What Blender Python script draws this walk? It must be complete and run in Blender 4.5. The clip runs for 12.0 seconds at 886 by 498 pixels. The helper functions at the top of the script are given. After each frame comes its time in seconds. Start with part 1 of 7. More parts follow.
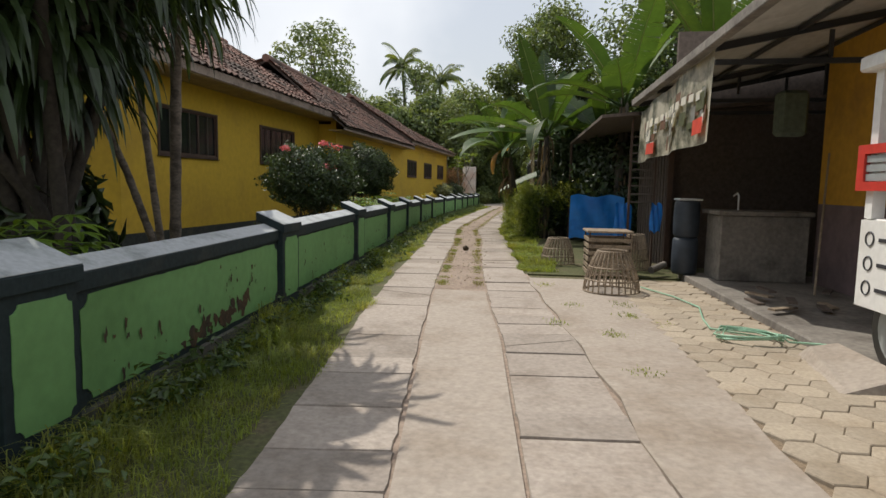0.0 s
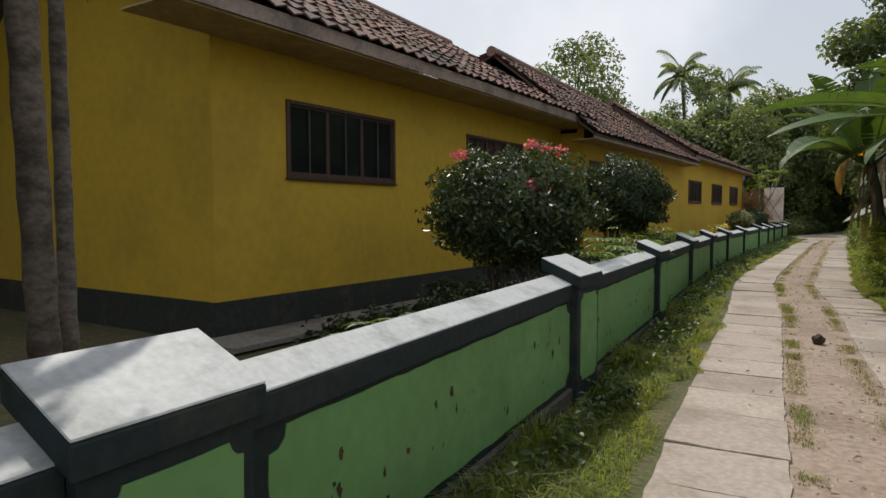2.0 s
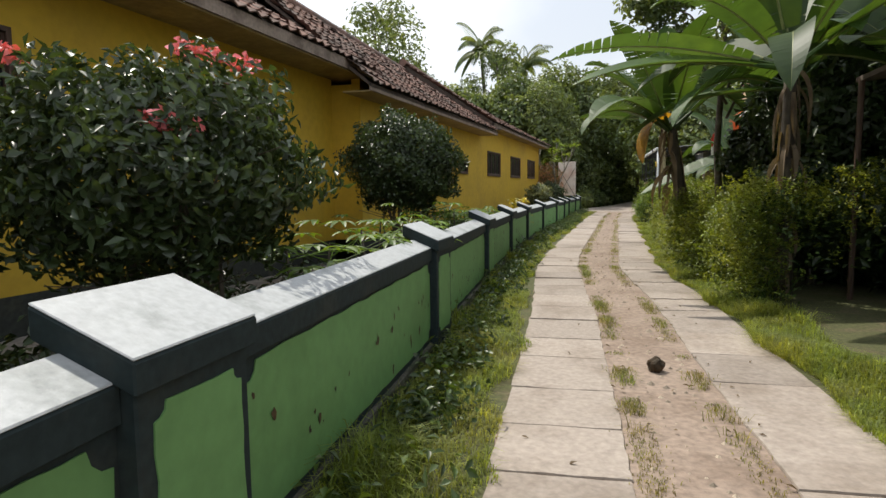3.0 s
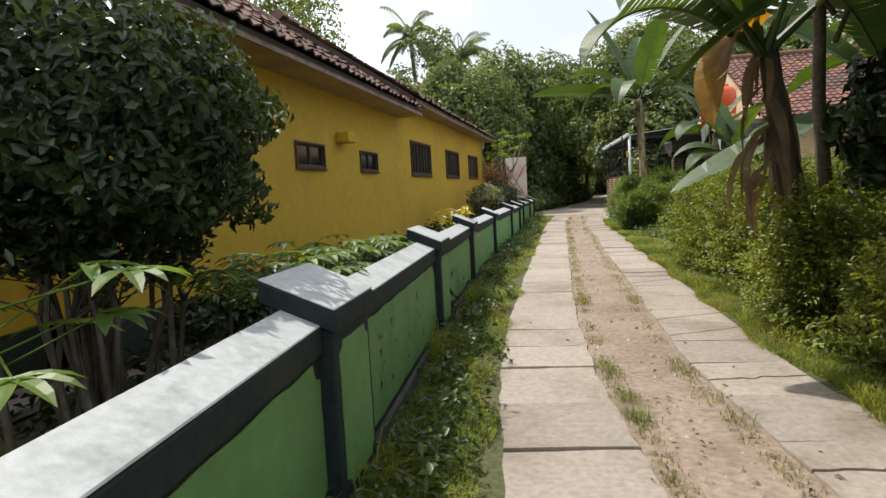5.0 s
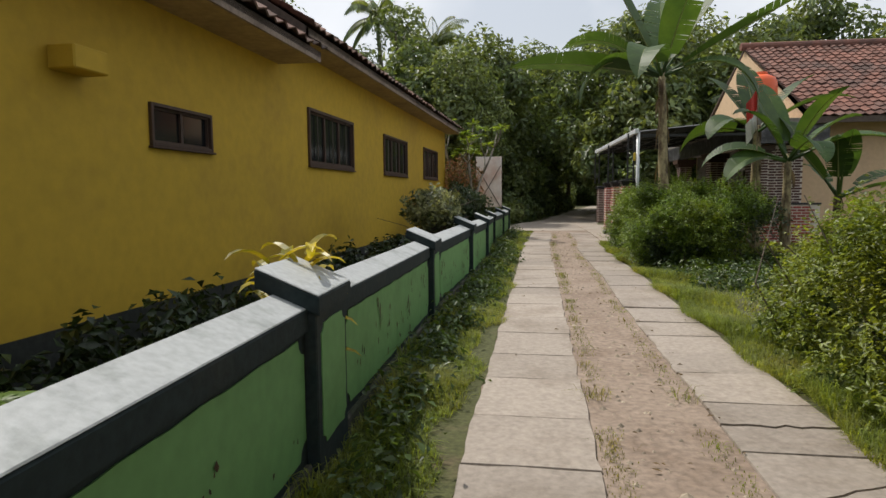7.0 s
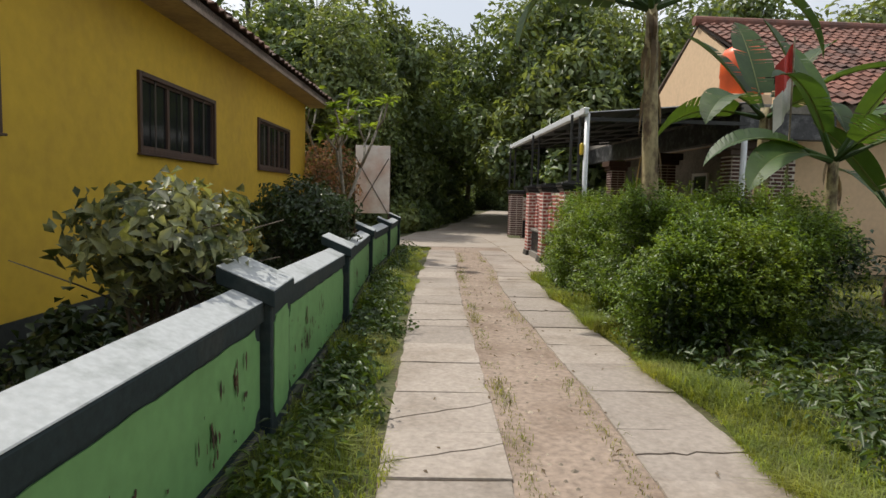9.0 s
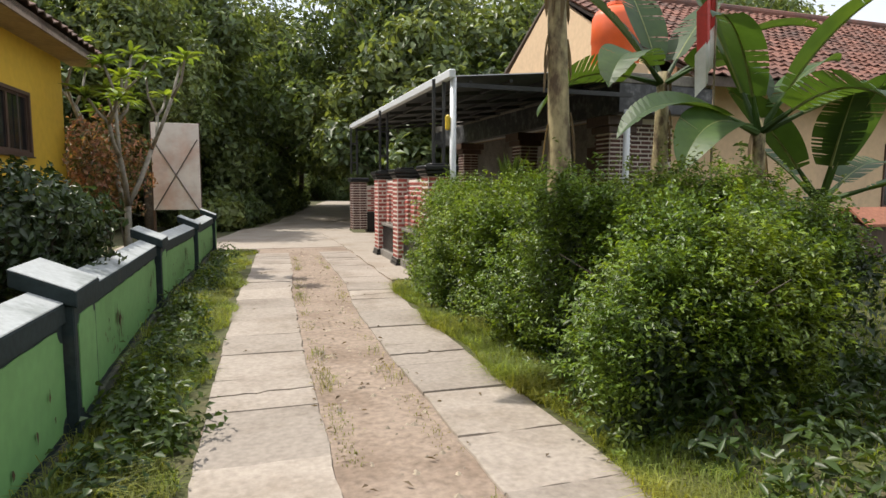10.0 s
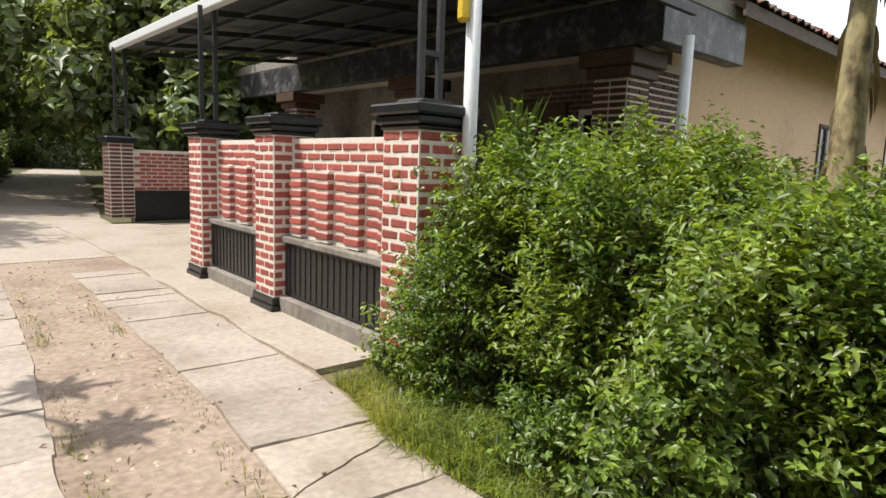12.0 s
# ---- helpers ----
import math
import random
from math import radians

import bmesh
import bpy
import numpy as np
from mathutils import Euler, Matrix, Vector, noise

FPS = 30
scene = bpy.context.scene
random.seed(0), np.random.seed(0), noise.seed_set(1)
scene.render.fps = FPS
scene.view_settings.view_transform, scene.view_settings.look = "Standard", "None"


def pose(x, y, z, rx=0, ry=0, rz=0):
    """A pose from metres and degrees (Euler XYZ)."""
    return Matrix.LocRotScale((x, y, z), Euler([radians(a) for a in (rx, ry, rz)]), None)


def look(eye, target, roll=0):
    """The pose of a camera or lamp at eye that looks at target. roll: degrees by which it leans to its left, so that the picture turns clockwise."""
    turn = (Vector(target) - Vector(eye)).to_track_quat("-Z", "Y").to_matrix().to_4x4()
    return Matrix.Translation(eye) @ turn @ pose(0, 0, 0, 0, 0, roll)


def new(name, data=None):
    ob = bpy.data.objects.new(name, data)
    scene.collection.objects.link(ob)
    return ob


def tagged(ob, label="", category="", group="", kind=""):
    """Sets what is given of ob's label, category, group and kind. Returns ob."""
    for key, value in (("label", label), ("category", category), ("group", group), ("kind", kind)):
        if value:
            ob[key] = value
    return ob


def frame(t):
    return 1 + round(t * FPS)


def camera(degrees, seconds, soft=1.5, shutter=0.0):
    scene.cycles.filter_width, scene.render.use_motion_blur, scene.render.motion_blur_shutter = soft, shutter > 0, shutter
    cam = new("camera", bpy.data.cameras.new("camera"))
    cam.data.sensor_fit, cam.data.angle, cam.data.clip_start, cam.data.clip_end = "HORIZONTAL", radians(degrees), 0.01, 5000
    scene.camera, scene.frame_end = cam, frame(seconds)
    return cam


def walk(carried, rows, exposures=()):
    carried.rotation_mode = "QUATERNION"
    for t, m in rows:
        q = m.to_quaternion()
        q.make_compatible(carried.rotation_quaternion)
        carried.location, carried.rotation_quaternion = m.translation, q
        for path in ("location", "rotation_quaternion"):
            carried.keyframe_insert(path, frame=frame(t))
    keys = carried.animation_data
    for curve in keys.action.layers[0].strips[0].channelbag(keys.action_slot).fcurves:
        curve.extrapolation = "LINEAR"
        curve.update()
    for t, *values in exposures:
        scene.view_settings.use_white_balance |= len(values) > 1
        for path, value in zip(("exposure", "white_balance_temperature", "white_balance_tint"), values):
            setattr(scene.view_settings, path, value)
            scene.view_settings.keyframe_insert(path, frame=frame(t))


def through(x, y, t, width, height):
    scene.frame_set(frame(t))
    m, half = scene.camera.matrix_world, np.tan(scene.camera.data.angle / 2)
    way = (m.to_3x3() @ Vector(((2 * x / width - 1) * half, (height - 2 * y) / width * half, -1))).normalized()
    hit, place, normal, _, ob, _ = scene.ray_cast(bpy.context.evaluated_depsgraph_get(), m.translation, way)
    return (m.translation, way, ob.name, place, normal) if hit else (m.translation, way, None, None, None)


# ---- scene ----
cam = camera(72.0, 12.0, soft=1.5)
PATH = [
    (0, (0.676, 0.361, 1.26), (0.459, 2.339, 1.054), 1.1),
    (0.5, (0.523, 1.543, 1.264), (-0.133, 3.417, 1.028), 3.7),
    (1, (0.309, 2.768, 1.291), (-0.619, 4.53, 1.104), 2.2),
    (1.2, (0.195, 3.266, 1.301), (-0.815, 4.984, 1.13), 1.7),
    (1.5, (0.013, 4.02, 1.307), (-1.021, 5.726, 1.154), 1.6),
    (2, (-0.243, 5.284, 1.304), (-1.283, 6.988, 1.185), -0.1),
    (2.5, (-0.463, 6.69, 1.268), (-1.29, 8.505, 1.12), -1.8),
    (2.8, (-0.546, 7.506, 1.251), (-1.146, 9.406, 1.075), -1.2),
    (3, (-0.589, 8.06, 1.243), (-1.074, 9.99, 1.045), -0.6),
    (3.2, (-0.637, 8.604, 1.24), (-1.059, 10.549, 1.039), -0.6),
    (4.8, (-1.143, 13.069, 1.226), (-1.508, 15.027, 1.048), -3.0),
    (5, (-1.176, 13.631, 1.225), (-1.489, 15.597, 1.04), -3.1),
    (5.2, (-1.205, 14.159, 1.227), (-1.472, 16.132, 1.039), -3.1),
    (5.5, (-1.216, 14.927, 1.225), (-1.406, 16.908, 1.024), -3.0),
    (6, (-1.186, 16.209, 1.236), (-1.306, 18.196, 1.042), -2.7),
    (6.2, (-1.175, 16.718, 1.235), (-1.293, 18.706, 1.051), -2.6),
    (6.5, (-1.179, 17.473, 1.229), (-1.325, 19.46, 1.053), -1.8),
    (6.7, (-1.174, 17.977, 1.225), (-1.376, 19.959, 1.048), -1.1),
    (8.3, (-1.184, 22.388, 1.275), (-1.45, 24.363, 1.111), 0.3),
    (8.5, (-1.171, 22.917, 1.276), (-1.388, 24.897, 1.102), 0.5),
    (8.6, (-1.157, 23.166, 1.276), (-1.329, 25.151, 1.103), 0.4),
    (9, (-1.081, 24.113, 1.288), (-0.97, 26.102, 1.116), 1.4),
    (9.2, (-1.024, 24.587, 1.291), (-0.792, 26.565, 1.11), 1.1),
    (9.5, (-0.94, 25.304, 1.297), (-0.537, 27.255, 1.127), 1.0),
    (10, (-0.874, 26.502, 1.279), (-0.245, 28.39, 1.078), 0.2),
    (10.5, (-0.864, 27.754, 1.26), (-0.052, 29.569, 1.043), -0.3),
    (11, (-0.838, 29.048, 1.239), (0.179, 30.749, 0.973), 0.5),
    (11.5, (-0.774, 30.318, 1.228), (0.403, 31.912, 0.954), 1.4),
    (12, (-0.686, 31.563, 1.227), (0.64, 33.035, 0.956), 2.0),
]
EXPOSURES = ((0.0, -0.5), (1.0, -0.48), (2.0, -0.62), (3.0, -0.2), (5.0, -0.05), (5.5, 0.1), (6.5, -0.52), (8.5, -0.46), (9.5, -0.2), (10.5, 0.3), (11.0, 0.46), (11.5, 0.42), (12.0, 0.32))
walk(cam, [(t, look(eye, target, roll)) for t, eye, target, roll in PATH], EXPOSURES)

# ---------------- light ----------------
SUN = Vector((-0.48, 0.42, 1.0)).normalized()
world = bpy.data.worlds.new("sky")
scene.world = world
world.use_nodes = True
wn = world.node_tree.nodes
sky = wn.new("ShaderNodeTexSky")
sky.sky_type = 'NISHITA'
sky.sun_disc = False
sky.sun_elevation = math.asin(SUN.z)
sky.sun_rotation = math.atan2(SUN.x, SUN.y)
sky.dust_density = 3.0
sky.air_density = 1.2
# thin bright cloud veil over the blue sky
coord = wn.new("ShaderNodeTexCoord")
cloud = wn.new("ShaderNodeTexNoise")
cloud.inputs["Scale"].default_value = 2.6
cloud.inputs["Detail"].default_value = 6.0
ramp = wn.new("ShaderNodeValToRGB")
ramp.color_ramp.elements[0].position, ramp.color_ramp.elements[1].position = 0.40, 0.66
ramp.color_ramp.elements[0].color = (0.5, 0.5, 0.5, 1)
veil = wn.new("ShaderNodeMix")
veil.data_type = 'RGBA'
veil.inputs["B"].default_value = (10.5, 10.8, 11.3, 1)
wl = world.node_tree.links
wl.new(coord.outputs["Generated"], cloud.inputs["Vector"])
wl.new(cloud.outputs["Fac"], ramp.inputs["Fac"])
wl.new(ramp.outputs["Color"], veil.inputs["Factor"])
wl.new(sky.outputs["Color"], veil.inputs["A"])
wl.new(veil.outputs["Result"], wn["Background"].inputs["Color"])
wn["Background"].inputs["Strength"].default_value = 0.13
sun_data = bpy.data.lights.new("sun", 'SUN')
sun_data.energy, sun_data.angle, sun_data.color = 4.8, radians(0.6), (1.0, 0.94, 0.84)
sun_ob = new("sun", sun_data)
sun_ob.matrix_world = look(SUN * 60, (0, 0, 0))

# ---------------- materials ----------------


def mat(name, color, rough=0.8, grain=40.0, vary=0.18, stain=None, stain_at=0.6, stain_scale=1.2, bump=0.15, metal=0.0,
        through=0.0, rand=0.0, island=0.0, spec=0.5, second=None, stretch=None):
    """Procedural surface: base colour, fine grain, broad stains, bump; through: share of light that passes (leaves)."""
    m = bpy.data.materials.new(name)
    m.use_nodes = True
    n, l = m.node_tree.nodes, m.node_tree.links
    b = n["Principled BSDF"]
    b.inputs["Roughness"].default_value, b.inputs["Metallic"].default_value = rough, metal
    b.inputs["Specular IOR Level"].default_value = spec
    geo = n.new("ShaderNodeNewGeometry")
    vec = geo.outputs["Position"]
    if stretch:
        mp = n.new("ShaderNodeMapping")
        mp.inputs["Scale"].default_value = stretch
        l.new(vec, mp.inputs["Vector"])
        vec = mp.outputs["Vector"]
    fine, broad = n.new("ShaderNodeTexNoise"), n.new("ShaderNodeTexNoise")
    fine.inputs["Scale"].default_value, fine.inputs["Detail"].default_value = grain, 5.0
    broad.inputs["Scale"].default_value, broad.inputs["Detail"].default_value = stain_scale, 7.0
    broad.inputs["Roughness"].default_value = 0.65
    l.new(vec, fine.inputs["Vector"])
    l.new(vec, broad.inputs["Vector"])
    tone = n.new("ShaderNodeMapRange")
    tone.inputs["From Min"].default_value, tone.inputs["From Max"].default_value = 0.3, 0.7
    tone.inputs["To Min"].default_value, tone.inputs["To Max"].default_value = 1 - vary, 1 + vary
    l.new(fine.outputs["Fac"], tone.inputs["Value"])
    last = tone.outputs["Result"]

    def times(a, val):
        k = n.new("ShaderNodeMath")
        k.operation = 'MULTIPLY'
        l.new(a, k.inputs[0])
        l.new(val, k.inputs[1])
        return k.outputs[0]

    def spread(src, amount):
        k = n.new("ShaderNodeMapRange")
        k.inputs["To Min"].default_value, k.inputs["To Max"].default_value = 1 - amount, 1 + amount
        l.new(src, k.inputs["Value"])
        return k.outputs["Result"]
    if rand:
        last = times(last, spread(n.new("ShaderNodeObjectInfo").outputs["Random"], rand))
    if island:
        last = times(last, spread(geo.outputs["Random Per Island"], island))
    rgb = n.new("ShaderNodeRGB")
    rgb.outputs[0].default_value = (*color, 1)
    base = rgb.outputs[0]
    if stain or second:
        edge = n.new("ShaderNodeMapRange")
        edge.inputs["From Min"].default_value, edge.inputs["From Max"].default_value = stain_at - 0.08, stain_at + 0.1
        l.new(broad.outputs["Fac"], edge.inputs["Value"])
        mix = n.new("ShaderNodeMix")
        mix.data_type = 'RGBA'
        mix.inputs["B"].default_value = (*(stain or second), 1)
        l.new(edge.outputs["Result"], mix.inputs["Factor"])
        l.new(base, mix.inputs["A"])
        base = mix.outputs["Result"]
    mul = n.new("ShaderNodeVectorMath")
    mul.operation = 'SCALE'
    l.new(base, mul.inputs[0])
    l.new(last, mul.inputs["Scale"])
    l.new(mul.outputs[0], b.inputs["Base Color"])
    if bump:
        bp = n.new("ShaderNodeBump")
        bp.inputs["Strength"].default_value, bp.inputs["Distance"].default_value = bump, 0.01
        l.new(fine.outputs["Fac"], bp.inputs["Height"])
        l.new(bp.outputs["Normal"], b.inputs["Normal"])
    if through:
        tr, mx = n.new("ShaderNodeBsdfTranslucent"), n.new("ShaderNodeMixShader")
        warm = n.new("ShaderNodeVectorMath")
        warm.operation = 'MULTIPLY'
        warm.inputs[1].default_value = (1.9, 1.7, 0.6)
        l.new(mul.outputs[0], warm.inputs[0])
        l.new(warm.outputs[0], tr.inputs["Color"])
        mx.inputs["Fac"].default_value = through
        l.new(b.outputs[0], mx.inputs[1])
        l.new(tr.outputs[0], mx.inputs[2])
        l.new(mx.outputs[0], n["Material Output"].inputs["Surface"])
    return m


M_SOIL = mat("soil", (0.115, 0.10, 0.05), 0.95, 18, 0.35, (0.075, 0.082, 0.03), 0.52, 0.35, 0.5)
M_DIRT = mat("dirt", (0.296, 0.229, 0.180), 0.95, 22, 0.25, (0.220, 0.162, 0.122), 0.53, 1.6, 0.8)
M_PEBBLE = mat("pebble", (0.36, 0.30, 0.23), 0.9, 60, 0.15, island=0.45)
M_SLAB = mat("slab_concrete", (0.340, 0.292, 0.250), 0.9, 30, 0.16, (0.247, 0.204, 0.166), 0.56, 1.3, 0.5, rand=0.14)
M_APRON = mat("apron_concrete", (0.360, 0.309, 0.260), 0.9, 26, 0.14, (0.281, 0.229, 0.180), 0.55, 0.9, 0.5)
M_PAVER = mat("paver", (0.375, 0.315, 0.24), 0.88, 45, 0.14, (0.30, 0.24, 0.17), 0.58, 1.5, 0.3, rand=0.12)
M_JOINT = mat("joint_sand", (0.22, 0.165, 0.11), 0.95, 60, 0.3)
M_TEAL = mat("teal_paint", (0.020, 0.032, 0.034), 0.75, 30, 0.2, (0.04, 0.046, 0.042), 0.6, 2.2, 0.2, spec=0.25)
M_GREEN = mat("green_paint", (0.16, 0.33, 0.12), 0.65, 14, 0.07, (0.12, 0.25, 0.085), 0.6, 0.8, 0.12, spec=0.3)
M_COPING = mat("coping_paint", (0.43, 0.45, 0.455), 0.6, 35, 0.12, (0.24, 0.26, 0.25), 0.6, 3.5, 0.25)
M_PLINTH = mat("plinth_render", (0.085, 0.08, 0.065), 0.95, 25, 0.3, (0.04, 0.05, 0.025), 0.52, 3, 0.5)
M_FLAKE = mat("flaked_render", (0.085, 0.05, 0.022), 0.95, 40, 0.35, (0.04, 0.03, 0.018), 0.5, 9, 0.4)
M_YELLOW = mat("yellow_paint", (0.60, 0.39, 0.032), 0.75, 9, 0.07, (0.50, 0.32, 0.035), 0.56, 0.5, 0.1)
M_EAVE = mat("painted_eave_board", (0.40, 0.29, 0.13), 0.8, 14, 0.15, (0.28, 0.20, 0.10), 0.55, 1.5, 0.15)
M_FASCIA = mat("weathered_fascia", (0.30, 0.235, 0.19), 0.85, 24, 0.2, (0.17, 0.125, 0.10), 0.55, 2.5, 0.2)
M_DARKBASE = mat("dark_skirting", (0.03, 0.034, 0.028), 0.85, 20, 0.3, (0.06, 0.06, 0.04), 0.6, 2)
M_WOOD = mat("brown_wood", (0.075, 0.042, 0.028), 0.6, 30, 0.25, bump=0.2, stretch=(1, 1, 0.2))
M_PANE = mat("window_glass", (0.012, 0.014, 0.016), 0.12, 4, 0.2, bump=0.02, spec=0.5)
M_BAR = mat("window_bar", (0.11, 0.09, 0.075), 0.5, 30, 0.2)
M_TILE = mat("roof_tile", (0.195, 0.11, 0.085), 0.9, 25, 0.25, (0.10, 0.078, 0.066), 0.52, 1.3, 0.3, island=0.35)
M_TILE_R = mat("red_roof_tile", (0.19, 0.085, 0.062), 0.85, 25, 0.25, (0.10, 0.06, 0.05), 0.54, 1.0, 0.3, island=0.3)
M_SOFFIT = mat("fascia_wood", (0.10, 0.075, 0.06), 0.8, 20, 0.25)
M_CREAM = mat("cream_paint", (0.64, 0.46, 0.29), 0.85, 10, 0.06, (0.52, 0.37, 0.24), 0.58, 0.7, 0.12)
M_WHITE = mat("white_paint", (0.74, 0.73, 0.70), 0.55, 20, 0.06, (0.6, 0.58, 0.53), 0.6, 2)
M_BRICK = mat("painted_brick", (0.31, 0.075, 0.058), 0.75, 30, 0.15, rand=0.25, bump=0.25)
M_MORTAR = mat("white_mortar", (0.66, 0.60, 0.54), 0.9, 50, 0.12)
M_BLACK = mat("black_paint", (0.012, 0.012, 0.013), 0.35, 20, 0.2, bump=0.1)
M_BLACKSTONE = mat("black_stone", (0.030, 0.030, 0.033), 0.45, 14, 0.5, (0.13, 0.13, 0.135), 0.56, 6, 0.2)
M_STEEL = mat("painted_steel", (0.70, 0.72, 0.74), 0.4, 20, 0.06, metal=0.1)
M_ROOFSHEET = mat("awning_sheet", (0.085, 0.09, 0.095), 0.6, 12, 0.15, bump=0.05)
M_DARKSTEEL = mat("dark_steel", (0.03, 0.03, 0.032), 0.5, 20, 0.2)
M_ORANGE = mat("orange_plastic", (0.75, 0.12, 0.03), 0.4, 10, 0.05, bump=0.03)
M_GRASS = mat("grass", (0.165, 0.215, 0.040), 0.6, 6, 0.3, (0.24, 0.25, 0.06), 0.55, 1.1, 0, through=0.5, island=0.4)
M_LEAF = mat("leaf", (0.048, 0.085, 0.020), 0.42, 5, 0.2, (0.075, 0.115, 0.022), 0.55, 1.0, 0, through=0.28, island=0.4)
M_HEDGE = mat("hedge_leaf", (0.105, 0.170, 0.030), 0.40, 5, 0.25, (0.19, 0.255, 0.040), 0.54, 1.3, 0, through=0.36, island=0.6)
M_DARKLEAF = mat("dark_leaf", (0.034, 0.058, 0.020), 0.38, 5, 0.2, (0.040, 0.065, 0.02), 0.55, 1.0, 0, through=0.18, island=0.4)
M_TREELEAF = mat("tree_leaf", (0.10, 0.145, 0.062), 0.45, 2, 0.2, (0.19, 0.235, 0.095), 0.53, 0.35, 0, through=0.36, island=0.5)
M_BANANA = mat("banana_leaf", (0.046, 0.092, 0.024), 0.5, 8, 0.12, (0.070, 0.125, 0.028), 0.55, 1.5, 0.1, through=0.32, rand=0.35)
M_BANANA_OLD = mat("withered_leaf", (0.42, 0.24, 0.03), 0.6, 8, 0.2, (0.30, 0.15, 0.03), 0.55, 2.5, 0.1, through=0.4)
M_DRY = mat("dry_leaf", (0.20, 0.15, 0.10), 0.8, 12, 0.25, (0.09, 0.062, 0.04), 0.5, 3, 0.2, through=0.2)
M_STEM = mat("banana_stem", (0.085, 0.07, 0.045), 0.7, 18, 0.3, (0.03, 0.022, 0.015), 0.5, 8, 0.4, stretch=(1, 1, 0.3))
M_STEM_PALE = mat("pale_banana_stem", (0.34, 0.28, 0.15), 0.7, 22, 0.3, (0.10, 0.065, 0.035), 0.53, 9, 0.4, stretch=(1, 1, 0.5))
M_BUSH = mat("bush_leaf", (0.042, 0.068, 0.026), 0.36, 5, 0.2, (0.055, 0.085, 0.026), 0.55, 1.0, 0, through=0.2, island=0.45)
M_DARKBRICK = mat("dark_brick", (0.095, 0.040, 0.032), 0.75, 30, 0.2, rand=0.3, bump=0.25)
M_BARK = mat("bark", (0.115, 0.092, 0.07), 0.9, 25, 0.3, (0.17, 0.15, 0.125), 0.58, 4, 0.5)
# darkened bark for canes inside the dracaena clump, its own shade put in colour
M_SHADEBARK = mat("shaded_bark", (0.05, 0.042, 0.032), 0.9, 25, 0.3, (0.085, 0.07, 0.055), 0.58, 4, 0.5)
M_PALMBARK = mat("palm_bark", (0.165, 0.135, 0.108), 0.9, 30, 0.3, (0.07, 0.058, 0.045), 0.53, 7, 0.5, stretch=(1, 1, 1.6))
M_PINK = mat("coral_petal", (0.85, 0.24, 0.27), 0.6, 10, 0.15, through=0.08, island=0.2, bump=0)
M_BAMBOO = mat("bamboo_cane", (0.30, 0.235, 0.165), 0.7, 40, 0.25, (0.16, 0.12, 0.085), 0.55, 6, 0.2)
M_TARP = mat("blue_tarpaulin", (0.015, 0.20, 0.62), 0.45, 6, 0.12, (0.01, 0.14, 0.5), 0.55, 2.5, 0.1)
M_DRUM = mat("drum_plastic", (0.035, 0.045, 0.06), 0.5, 12, 0.2)
M_CEMENT = mat("cement", (0.22, 0.20, 0.175), 0.9, 20, 0.2, (0.13, 0.115, 0.1), 0.55, 2, 0.3)
M_HOSE = mat("hose_green", (0.30, 0.50, 0.36), 0.4, 20, 0.15)
M_HOSE_PALE = mat("hose_pale", (0.55, 0.60, 0.52), 0.45, 20, 0.1)
M_OCHRE = mat("ochre_wall", (0.55, 0.30, 0.035), 0.8, 10, 0.1, (0.42, 0.23, 0.04), 0.58, 1.2)
M_MAUVE = mat("mauve_wall", (0.20, 0.145, 0.15), 0.8, 10, 0.1, (0.14, 0.105, 0.105), 0.55, 1.5)
M_ROOFUNDER = mat("metal_roof_sheet", (0.50, 0.49, 0.46), 0.6, 10, 0.1, (0.38, 0.36, 0.33), 0.55, 1.5)
M_RED = mat("red_paint", (0.50, 0.035, 0.022), 0.45, 20, 0.12)
M_GREYPANEL = mat("grey_panel", (0.30, 0.32, 0.32), 0.35, 10, 0.1)
M_INK = mat("ink", (0.03, 0.03, 0.035), 0.6, 30, 0.1, bump=0)
M_BANNER = mat("banner_cloth", (0.46, 0.43, 0.34), 0.6, 5, 0.2, (0.08, 0.085, 0.05), 0.5, 3.0, 0.05, through=0.2)
M_BANNERW = mat("banner_white", (0.7, 0.68, 0.62), 0.6, 8, 0.1, through=0.2, bump=0)
M_BANNERR = mat("banner_red", (0.62, 0.07, 0.04), 0.6, 8, 0.15, through=0.2, bump=0)
M_SIGN = mat("sign_board", (0.66, 0.60, 0.56), 0.6, 6, 0.08, (0.56, 0.40, 0.34), 0.55, 1.2, 0.05)
M_POT = mat("clay_pot", (0.30, 0.12, 0.07), 0.8, 20, 0.2)

# ---------------- mesh helpers ----------------
rng = np.random.default_rng(7)


def thing(name, label, category, group="", kind="", at=(0, 0, 0)):
    ob = new(name)
    ob.location = at
    return tagged(ob, label, category, group, kind)


def child(ob, parent):
    if parent is not None:
        ob.parent = parent
        ob.matrix_parent_inverse = Matrix.Translation(-parent.location) if parent.parent is None else Matrix.Identity(4)
    return ob


def part(name, bm, material, parent=None, label="", smooth=False):
    me = bpy.data.meshes.new(name)
    bmesh.ops.recalc_face_normals(bm, faces=bm.faces[:])
    bm.to_mesh(me)
    bm.free()
    me.materials.append(material)
    if smooth:
        me.shade_smooth()
    ob = child(new(name, me), parent)
    return tagged(ob, label)


def raw(name, verts, faces, material, parent=None, label="", smooth=False):
    me = bpy.data.meshes.new(name)
    me.from_pydata([tuple(v) for v in verts], [], [tuple(f) for f in faces])
    me.materials.append(material)
    if smooth:
        me.shade_smooth()
    ob = child(new(name, me), parent)
    return tagged(ob, label)


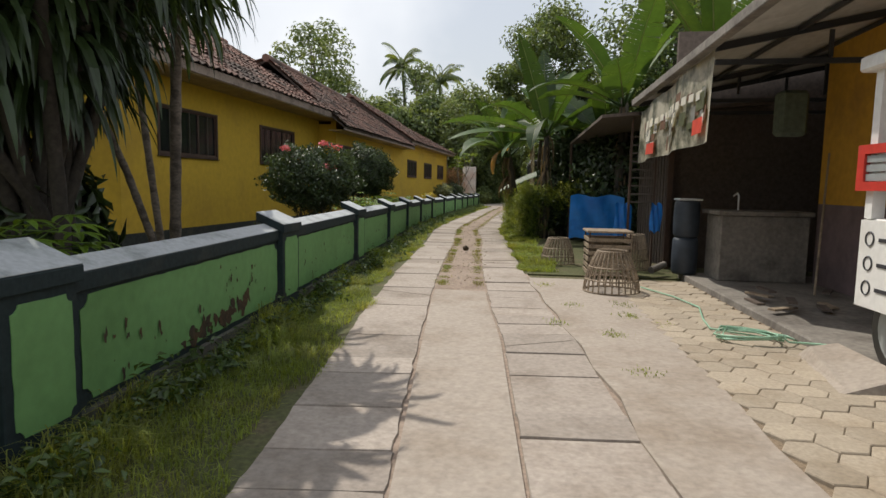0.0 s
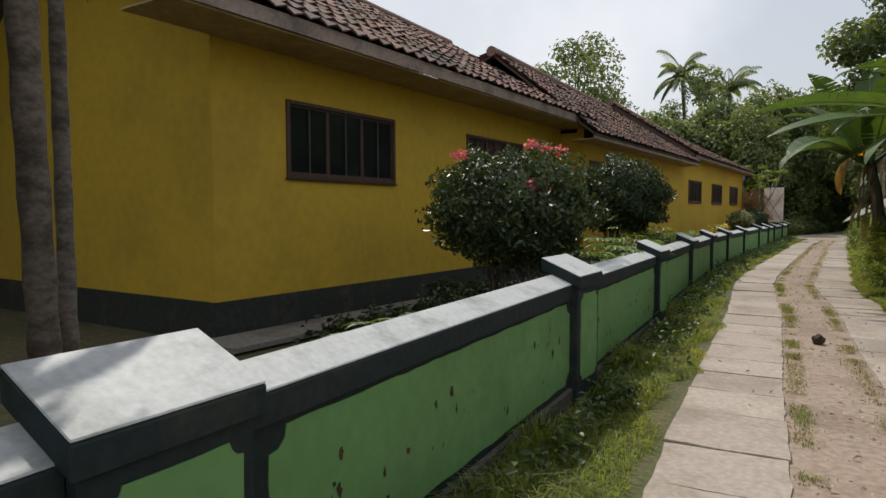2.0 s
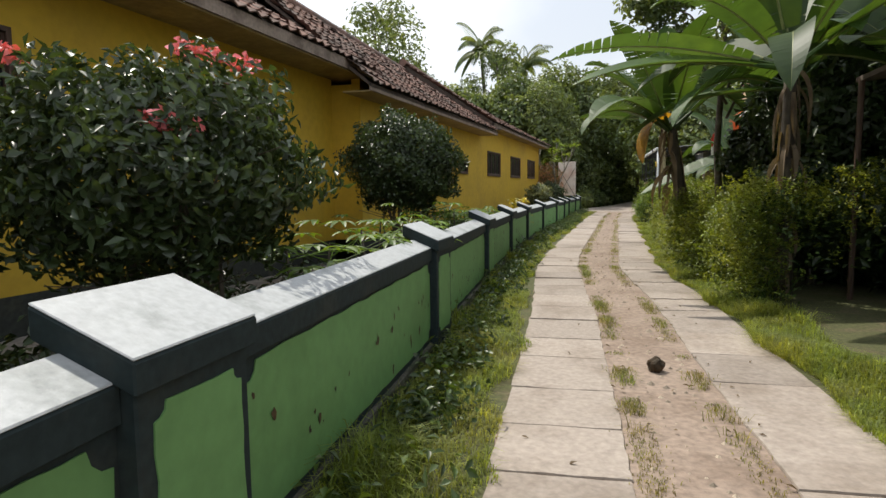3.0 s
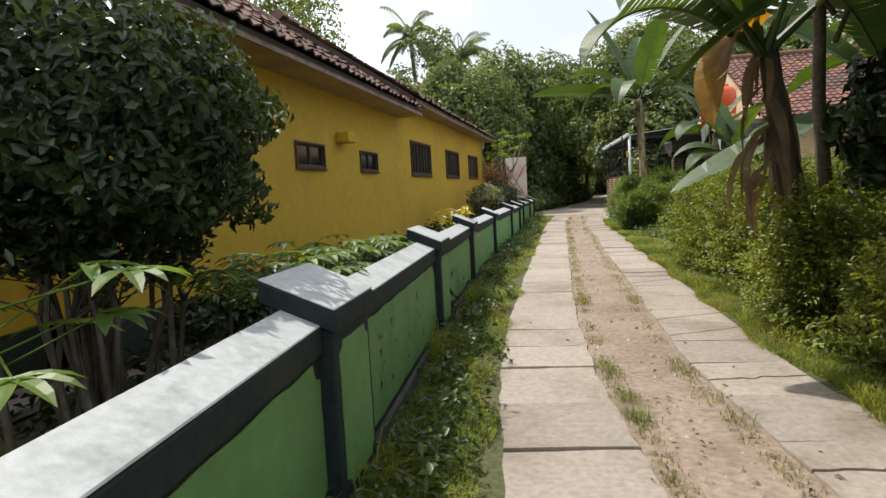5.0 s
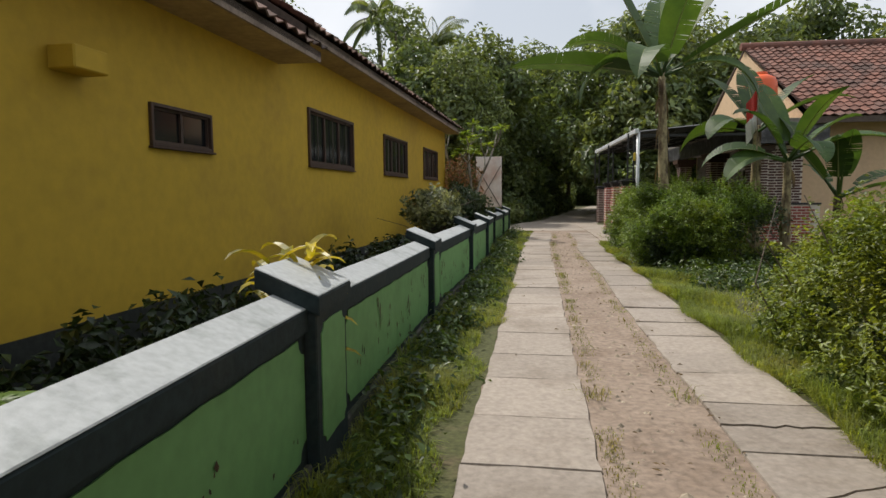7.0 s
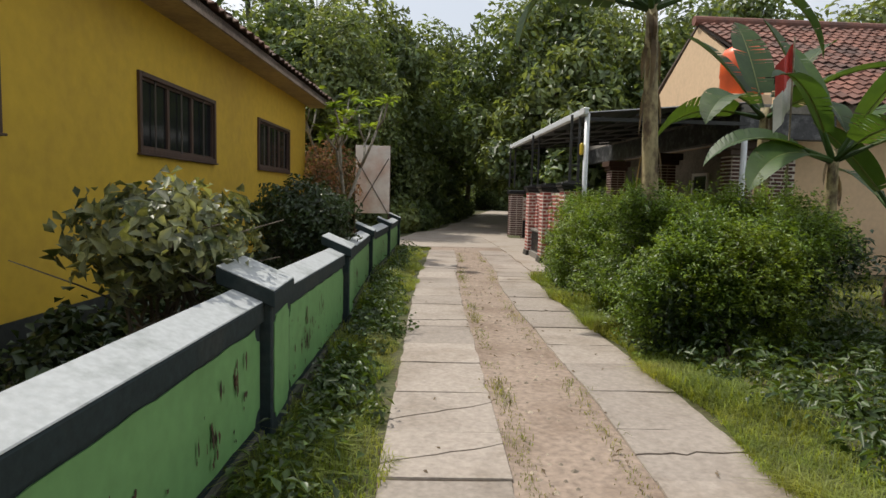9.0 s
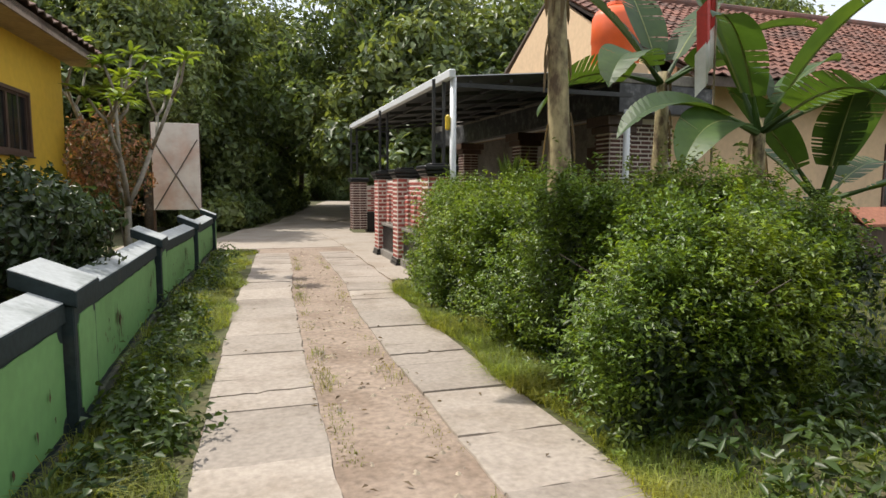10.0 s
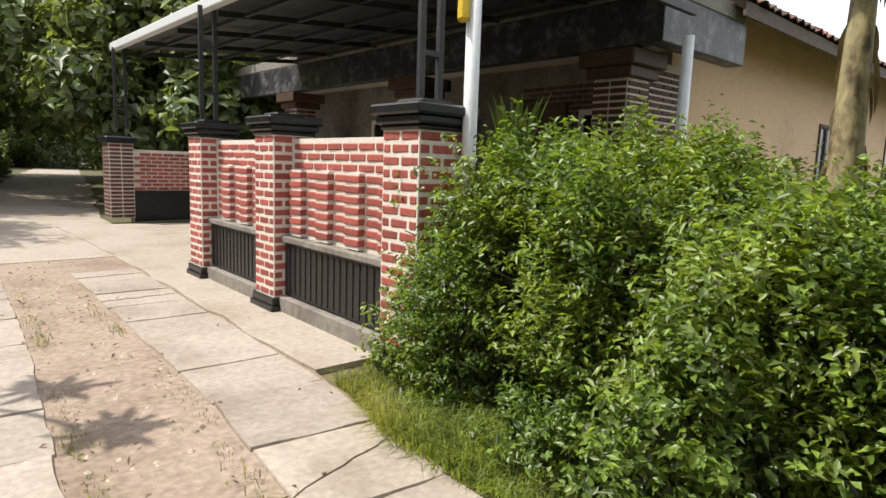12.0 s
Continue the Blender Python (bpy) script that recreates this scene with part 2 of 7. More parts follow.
def box(bm, x0, y0, z0, x1, y1, z1, bevel=0.0, m=None):
    g = bmesh.ops.create_cube(bm, size=1.0)
    vs = g["verts"]
    bmesh.ops.scale(bm, vec=(abs(x1 - x0), abs(y1 - y0), abs(z1 - z0)), verts=vs)
    bmesh.ops.translate(bm, vec=((x0 + x1) / 2, (y0 + y1) / 2, (z0 + z1) / 2), verts=vs)
    if bevel:
        es = list({e for v in vs for e in v.link_edges})
        r = bmesh.ops.bevel(bm, geom=es, offset=bevel, segments=1, affect='EDGES')
        vs = list({v for f in r["faces"] for v in f.verts} | {v for v in vs if v.is_valid})
    if m is not None:
        bmesh.ops.transform(bm, matrix=m, verts=vs)
    return vs


def boxes(*dims, bevel=0.0, m=None):
    bm = bmesh.new()
    for d in dims:
        box(bm, *d, bevel=bevel, m=m)
    return bm


def tube(points, radii, sides=8, close=True):
    """Verts and faces of a tube along points with a radius at each."""
    pts = [Vector(p) for p in points]
    verts, faces = [], []
    up = Vector((0.3, 0.9, 0.2)).normalized()
    for i, p in enumerate(pts):
        d = (pts[min(i + 1, len(pts) - 1)] - pts[max(i - 1, 0)]).normalized()
        a = d.cross(up)
        if a.length < 1e-3:
            a = d.cross(Vector((1, 0, 0)))
        a.normalize()
        b = d.cross(a)
        for k in range(sides):
            t = 2 * math.pi * k / sides
            verts.append(p + (a * math.cos(t) + b * math.sin(t)) * radii[i])
    for i in range(len(pts) - 1):
        for k in range(sides):
            k2 = (k + 1) % sides
            faces.append((i * sides + k, i * sides + k2, (i + 1) * sides + k2, (i + 1) * sides + k))
    if close:
        faces.append(tuple(range(sides))[::-1])
        faces.append(tuple(range((len(pts) - 1) * sides, len(pts) * sides)))
    return verts, faces


def join(chunks):
    verts, faces = [], []
    for v, f in chunks:
        o = len(verts)
        verts += list(v)
        faces += [tuple(i + o for i in q) for q in f]
    return verts, faces


def leaf_mesh(name, centres, normals, length, width, material, parent=None, droop=0.2, label=""):
    """Many small folded leaves, each two quads meeting at the midrib."""
    n = len(centres)
    c, nr = np.asarray(centres, float), np.asarray(normals, float)
    nr /= np.linalg.norm(nr, axis=1, keepdims=True) + 1e-9
    rv = rng.normal(size=(n, 3))
    d = np.cross(nr, rv)
    d /= np.linalg.norm(d, axis=1, keepdims=True) + 1e-9
    s = np.cross(nr, d)
    L = (length * rng.uniform(0.6, 1.35, n))[:, None]
    W = (width * rng.uniform(0.65, 1.3, n))[:, None]
    base = c - d * L * 0.5
    tip = c + d * L * 0.5 - nr * L * droop
    left = c + s * W * 0.5 + nr * W * 0.22 - d * L * 0.05
    right = c - s * W * 0.5 + nr * W * 0.22 - d * L * 0.05
    v = np.stack([base, right, tip, left], 1).reshape(-1, 3)
    me = bpy.data.meshes.new(name)
    me.vertices.add(4 * n)
    me.vertices.foreach_set("co", v.astype(np.float32).ravel())
    idx = np.arange(n)[:, None] * 4
    tri = np.concatenate([idx + np.array([[0, 1, 2]]), idx + np.array([[0, 2, 3]])], 1).reshape(-1)
    me.loops.add(6 * n)
    me.loops.foreach_set("vertex_index", tri.astype(np.int32))
    me.polygons.add(2 * n)
    me.polygons.foreach_set("loop_start", (np.arange(2 * n) * 3).astype(np.int32))
    me.update(calc_edges=True)
    me.materials.append(material)
    return tagged(child(new(name, me), parent), label)


def blob_points(n, centre, radius, squash=(1, 1, 1), shell=0.55):
    """Points in an uneven lumpy ellipsoid, denser near its skin, and the way out from its centre."""
    d = rng.normal(size=(n, 3))
    d /= np.linalg.norm(d, axis=1, keepdims=True)
    k = np.array([3.1, 2.3, 2.7])
    lump = 1 + 0.13 * np.sin(d[:, 0] * 5 * k[0] + centre[0] * 3) * np.cos(d[:, 1] * 4 * k[1] + centre[1]) + 0.10 * np.sin(d[:, 2] * 9 + d[:, 0] * 7 + centre[1] * 2)
    r = (shell + (1 - shell) * rng.random(n) ** 0.6) * radius * lump
    p = d * r[:, None] * np.array(squash) + np.array(centre)
    return p, d + rng.normal(size=(n, 3)) * 0.55


def interp(x, table):
    xs, ys = zip(*table)
    return float(np.interp(x, xs, ys))

# ---------------- ground and road ----------------
ground_bm = bmesh.new()
bmesh.ops.create_grid(ground_bm, x_segments=60, y_segments=60, size=1.0)
for v in ground_bm.verts:
    # fine cells near the lane, coarse ones out to the horizon
    v.co.x = math.copysign(abs(v.co.x) ** 3 * 900, v.co.x)
    v.co.y = math.copysign(abs(v.co.y) ** 3 * 900, v.co.y) + 18
    v.co.z = -0.02
ground = part("ground", ground_bm, M_SOIL)
tagged(ground, "bare brown soil with patches of low green growth", "ground", kind="structure")

LEFT_EDGE = ((-6, 1.0), (0, 0.46), (3.1, 0.17), (6.7, -0.155), (9.05, -0.32), (10.7, -0.41), (14, -0.56), (16, -0.72), (17.5, -0.83), (19.1, -0.85), (21.8, -0.77), (25.9, -0.61), (29, -0.49), (31.2, -0.42), (34, -0.29), (36, -0.12), (40, 0.1))
RIGHT_EDGE = ((-6, 1.4), (0, 0.96), (2.8, 0.78), (5.4, 0.63), (6.75, 0.48), (9.5, 0.27), (12.3, 0.12), (15, 0.0), (16.3, -0.13), (17.7, -0.24), (19.2, -0.2), (21.7, -0.12), (25.8, 0.0), (28, 0.12), (31, 0.16), (33, 0.25), (34.5, 0.42), (38, 0.55), (40, 0.6))


BOW_X = ((0, 0.2), (7, 0.16), (12, 0.0), (15, -0.2), (18, -0.34), (21, -0.27), (25, -0.08), (28, 0.03), (31, 0.0))
BOW_Y = ((0, 0.2), (3, 0.1), (12, 0.15), (16, 0.4), (20, 0.34), (25, 0.0))


def ribbon(name, y0, y1, left, right, z, material, parent=None, step=0.5, wave=0.0, thick=0.05):
    """A flat strip of ground between two lines, with real thickness."""
    ys = np.arange(y0, y1 + 1e-6, step)
    verts, faces = [], []
    for y in ys:
        a, b = left(y), right(y)
        a += wave * math.sin(y * 5.1) + wave * 0.7 * math.sin(y * 12.7 + 1)
        b += wave * math.sin(y * 4.3 + 2) + wave * 0.7 * math.sin(y * 11.3)
        verts += [(a, y, z), (b, y, z), (a, y, z - thick), (b, y, z - thick)]
    for i in range(len(ys) - 1):
        o, q = 4 * i, 4 * i + 4
        faces += [(o, o + 1, q + 1, q), (o + 2, o, q, q + 2), (o + 1, o + 3, q + 3, q + 1)]
    faces += [(0, 2, 3, 1), (len(verts) - 4, len(verts) - 3, len(verts) - 1, len(verts) - 2)]
    return raw(name, verts, faces, material, parent)


def left_in(y):
    return interp(y, LEFT_EDGE)


def right_in(y):
    return interp(y, RIGHT_EDGE)


road = ribbon("road", -8, 40, lambda y: left_in(y) - 0.68, lambda y: right_in(y) + 0.68, 0.0, M_DIRT, step=0.4, wave=0.03)
tagged(road, "village lane with two strips of concrete slabs and a dirt middle", "road", kind="structure")
LANE_ON = ((40, 0.3), (44, 0.75), (56, 3.1), (72, 6.0), (96, 10.5))


def lane_mid(y):
    return interp(y, LANE_ON)


far_road = ribbon("road_beyond", 39.6, 95, lambda y: lane_mid(y) - 1.5 - (2.2 if y < 42.5 else 0.5 if y < 46 else 0), lambda y: lane_mid(y) + 1.35, 0.006, M_APRON, step=1.0, wave=0.08)
tagged(far_road, "shaded pale concrete lane running on under trees", "road", kind="structure")
strip_mid = ribbon("concrete_middle", -8, 7.7, lambda y: left_in(y) + 0.012, lambda y: right_in(y) - 0.012, 0.016, M_APRON, step=0.6)
tagged(strip_mid, "worn concrete infill between the slab strips", "pavement", kind="structure")
apron = ribbon("concrete_apron", -8, 9.2, lambda y: right_in(y) + 0.62, lambda y: 1.94 + 0.02 * y, 0.022, M_APRON, step=0.6, wave=0.02)
tagged(apron, "pale worn concrete apron beside the lane", "pavement", kind="structure")
forecourt = ribbon("gate_forecourt", 34.6, 43.5, lambda y: right_in(min(y, 40)) + 0.64, lambda y: 1.62 + 0.06 * (y - 35) + (1.5 if 39.0 < y < 43.2 else 0), 0.018, M_APRON, step=0.3, wave=0.02)
tagged(forecourt, "pale concrete strip before the brick gate", "pavement", kind="structure")
shed_floor = part("shed_floor", boxes((3.11, -2.85, -0.05, 7.66, 9.45, 0.085), bevel=0.012), M_CEMENT)
tagged(shed_floor, "raised grey cement floor of the open shed", "floor", kind="structure")

# ---------------- boundary wall ----------------
PILLARS = ((-3.75, -1.10, 0.87), (-0.65, -1.19, 0.87), (2.50, -1.30, 0.87), (5.88, -1.436, 0.87), (9.13, -1.54, 0.885), (12.35, -1.70, 0.864), (15.6, -1.875, 0.845), (18.38, -1.943, 0.837),
           (21.15, -1.965, 0.823), (24.36, -1.90, 0.80), (27.0, -1.71, 0.825), (29.72, -1.61, 0.79), (32.87, -1.585, 0.77), (35.6, -1.42, 0.76), (38.4, -1.29, 0.76))
fence = thing("boundary_wall", "low green and dark teal painted masonry boundary wall", "wall", at=(-1.9, 5, 0))


def field(y0, y1, z0, z1, x, cut=0.07):
    """A painted field with scooped corners, a few millimetres proud of the wall, facing the lane."""
    pts = []
    for (cy, cz, a0) in ((y0, z0, 0), (y1, z0, 90), (y1, z1, 180), (y0, z1, 270)):
        for k in (90, 60, 30, 0):
            t = radians(a0 + k)
            pts.append((cy + cut * math.cos(t), cz + cut * math.sin(t)))
    # hand-painted border: the line between the colours wanders a little
    fine = []
    for (ya, za), (yb, zb) in zip(pts, pts[1:] + pts[:1]):
        steps = max(1, int(math.hypot(yb - ya, zb - za) / 0.07))
        for q in range(steps):
            f = q / steps
            y, z = ya + (yb - ya) * f, za + (zb - za) * f
            fine.append((y + 0.003 * math.sin(z * 31 + y0) + rng.normal(0, .001), z + 0.003 * math.sin(y * 17 + z0 * 9) + rng.normal(0, .0014)))
    pts = fine
    bm = bmesh.new()
    f = bm.faces.new([bm.verts.new((x, y, z)) for y, z in pts])
    r = bmesh.ops.extrude_face_region(bm, geom=[f])
    bmesh.ops.translate(bm, vec=(0.005, 0, 0), verts=[g for g in r["geom"] if isinstance(g, bmesh.types.BMVert)])
    return bm


def tilt(x_a, x_b, y_a, y_b):
    """Shear that makes a straight piece built along y follow the bend of the wall."""
    m = Matrix.Identity(4)
    k = (x_b - x_a) / (y_b - y_a)
    m[0][1], m[0][3] = k, x_a - k * y_a
    return m


def pitch(x_edge):
    """Shear that lifts a coping towards the building side."""
    m = Matrix.Identity(4)
    m[2][0], m[2][3] = -0.42, 0.42 * x_edge
    return m


for i, (py, pxx, top) in enumerate(PILLARS):
    d = 0.47
    pil = part("pillar", boxes((pxx - 0.25, py + 0.02, -0.05, pxx - 0.02, py + d - 0.01, top - 0.07), bevel=0.006), M_TEAL, fence)
    part("cap", boxes((pxx - 0.275, py, top - 0.085, pxx, py + d + 0.02, top - 0.007), bevel=0.005, m=pitch(pxx)), M_TEAL, pil)
    part("cap_top", boxes((pxx - 0.273, py + 0.002, top - 0.006, pxx - 0.002, py + d + 0.018, top + 0.001), bevel=0.003, m=pitch(pxx)), M_COPING, pil, "pale weathered cap top")
    part("painted_field", field(py + 0.07, py + d - 0.05, 0.17, top - 0.13, pxx - 0.02, 0.04), M_GREEN, pil, "green painted field")
    if i + 1 < len(PILLARS):
        ny, nx, ntop = PILLARS[i + 1]
        a, b = py + d - 0.01, ny + 0.02
        sh = tilt(pxx, nx, py, ny)
        sh[2][1], sh[2][3] = (ntop - top) / (ny - py), 0 - (ntop - top) / (ny - py) * py
        z = top - 0.055
        panel = part("panel", boxes((-0.175, a, 0.12, -0.075, b, z - 0.09), m=sh), M_TEAL, fence)
        part("coping", boxes((-0.20, a, z - 0.10, -0.055, b, z - 0.007), bevel=0.005, m=sh @ pitch(-0.055)), M_TEAL, panel)
        part("coping_top", boxes((-0.198, a, z - 0.006, -0.057, b, z + 0.001), bevel=0.003, m=sh @ pitch(-0.055)), M_COPING, panel, "pale weathered coping top")
        part("plinth", boxes((-0.19, a, -0.06, -0.05, b, 0.12), bevel=0.01, m=sh), M_PLINTH, panel, "mossy bare plinth")
        fb = field(a + 0.11, b - 0.02, 0.16, z - 0.12, -0.075)
        bmesh.ops.transform(fb, matrix=sh, verts=fb.verts[:])
        part("painted_field", fb, M_GREEN, panel, "green painted field with flaking patches")
        # flaked paint: small ragged chips, thickest low on the panel
        chips_v, chips_f = [], []
        spots = [(rng.uniform(a + 0.25, b - 0.15), rng.uniform(0.26, z - 0.22)) for _ in range(6)]
        count = (60 if i == 2 else 26 if i < 7 else 60)
        for c in range(count):
            big = i == 2 and c < 26
            streak = i >= 7 and c % 2 == 0
            cy = 4.06 + 0.042 * c + rng.uniform(-.03, .03) if big else rng.uniform(a + 0.2, b - 0.1)
            cz = 0.20 + 0.0035 * c + rng.uniform(-.035, .05) if big else rng.uniform(0.3, z - 0.22) if streak else 0.2 + abs(rng.normal(0, 0.13))
            r1 = rng.uniform(.04, .078) if big else rng.uniform(.004, .014) if i >= 7 else rng.uniform(.005, .018)
            if not big and c % 4 != 1:
                sp_ = spots[c % 6]
                cy, cz = sp_[0] + rng.normal(0, .07), sp_[1] + rng.normal(0, .05)
            r2 = r1 * (rng.uniform(0.8, 1.35) if big else rng.uniform(2.0, 5.0) if streak else rng.uniform(0.9, 2.6))
            if cz + 1.3 * r2 > z - 0.13 or cz - 1.3 * r2 < 0.125:
                continue
            o, nn = len(chips_v), 9
            for k in range(nn):
                t = 2 * math.pi * k / nn
                q = rng.uniform(0.35, 1.4)
                chips_v.append(sh @ Vector((-0.0685 + 0.0002 * c, cy + r1 * q * math.cos(t), cz + r2 * q * math.sin(t))))
            chips_f.append(tuple(range(o, o + nn)))
        if chips_f:
            raw("flaked_patch", chips_v, chips_f, M_FLAKE, panel, "bare flaked paint showing dark render")

# ---------------- wall with openings ----------------


def wall(name, p0, p1, z0, z1, thick, openings, material, parent=None, gable=None):
    """A wall from p0 to p1 (its outer face), openings as (s0, s1, z0, z1) along it. The outer side is to the right of the way p0 to p1."""
    a, b = Vector((*p0, 0)), Vector((*p1, 0))
    u = (b - a).normalized()
    inward = Vector((-u.y, u.x, 0))
    length = (b - a).length
    m = Matrix(((u.x, inward.x, 0, a.x), (u.y, inward.y, 0, a.y), (0, 0, 1, 0), (0, 0, 0, 1)))
    bm = bmesh.new()
    cuts = sorted({0.0, length, *[o[0] for o in openings], *[o[1] for o in openings]})
    for s0, s1 in zip(cuts, cuts[1:]):
        spans = sorted([(o[2], o[3]) for o in openings if o[0] <= s0 + 1e-6 and o[1] >= s1 - 1e-6])
        low = z0
        for c, d in spans + [(z1, z1)]:
            if c > low + 1e-4:
                box(bm, s0, 0, low, s1, thick, c)
            low = d
    if gable:
        s_mid, z_mid = gable
        vs = [bm.verts.new((s, y, z)) for y in (0, thick) for s, z in ((0, z1), (length, z1), (s_mid, z_mid))]
        bm.faces.new(vs[:3]), bm.faces.new(vs[3:][::-1])
        for i in range(3):
            j = (i + 1) % 3
            bm.faces.new((vs[i], vs[j], vs[j + 3], vs[i + 3]))
    bmesh.ops.remove_doubles(bm, verts=bm.verts[:], dist=1e-4)
    bmesh.ops.transform(bm, matrix=m, verts=bm.verts[:])
    return part(name, bm, material, parent), m


def window(m, s0, s1, z0, z1, parent, sashes=2, bars=3, f=0.045):
    """Brown timber window with sashes, panes and upright bars."""
    w = part("window", boxes((s0, -0.03, z0, s0 + f, 0.09, z1), (s1 - f, -0.03, z0, s1, 0.09, z1), (s0 + f, -0.03, z0, s1 - f, 0.09, z0 + f), (s0 + f, -0.03, z1 - f, s1 - f, 0.09, z1), bevel=0.004, m=m), M_WOOD, parent, "brown timber window frame")
    step = (s1 - s0 - 2 * f) / sashes
    for k in range(sashes):
        q0, q1 = s0 + f + k * step, s0 + f + (k + 1) * step
        e = 0.55 * f
        part("sash", boxes((q0, 0.0, z0 + f, q0 + e, 0.05, z1 - f), (q1 - e, 0.0, z0 + f, q1, 0.05, z1 - f), (q0 + e, 0.0, z0 + f, q1 - e, 0.05, z0 + f + e), (q0 + e, 0.0, z1 - f - e, q1 - e, 0.05, z1 - f), m=m), M_WOOD, w)
        part("pane", boxes((q0 + e, 0.02, z0 + f + e, q1 - e, 0.028, z1 - f - e), m=m), M_PANE, w, "dark window pane")
        for j in range(bars):
            s = q0 + (j + 1) * step / (bars + 1)
            part("bar", boxes((s - 0.006, -0.012, z0 + f, s + 0.006, 0.0, z1 - f), m=m), M_BAR, w, "thin upright bar")
    part("sill", boxes((s0 - 0.02, -0.045, z0 - 0.02, s1 + 0.02, -0.002, z0 - 0.002), bevel=0.004, m=m), M_WOOD, w)
    return w


def tiles(name, eave0, eave1, ridge0, ridge1, parent, material, tw=0.22, th=0.27, label="", ragged=0.012):
    """A pan-tile roof slope as overlapping wavy courses, each tile an island of its own."""
    e0, e1, r0, r1 = (Vector(v) for v in (eave0, eave1, ridge0, ridge1))
    up = ((r0 + r1) - (e0 + e1)) / 2
    rows, cols = max(1, int(up.length / th)), max(1, int((e1 - e0).length / tw))
    nrm = (e1 - e0).cross(r0 - e0).normalized()
    if nrm.z < 0:
        nrm = -nrm
    verts, faces = [], []
    for r in range(rows):
        v0, v1 = r / rows, min(1.0, (r + 1.18) / rows)
        for c in range(cols):
            o = len(verts)
            jit, lift = rng.normal(0, ragged), rng.normal(0, ragged * 0.5)
            for vv, h in ((v0 + jit / max(up.length, 1), 0.040), (v1, 0.004)):
                for k in range(5):
                    s = (c + k * 0.26) / cols
                    wave = 0.022 * math.cos(k / 4 * 2 * math.pi)
                    a, b = e0.lerp(e1, min(s, 1.0)), r0.lerp(r1, min(s, 1.0))
                    verts.append(a.lerp(b, vv) + nrm * (h + wave + lift))
            for k in range(5):
                verts.append(verts[o + k] - nrm * 0.018)
            for k in range(4):
                faces.append((o + k, o + k + 1, o + 5 + k + 1, o + 5 + k))
                faces.append((o + 10 + k, o + 10 + k + 1, o + k + 1, o + k))
    return raw(name, verts, faces, material, parent, label)


def slab(name, pts, thick, material, parent, label=""):
    """A flat board or roof deck under four points, with thickness downwards."""
    vs = [Vector(p) for p in pts]
    dn = Vector((0, 0, -thick))
    verts = vs + [v + dn for v in vs]
    n = len(vs)
    faces = [tuple(range(n)), tuple(range(2 * n - 1, n - 1, -1))] + [(i, i + n, (i + 1) % n + n, (i + 1) % n) for i in range(n)]
    return raw(name, verts, faces, material, parent, label)


# ---------------- yellow school-like building ----------------
yellow = thing("yellow_building", "long yellow painted building with brown tiled roof", "building", at=(-7, 18, 0))
A0, A1 = (-5.38, 9.30), (-4.86, 17.6)
B0, B1 = (-4.36, 17.6), (-3.15, 36.3)


def along(p0, p1, y):
    return (y - p0[1]) * math.hypot(p1[0] - p0[0], p1[1] - p0[1]) / (p1[1] - p0[1])


def opening(p0, p1, y0, y1, z0, z1):
    return (along(p0, p1, y0), along(p0, p1, y1), z0, z1)


def rev(p0, p1, op):
    length = math.hypot(p1[0] - p0[0], p1[1] - p0[1])
    return (length - op[1], length - op[0], op[2], op[3])


WA = [opening(A0, A1, 10.24, 12.13, 1.70, 2.57), opening(A0, A1, 13.95, 15.85, 1.70, 2.57)]
WB = [opening(B0, B1, 17.9, 19.1, 1.64, 2.40), opening(B0, B1, 20.94, 21.84, 1.635, 1.97), opening(B0, B1, 23.27, 24.13, 1.635, 1.97), opening(B0, B1, 26.38, 28.15, 1.62, 2.36), opening(B0, B1, 29.87, 31.68, 1.62, 2.36), opening(B0, B1, 33.32, 35.08, 1.63, 2.38)]
wa, ma = wall("wall", A0, A1, 0.40, 3.3, 0.15, WA, M_YELLOW, yellow)
wb, mb = wall("wall", B0, B1, 0.40, 3.06, 0.15, WB, M_YELLOW, yellow)
ws, ms = wall("wall", (-10.35, 9.30), (-5.38, 9.30), 0.40, 3.3, 0.15, [], M_YELLOW, yellow)
raw("gable", [(-10.35, 9.3, 3.302), (-5.38, 9.3, 3.302), (-7.86, 9.3, 5.15), (-10.35, 9.45, 3.302), (-5.38, 9.45, 3.302), (-7.86, 9.45, 5.15)], [(0, 1, 2), (5, 4, 3), (0, 3, 4, 1), (1, 4, 5, 2), (2, 5, 3, 0)], M_YELLOW, yellow)
part("wall", boxes((-10.35, 9.45, 0, -10.2, 36.3, 3.0)), M_YELLOW, yellow)
part("wall", boxes((-10.35, 36.15, 0, -3.25, 36.3, 2.95)), M_YELLOW, yellow)
part("wall", boxes((-5.0, 17.6, 0.4, -4.36, 17.75, 2.95)), M_YELLOW, yellow)
for p0, p1 in ((A0, A1), (B0, B1), ((-10.35, 9.30), (-5.38, 9.30))):
    sk, _ = wall("skirting", p0, p1, -0.05, 0.40, 0.16, [], M_DARKBASE, yellow)
    tagged(sk, "dark painted base band")
for k, o in enumerate(WA):
    window(ma, *o, yellow, 3, 1)
for k, o in enumerate(WB):
    window(mb, *o, yellow, 2 if k in (1, 2) else 3, 0 if k in (1, 2) else 1, 0.03 if k in (1, 2) else 0.045)
part("wall_box", boxes((along(B0, B1, 22.32), -0.2, 2.03, along(B0, B1, 22.62), -0.002, 2.18), bevel=0.01, m=mb), M_YELLOW, yellow, "small yellow box fixed to the wall")

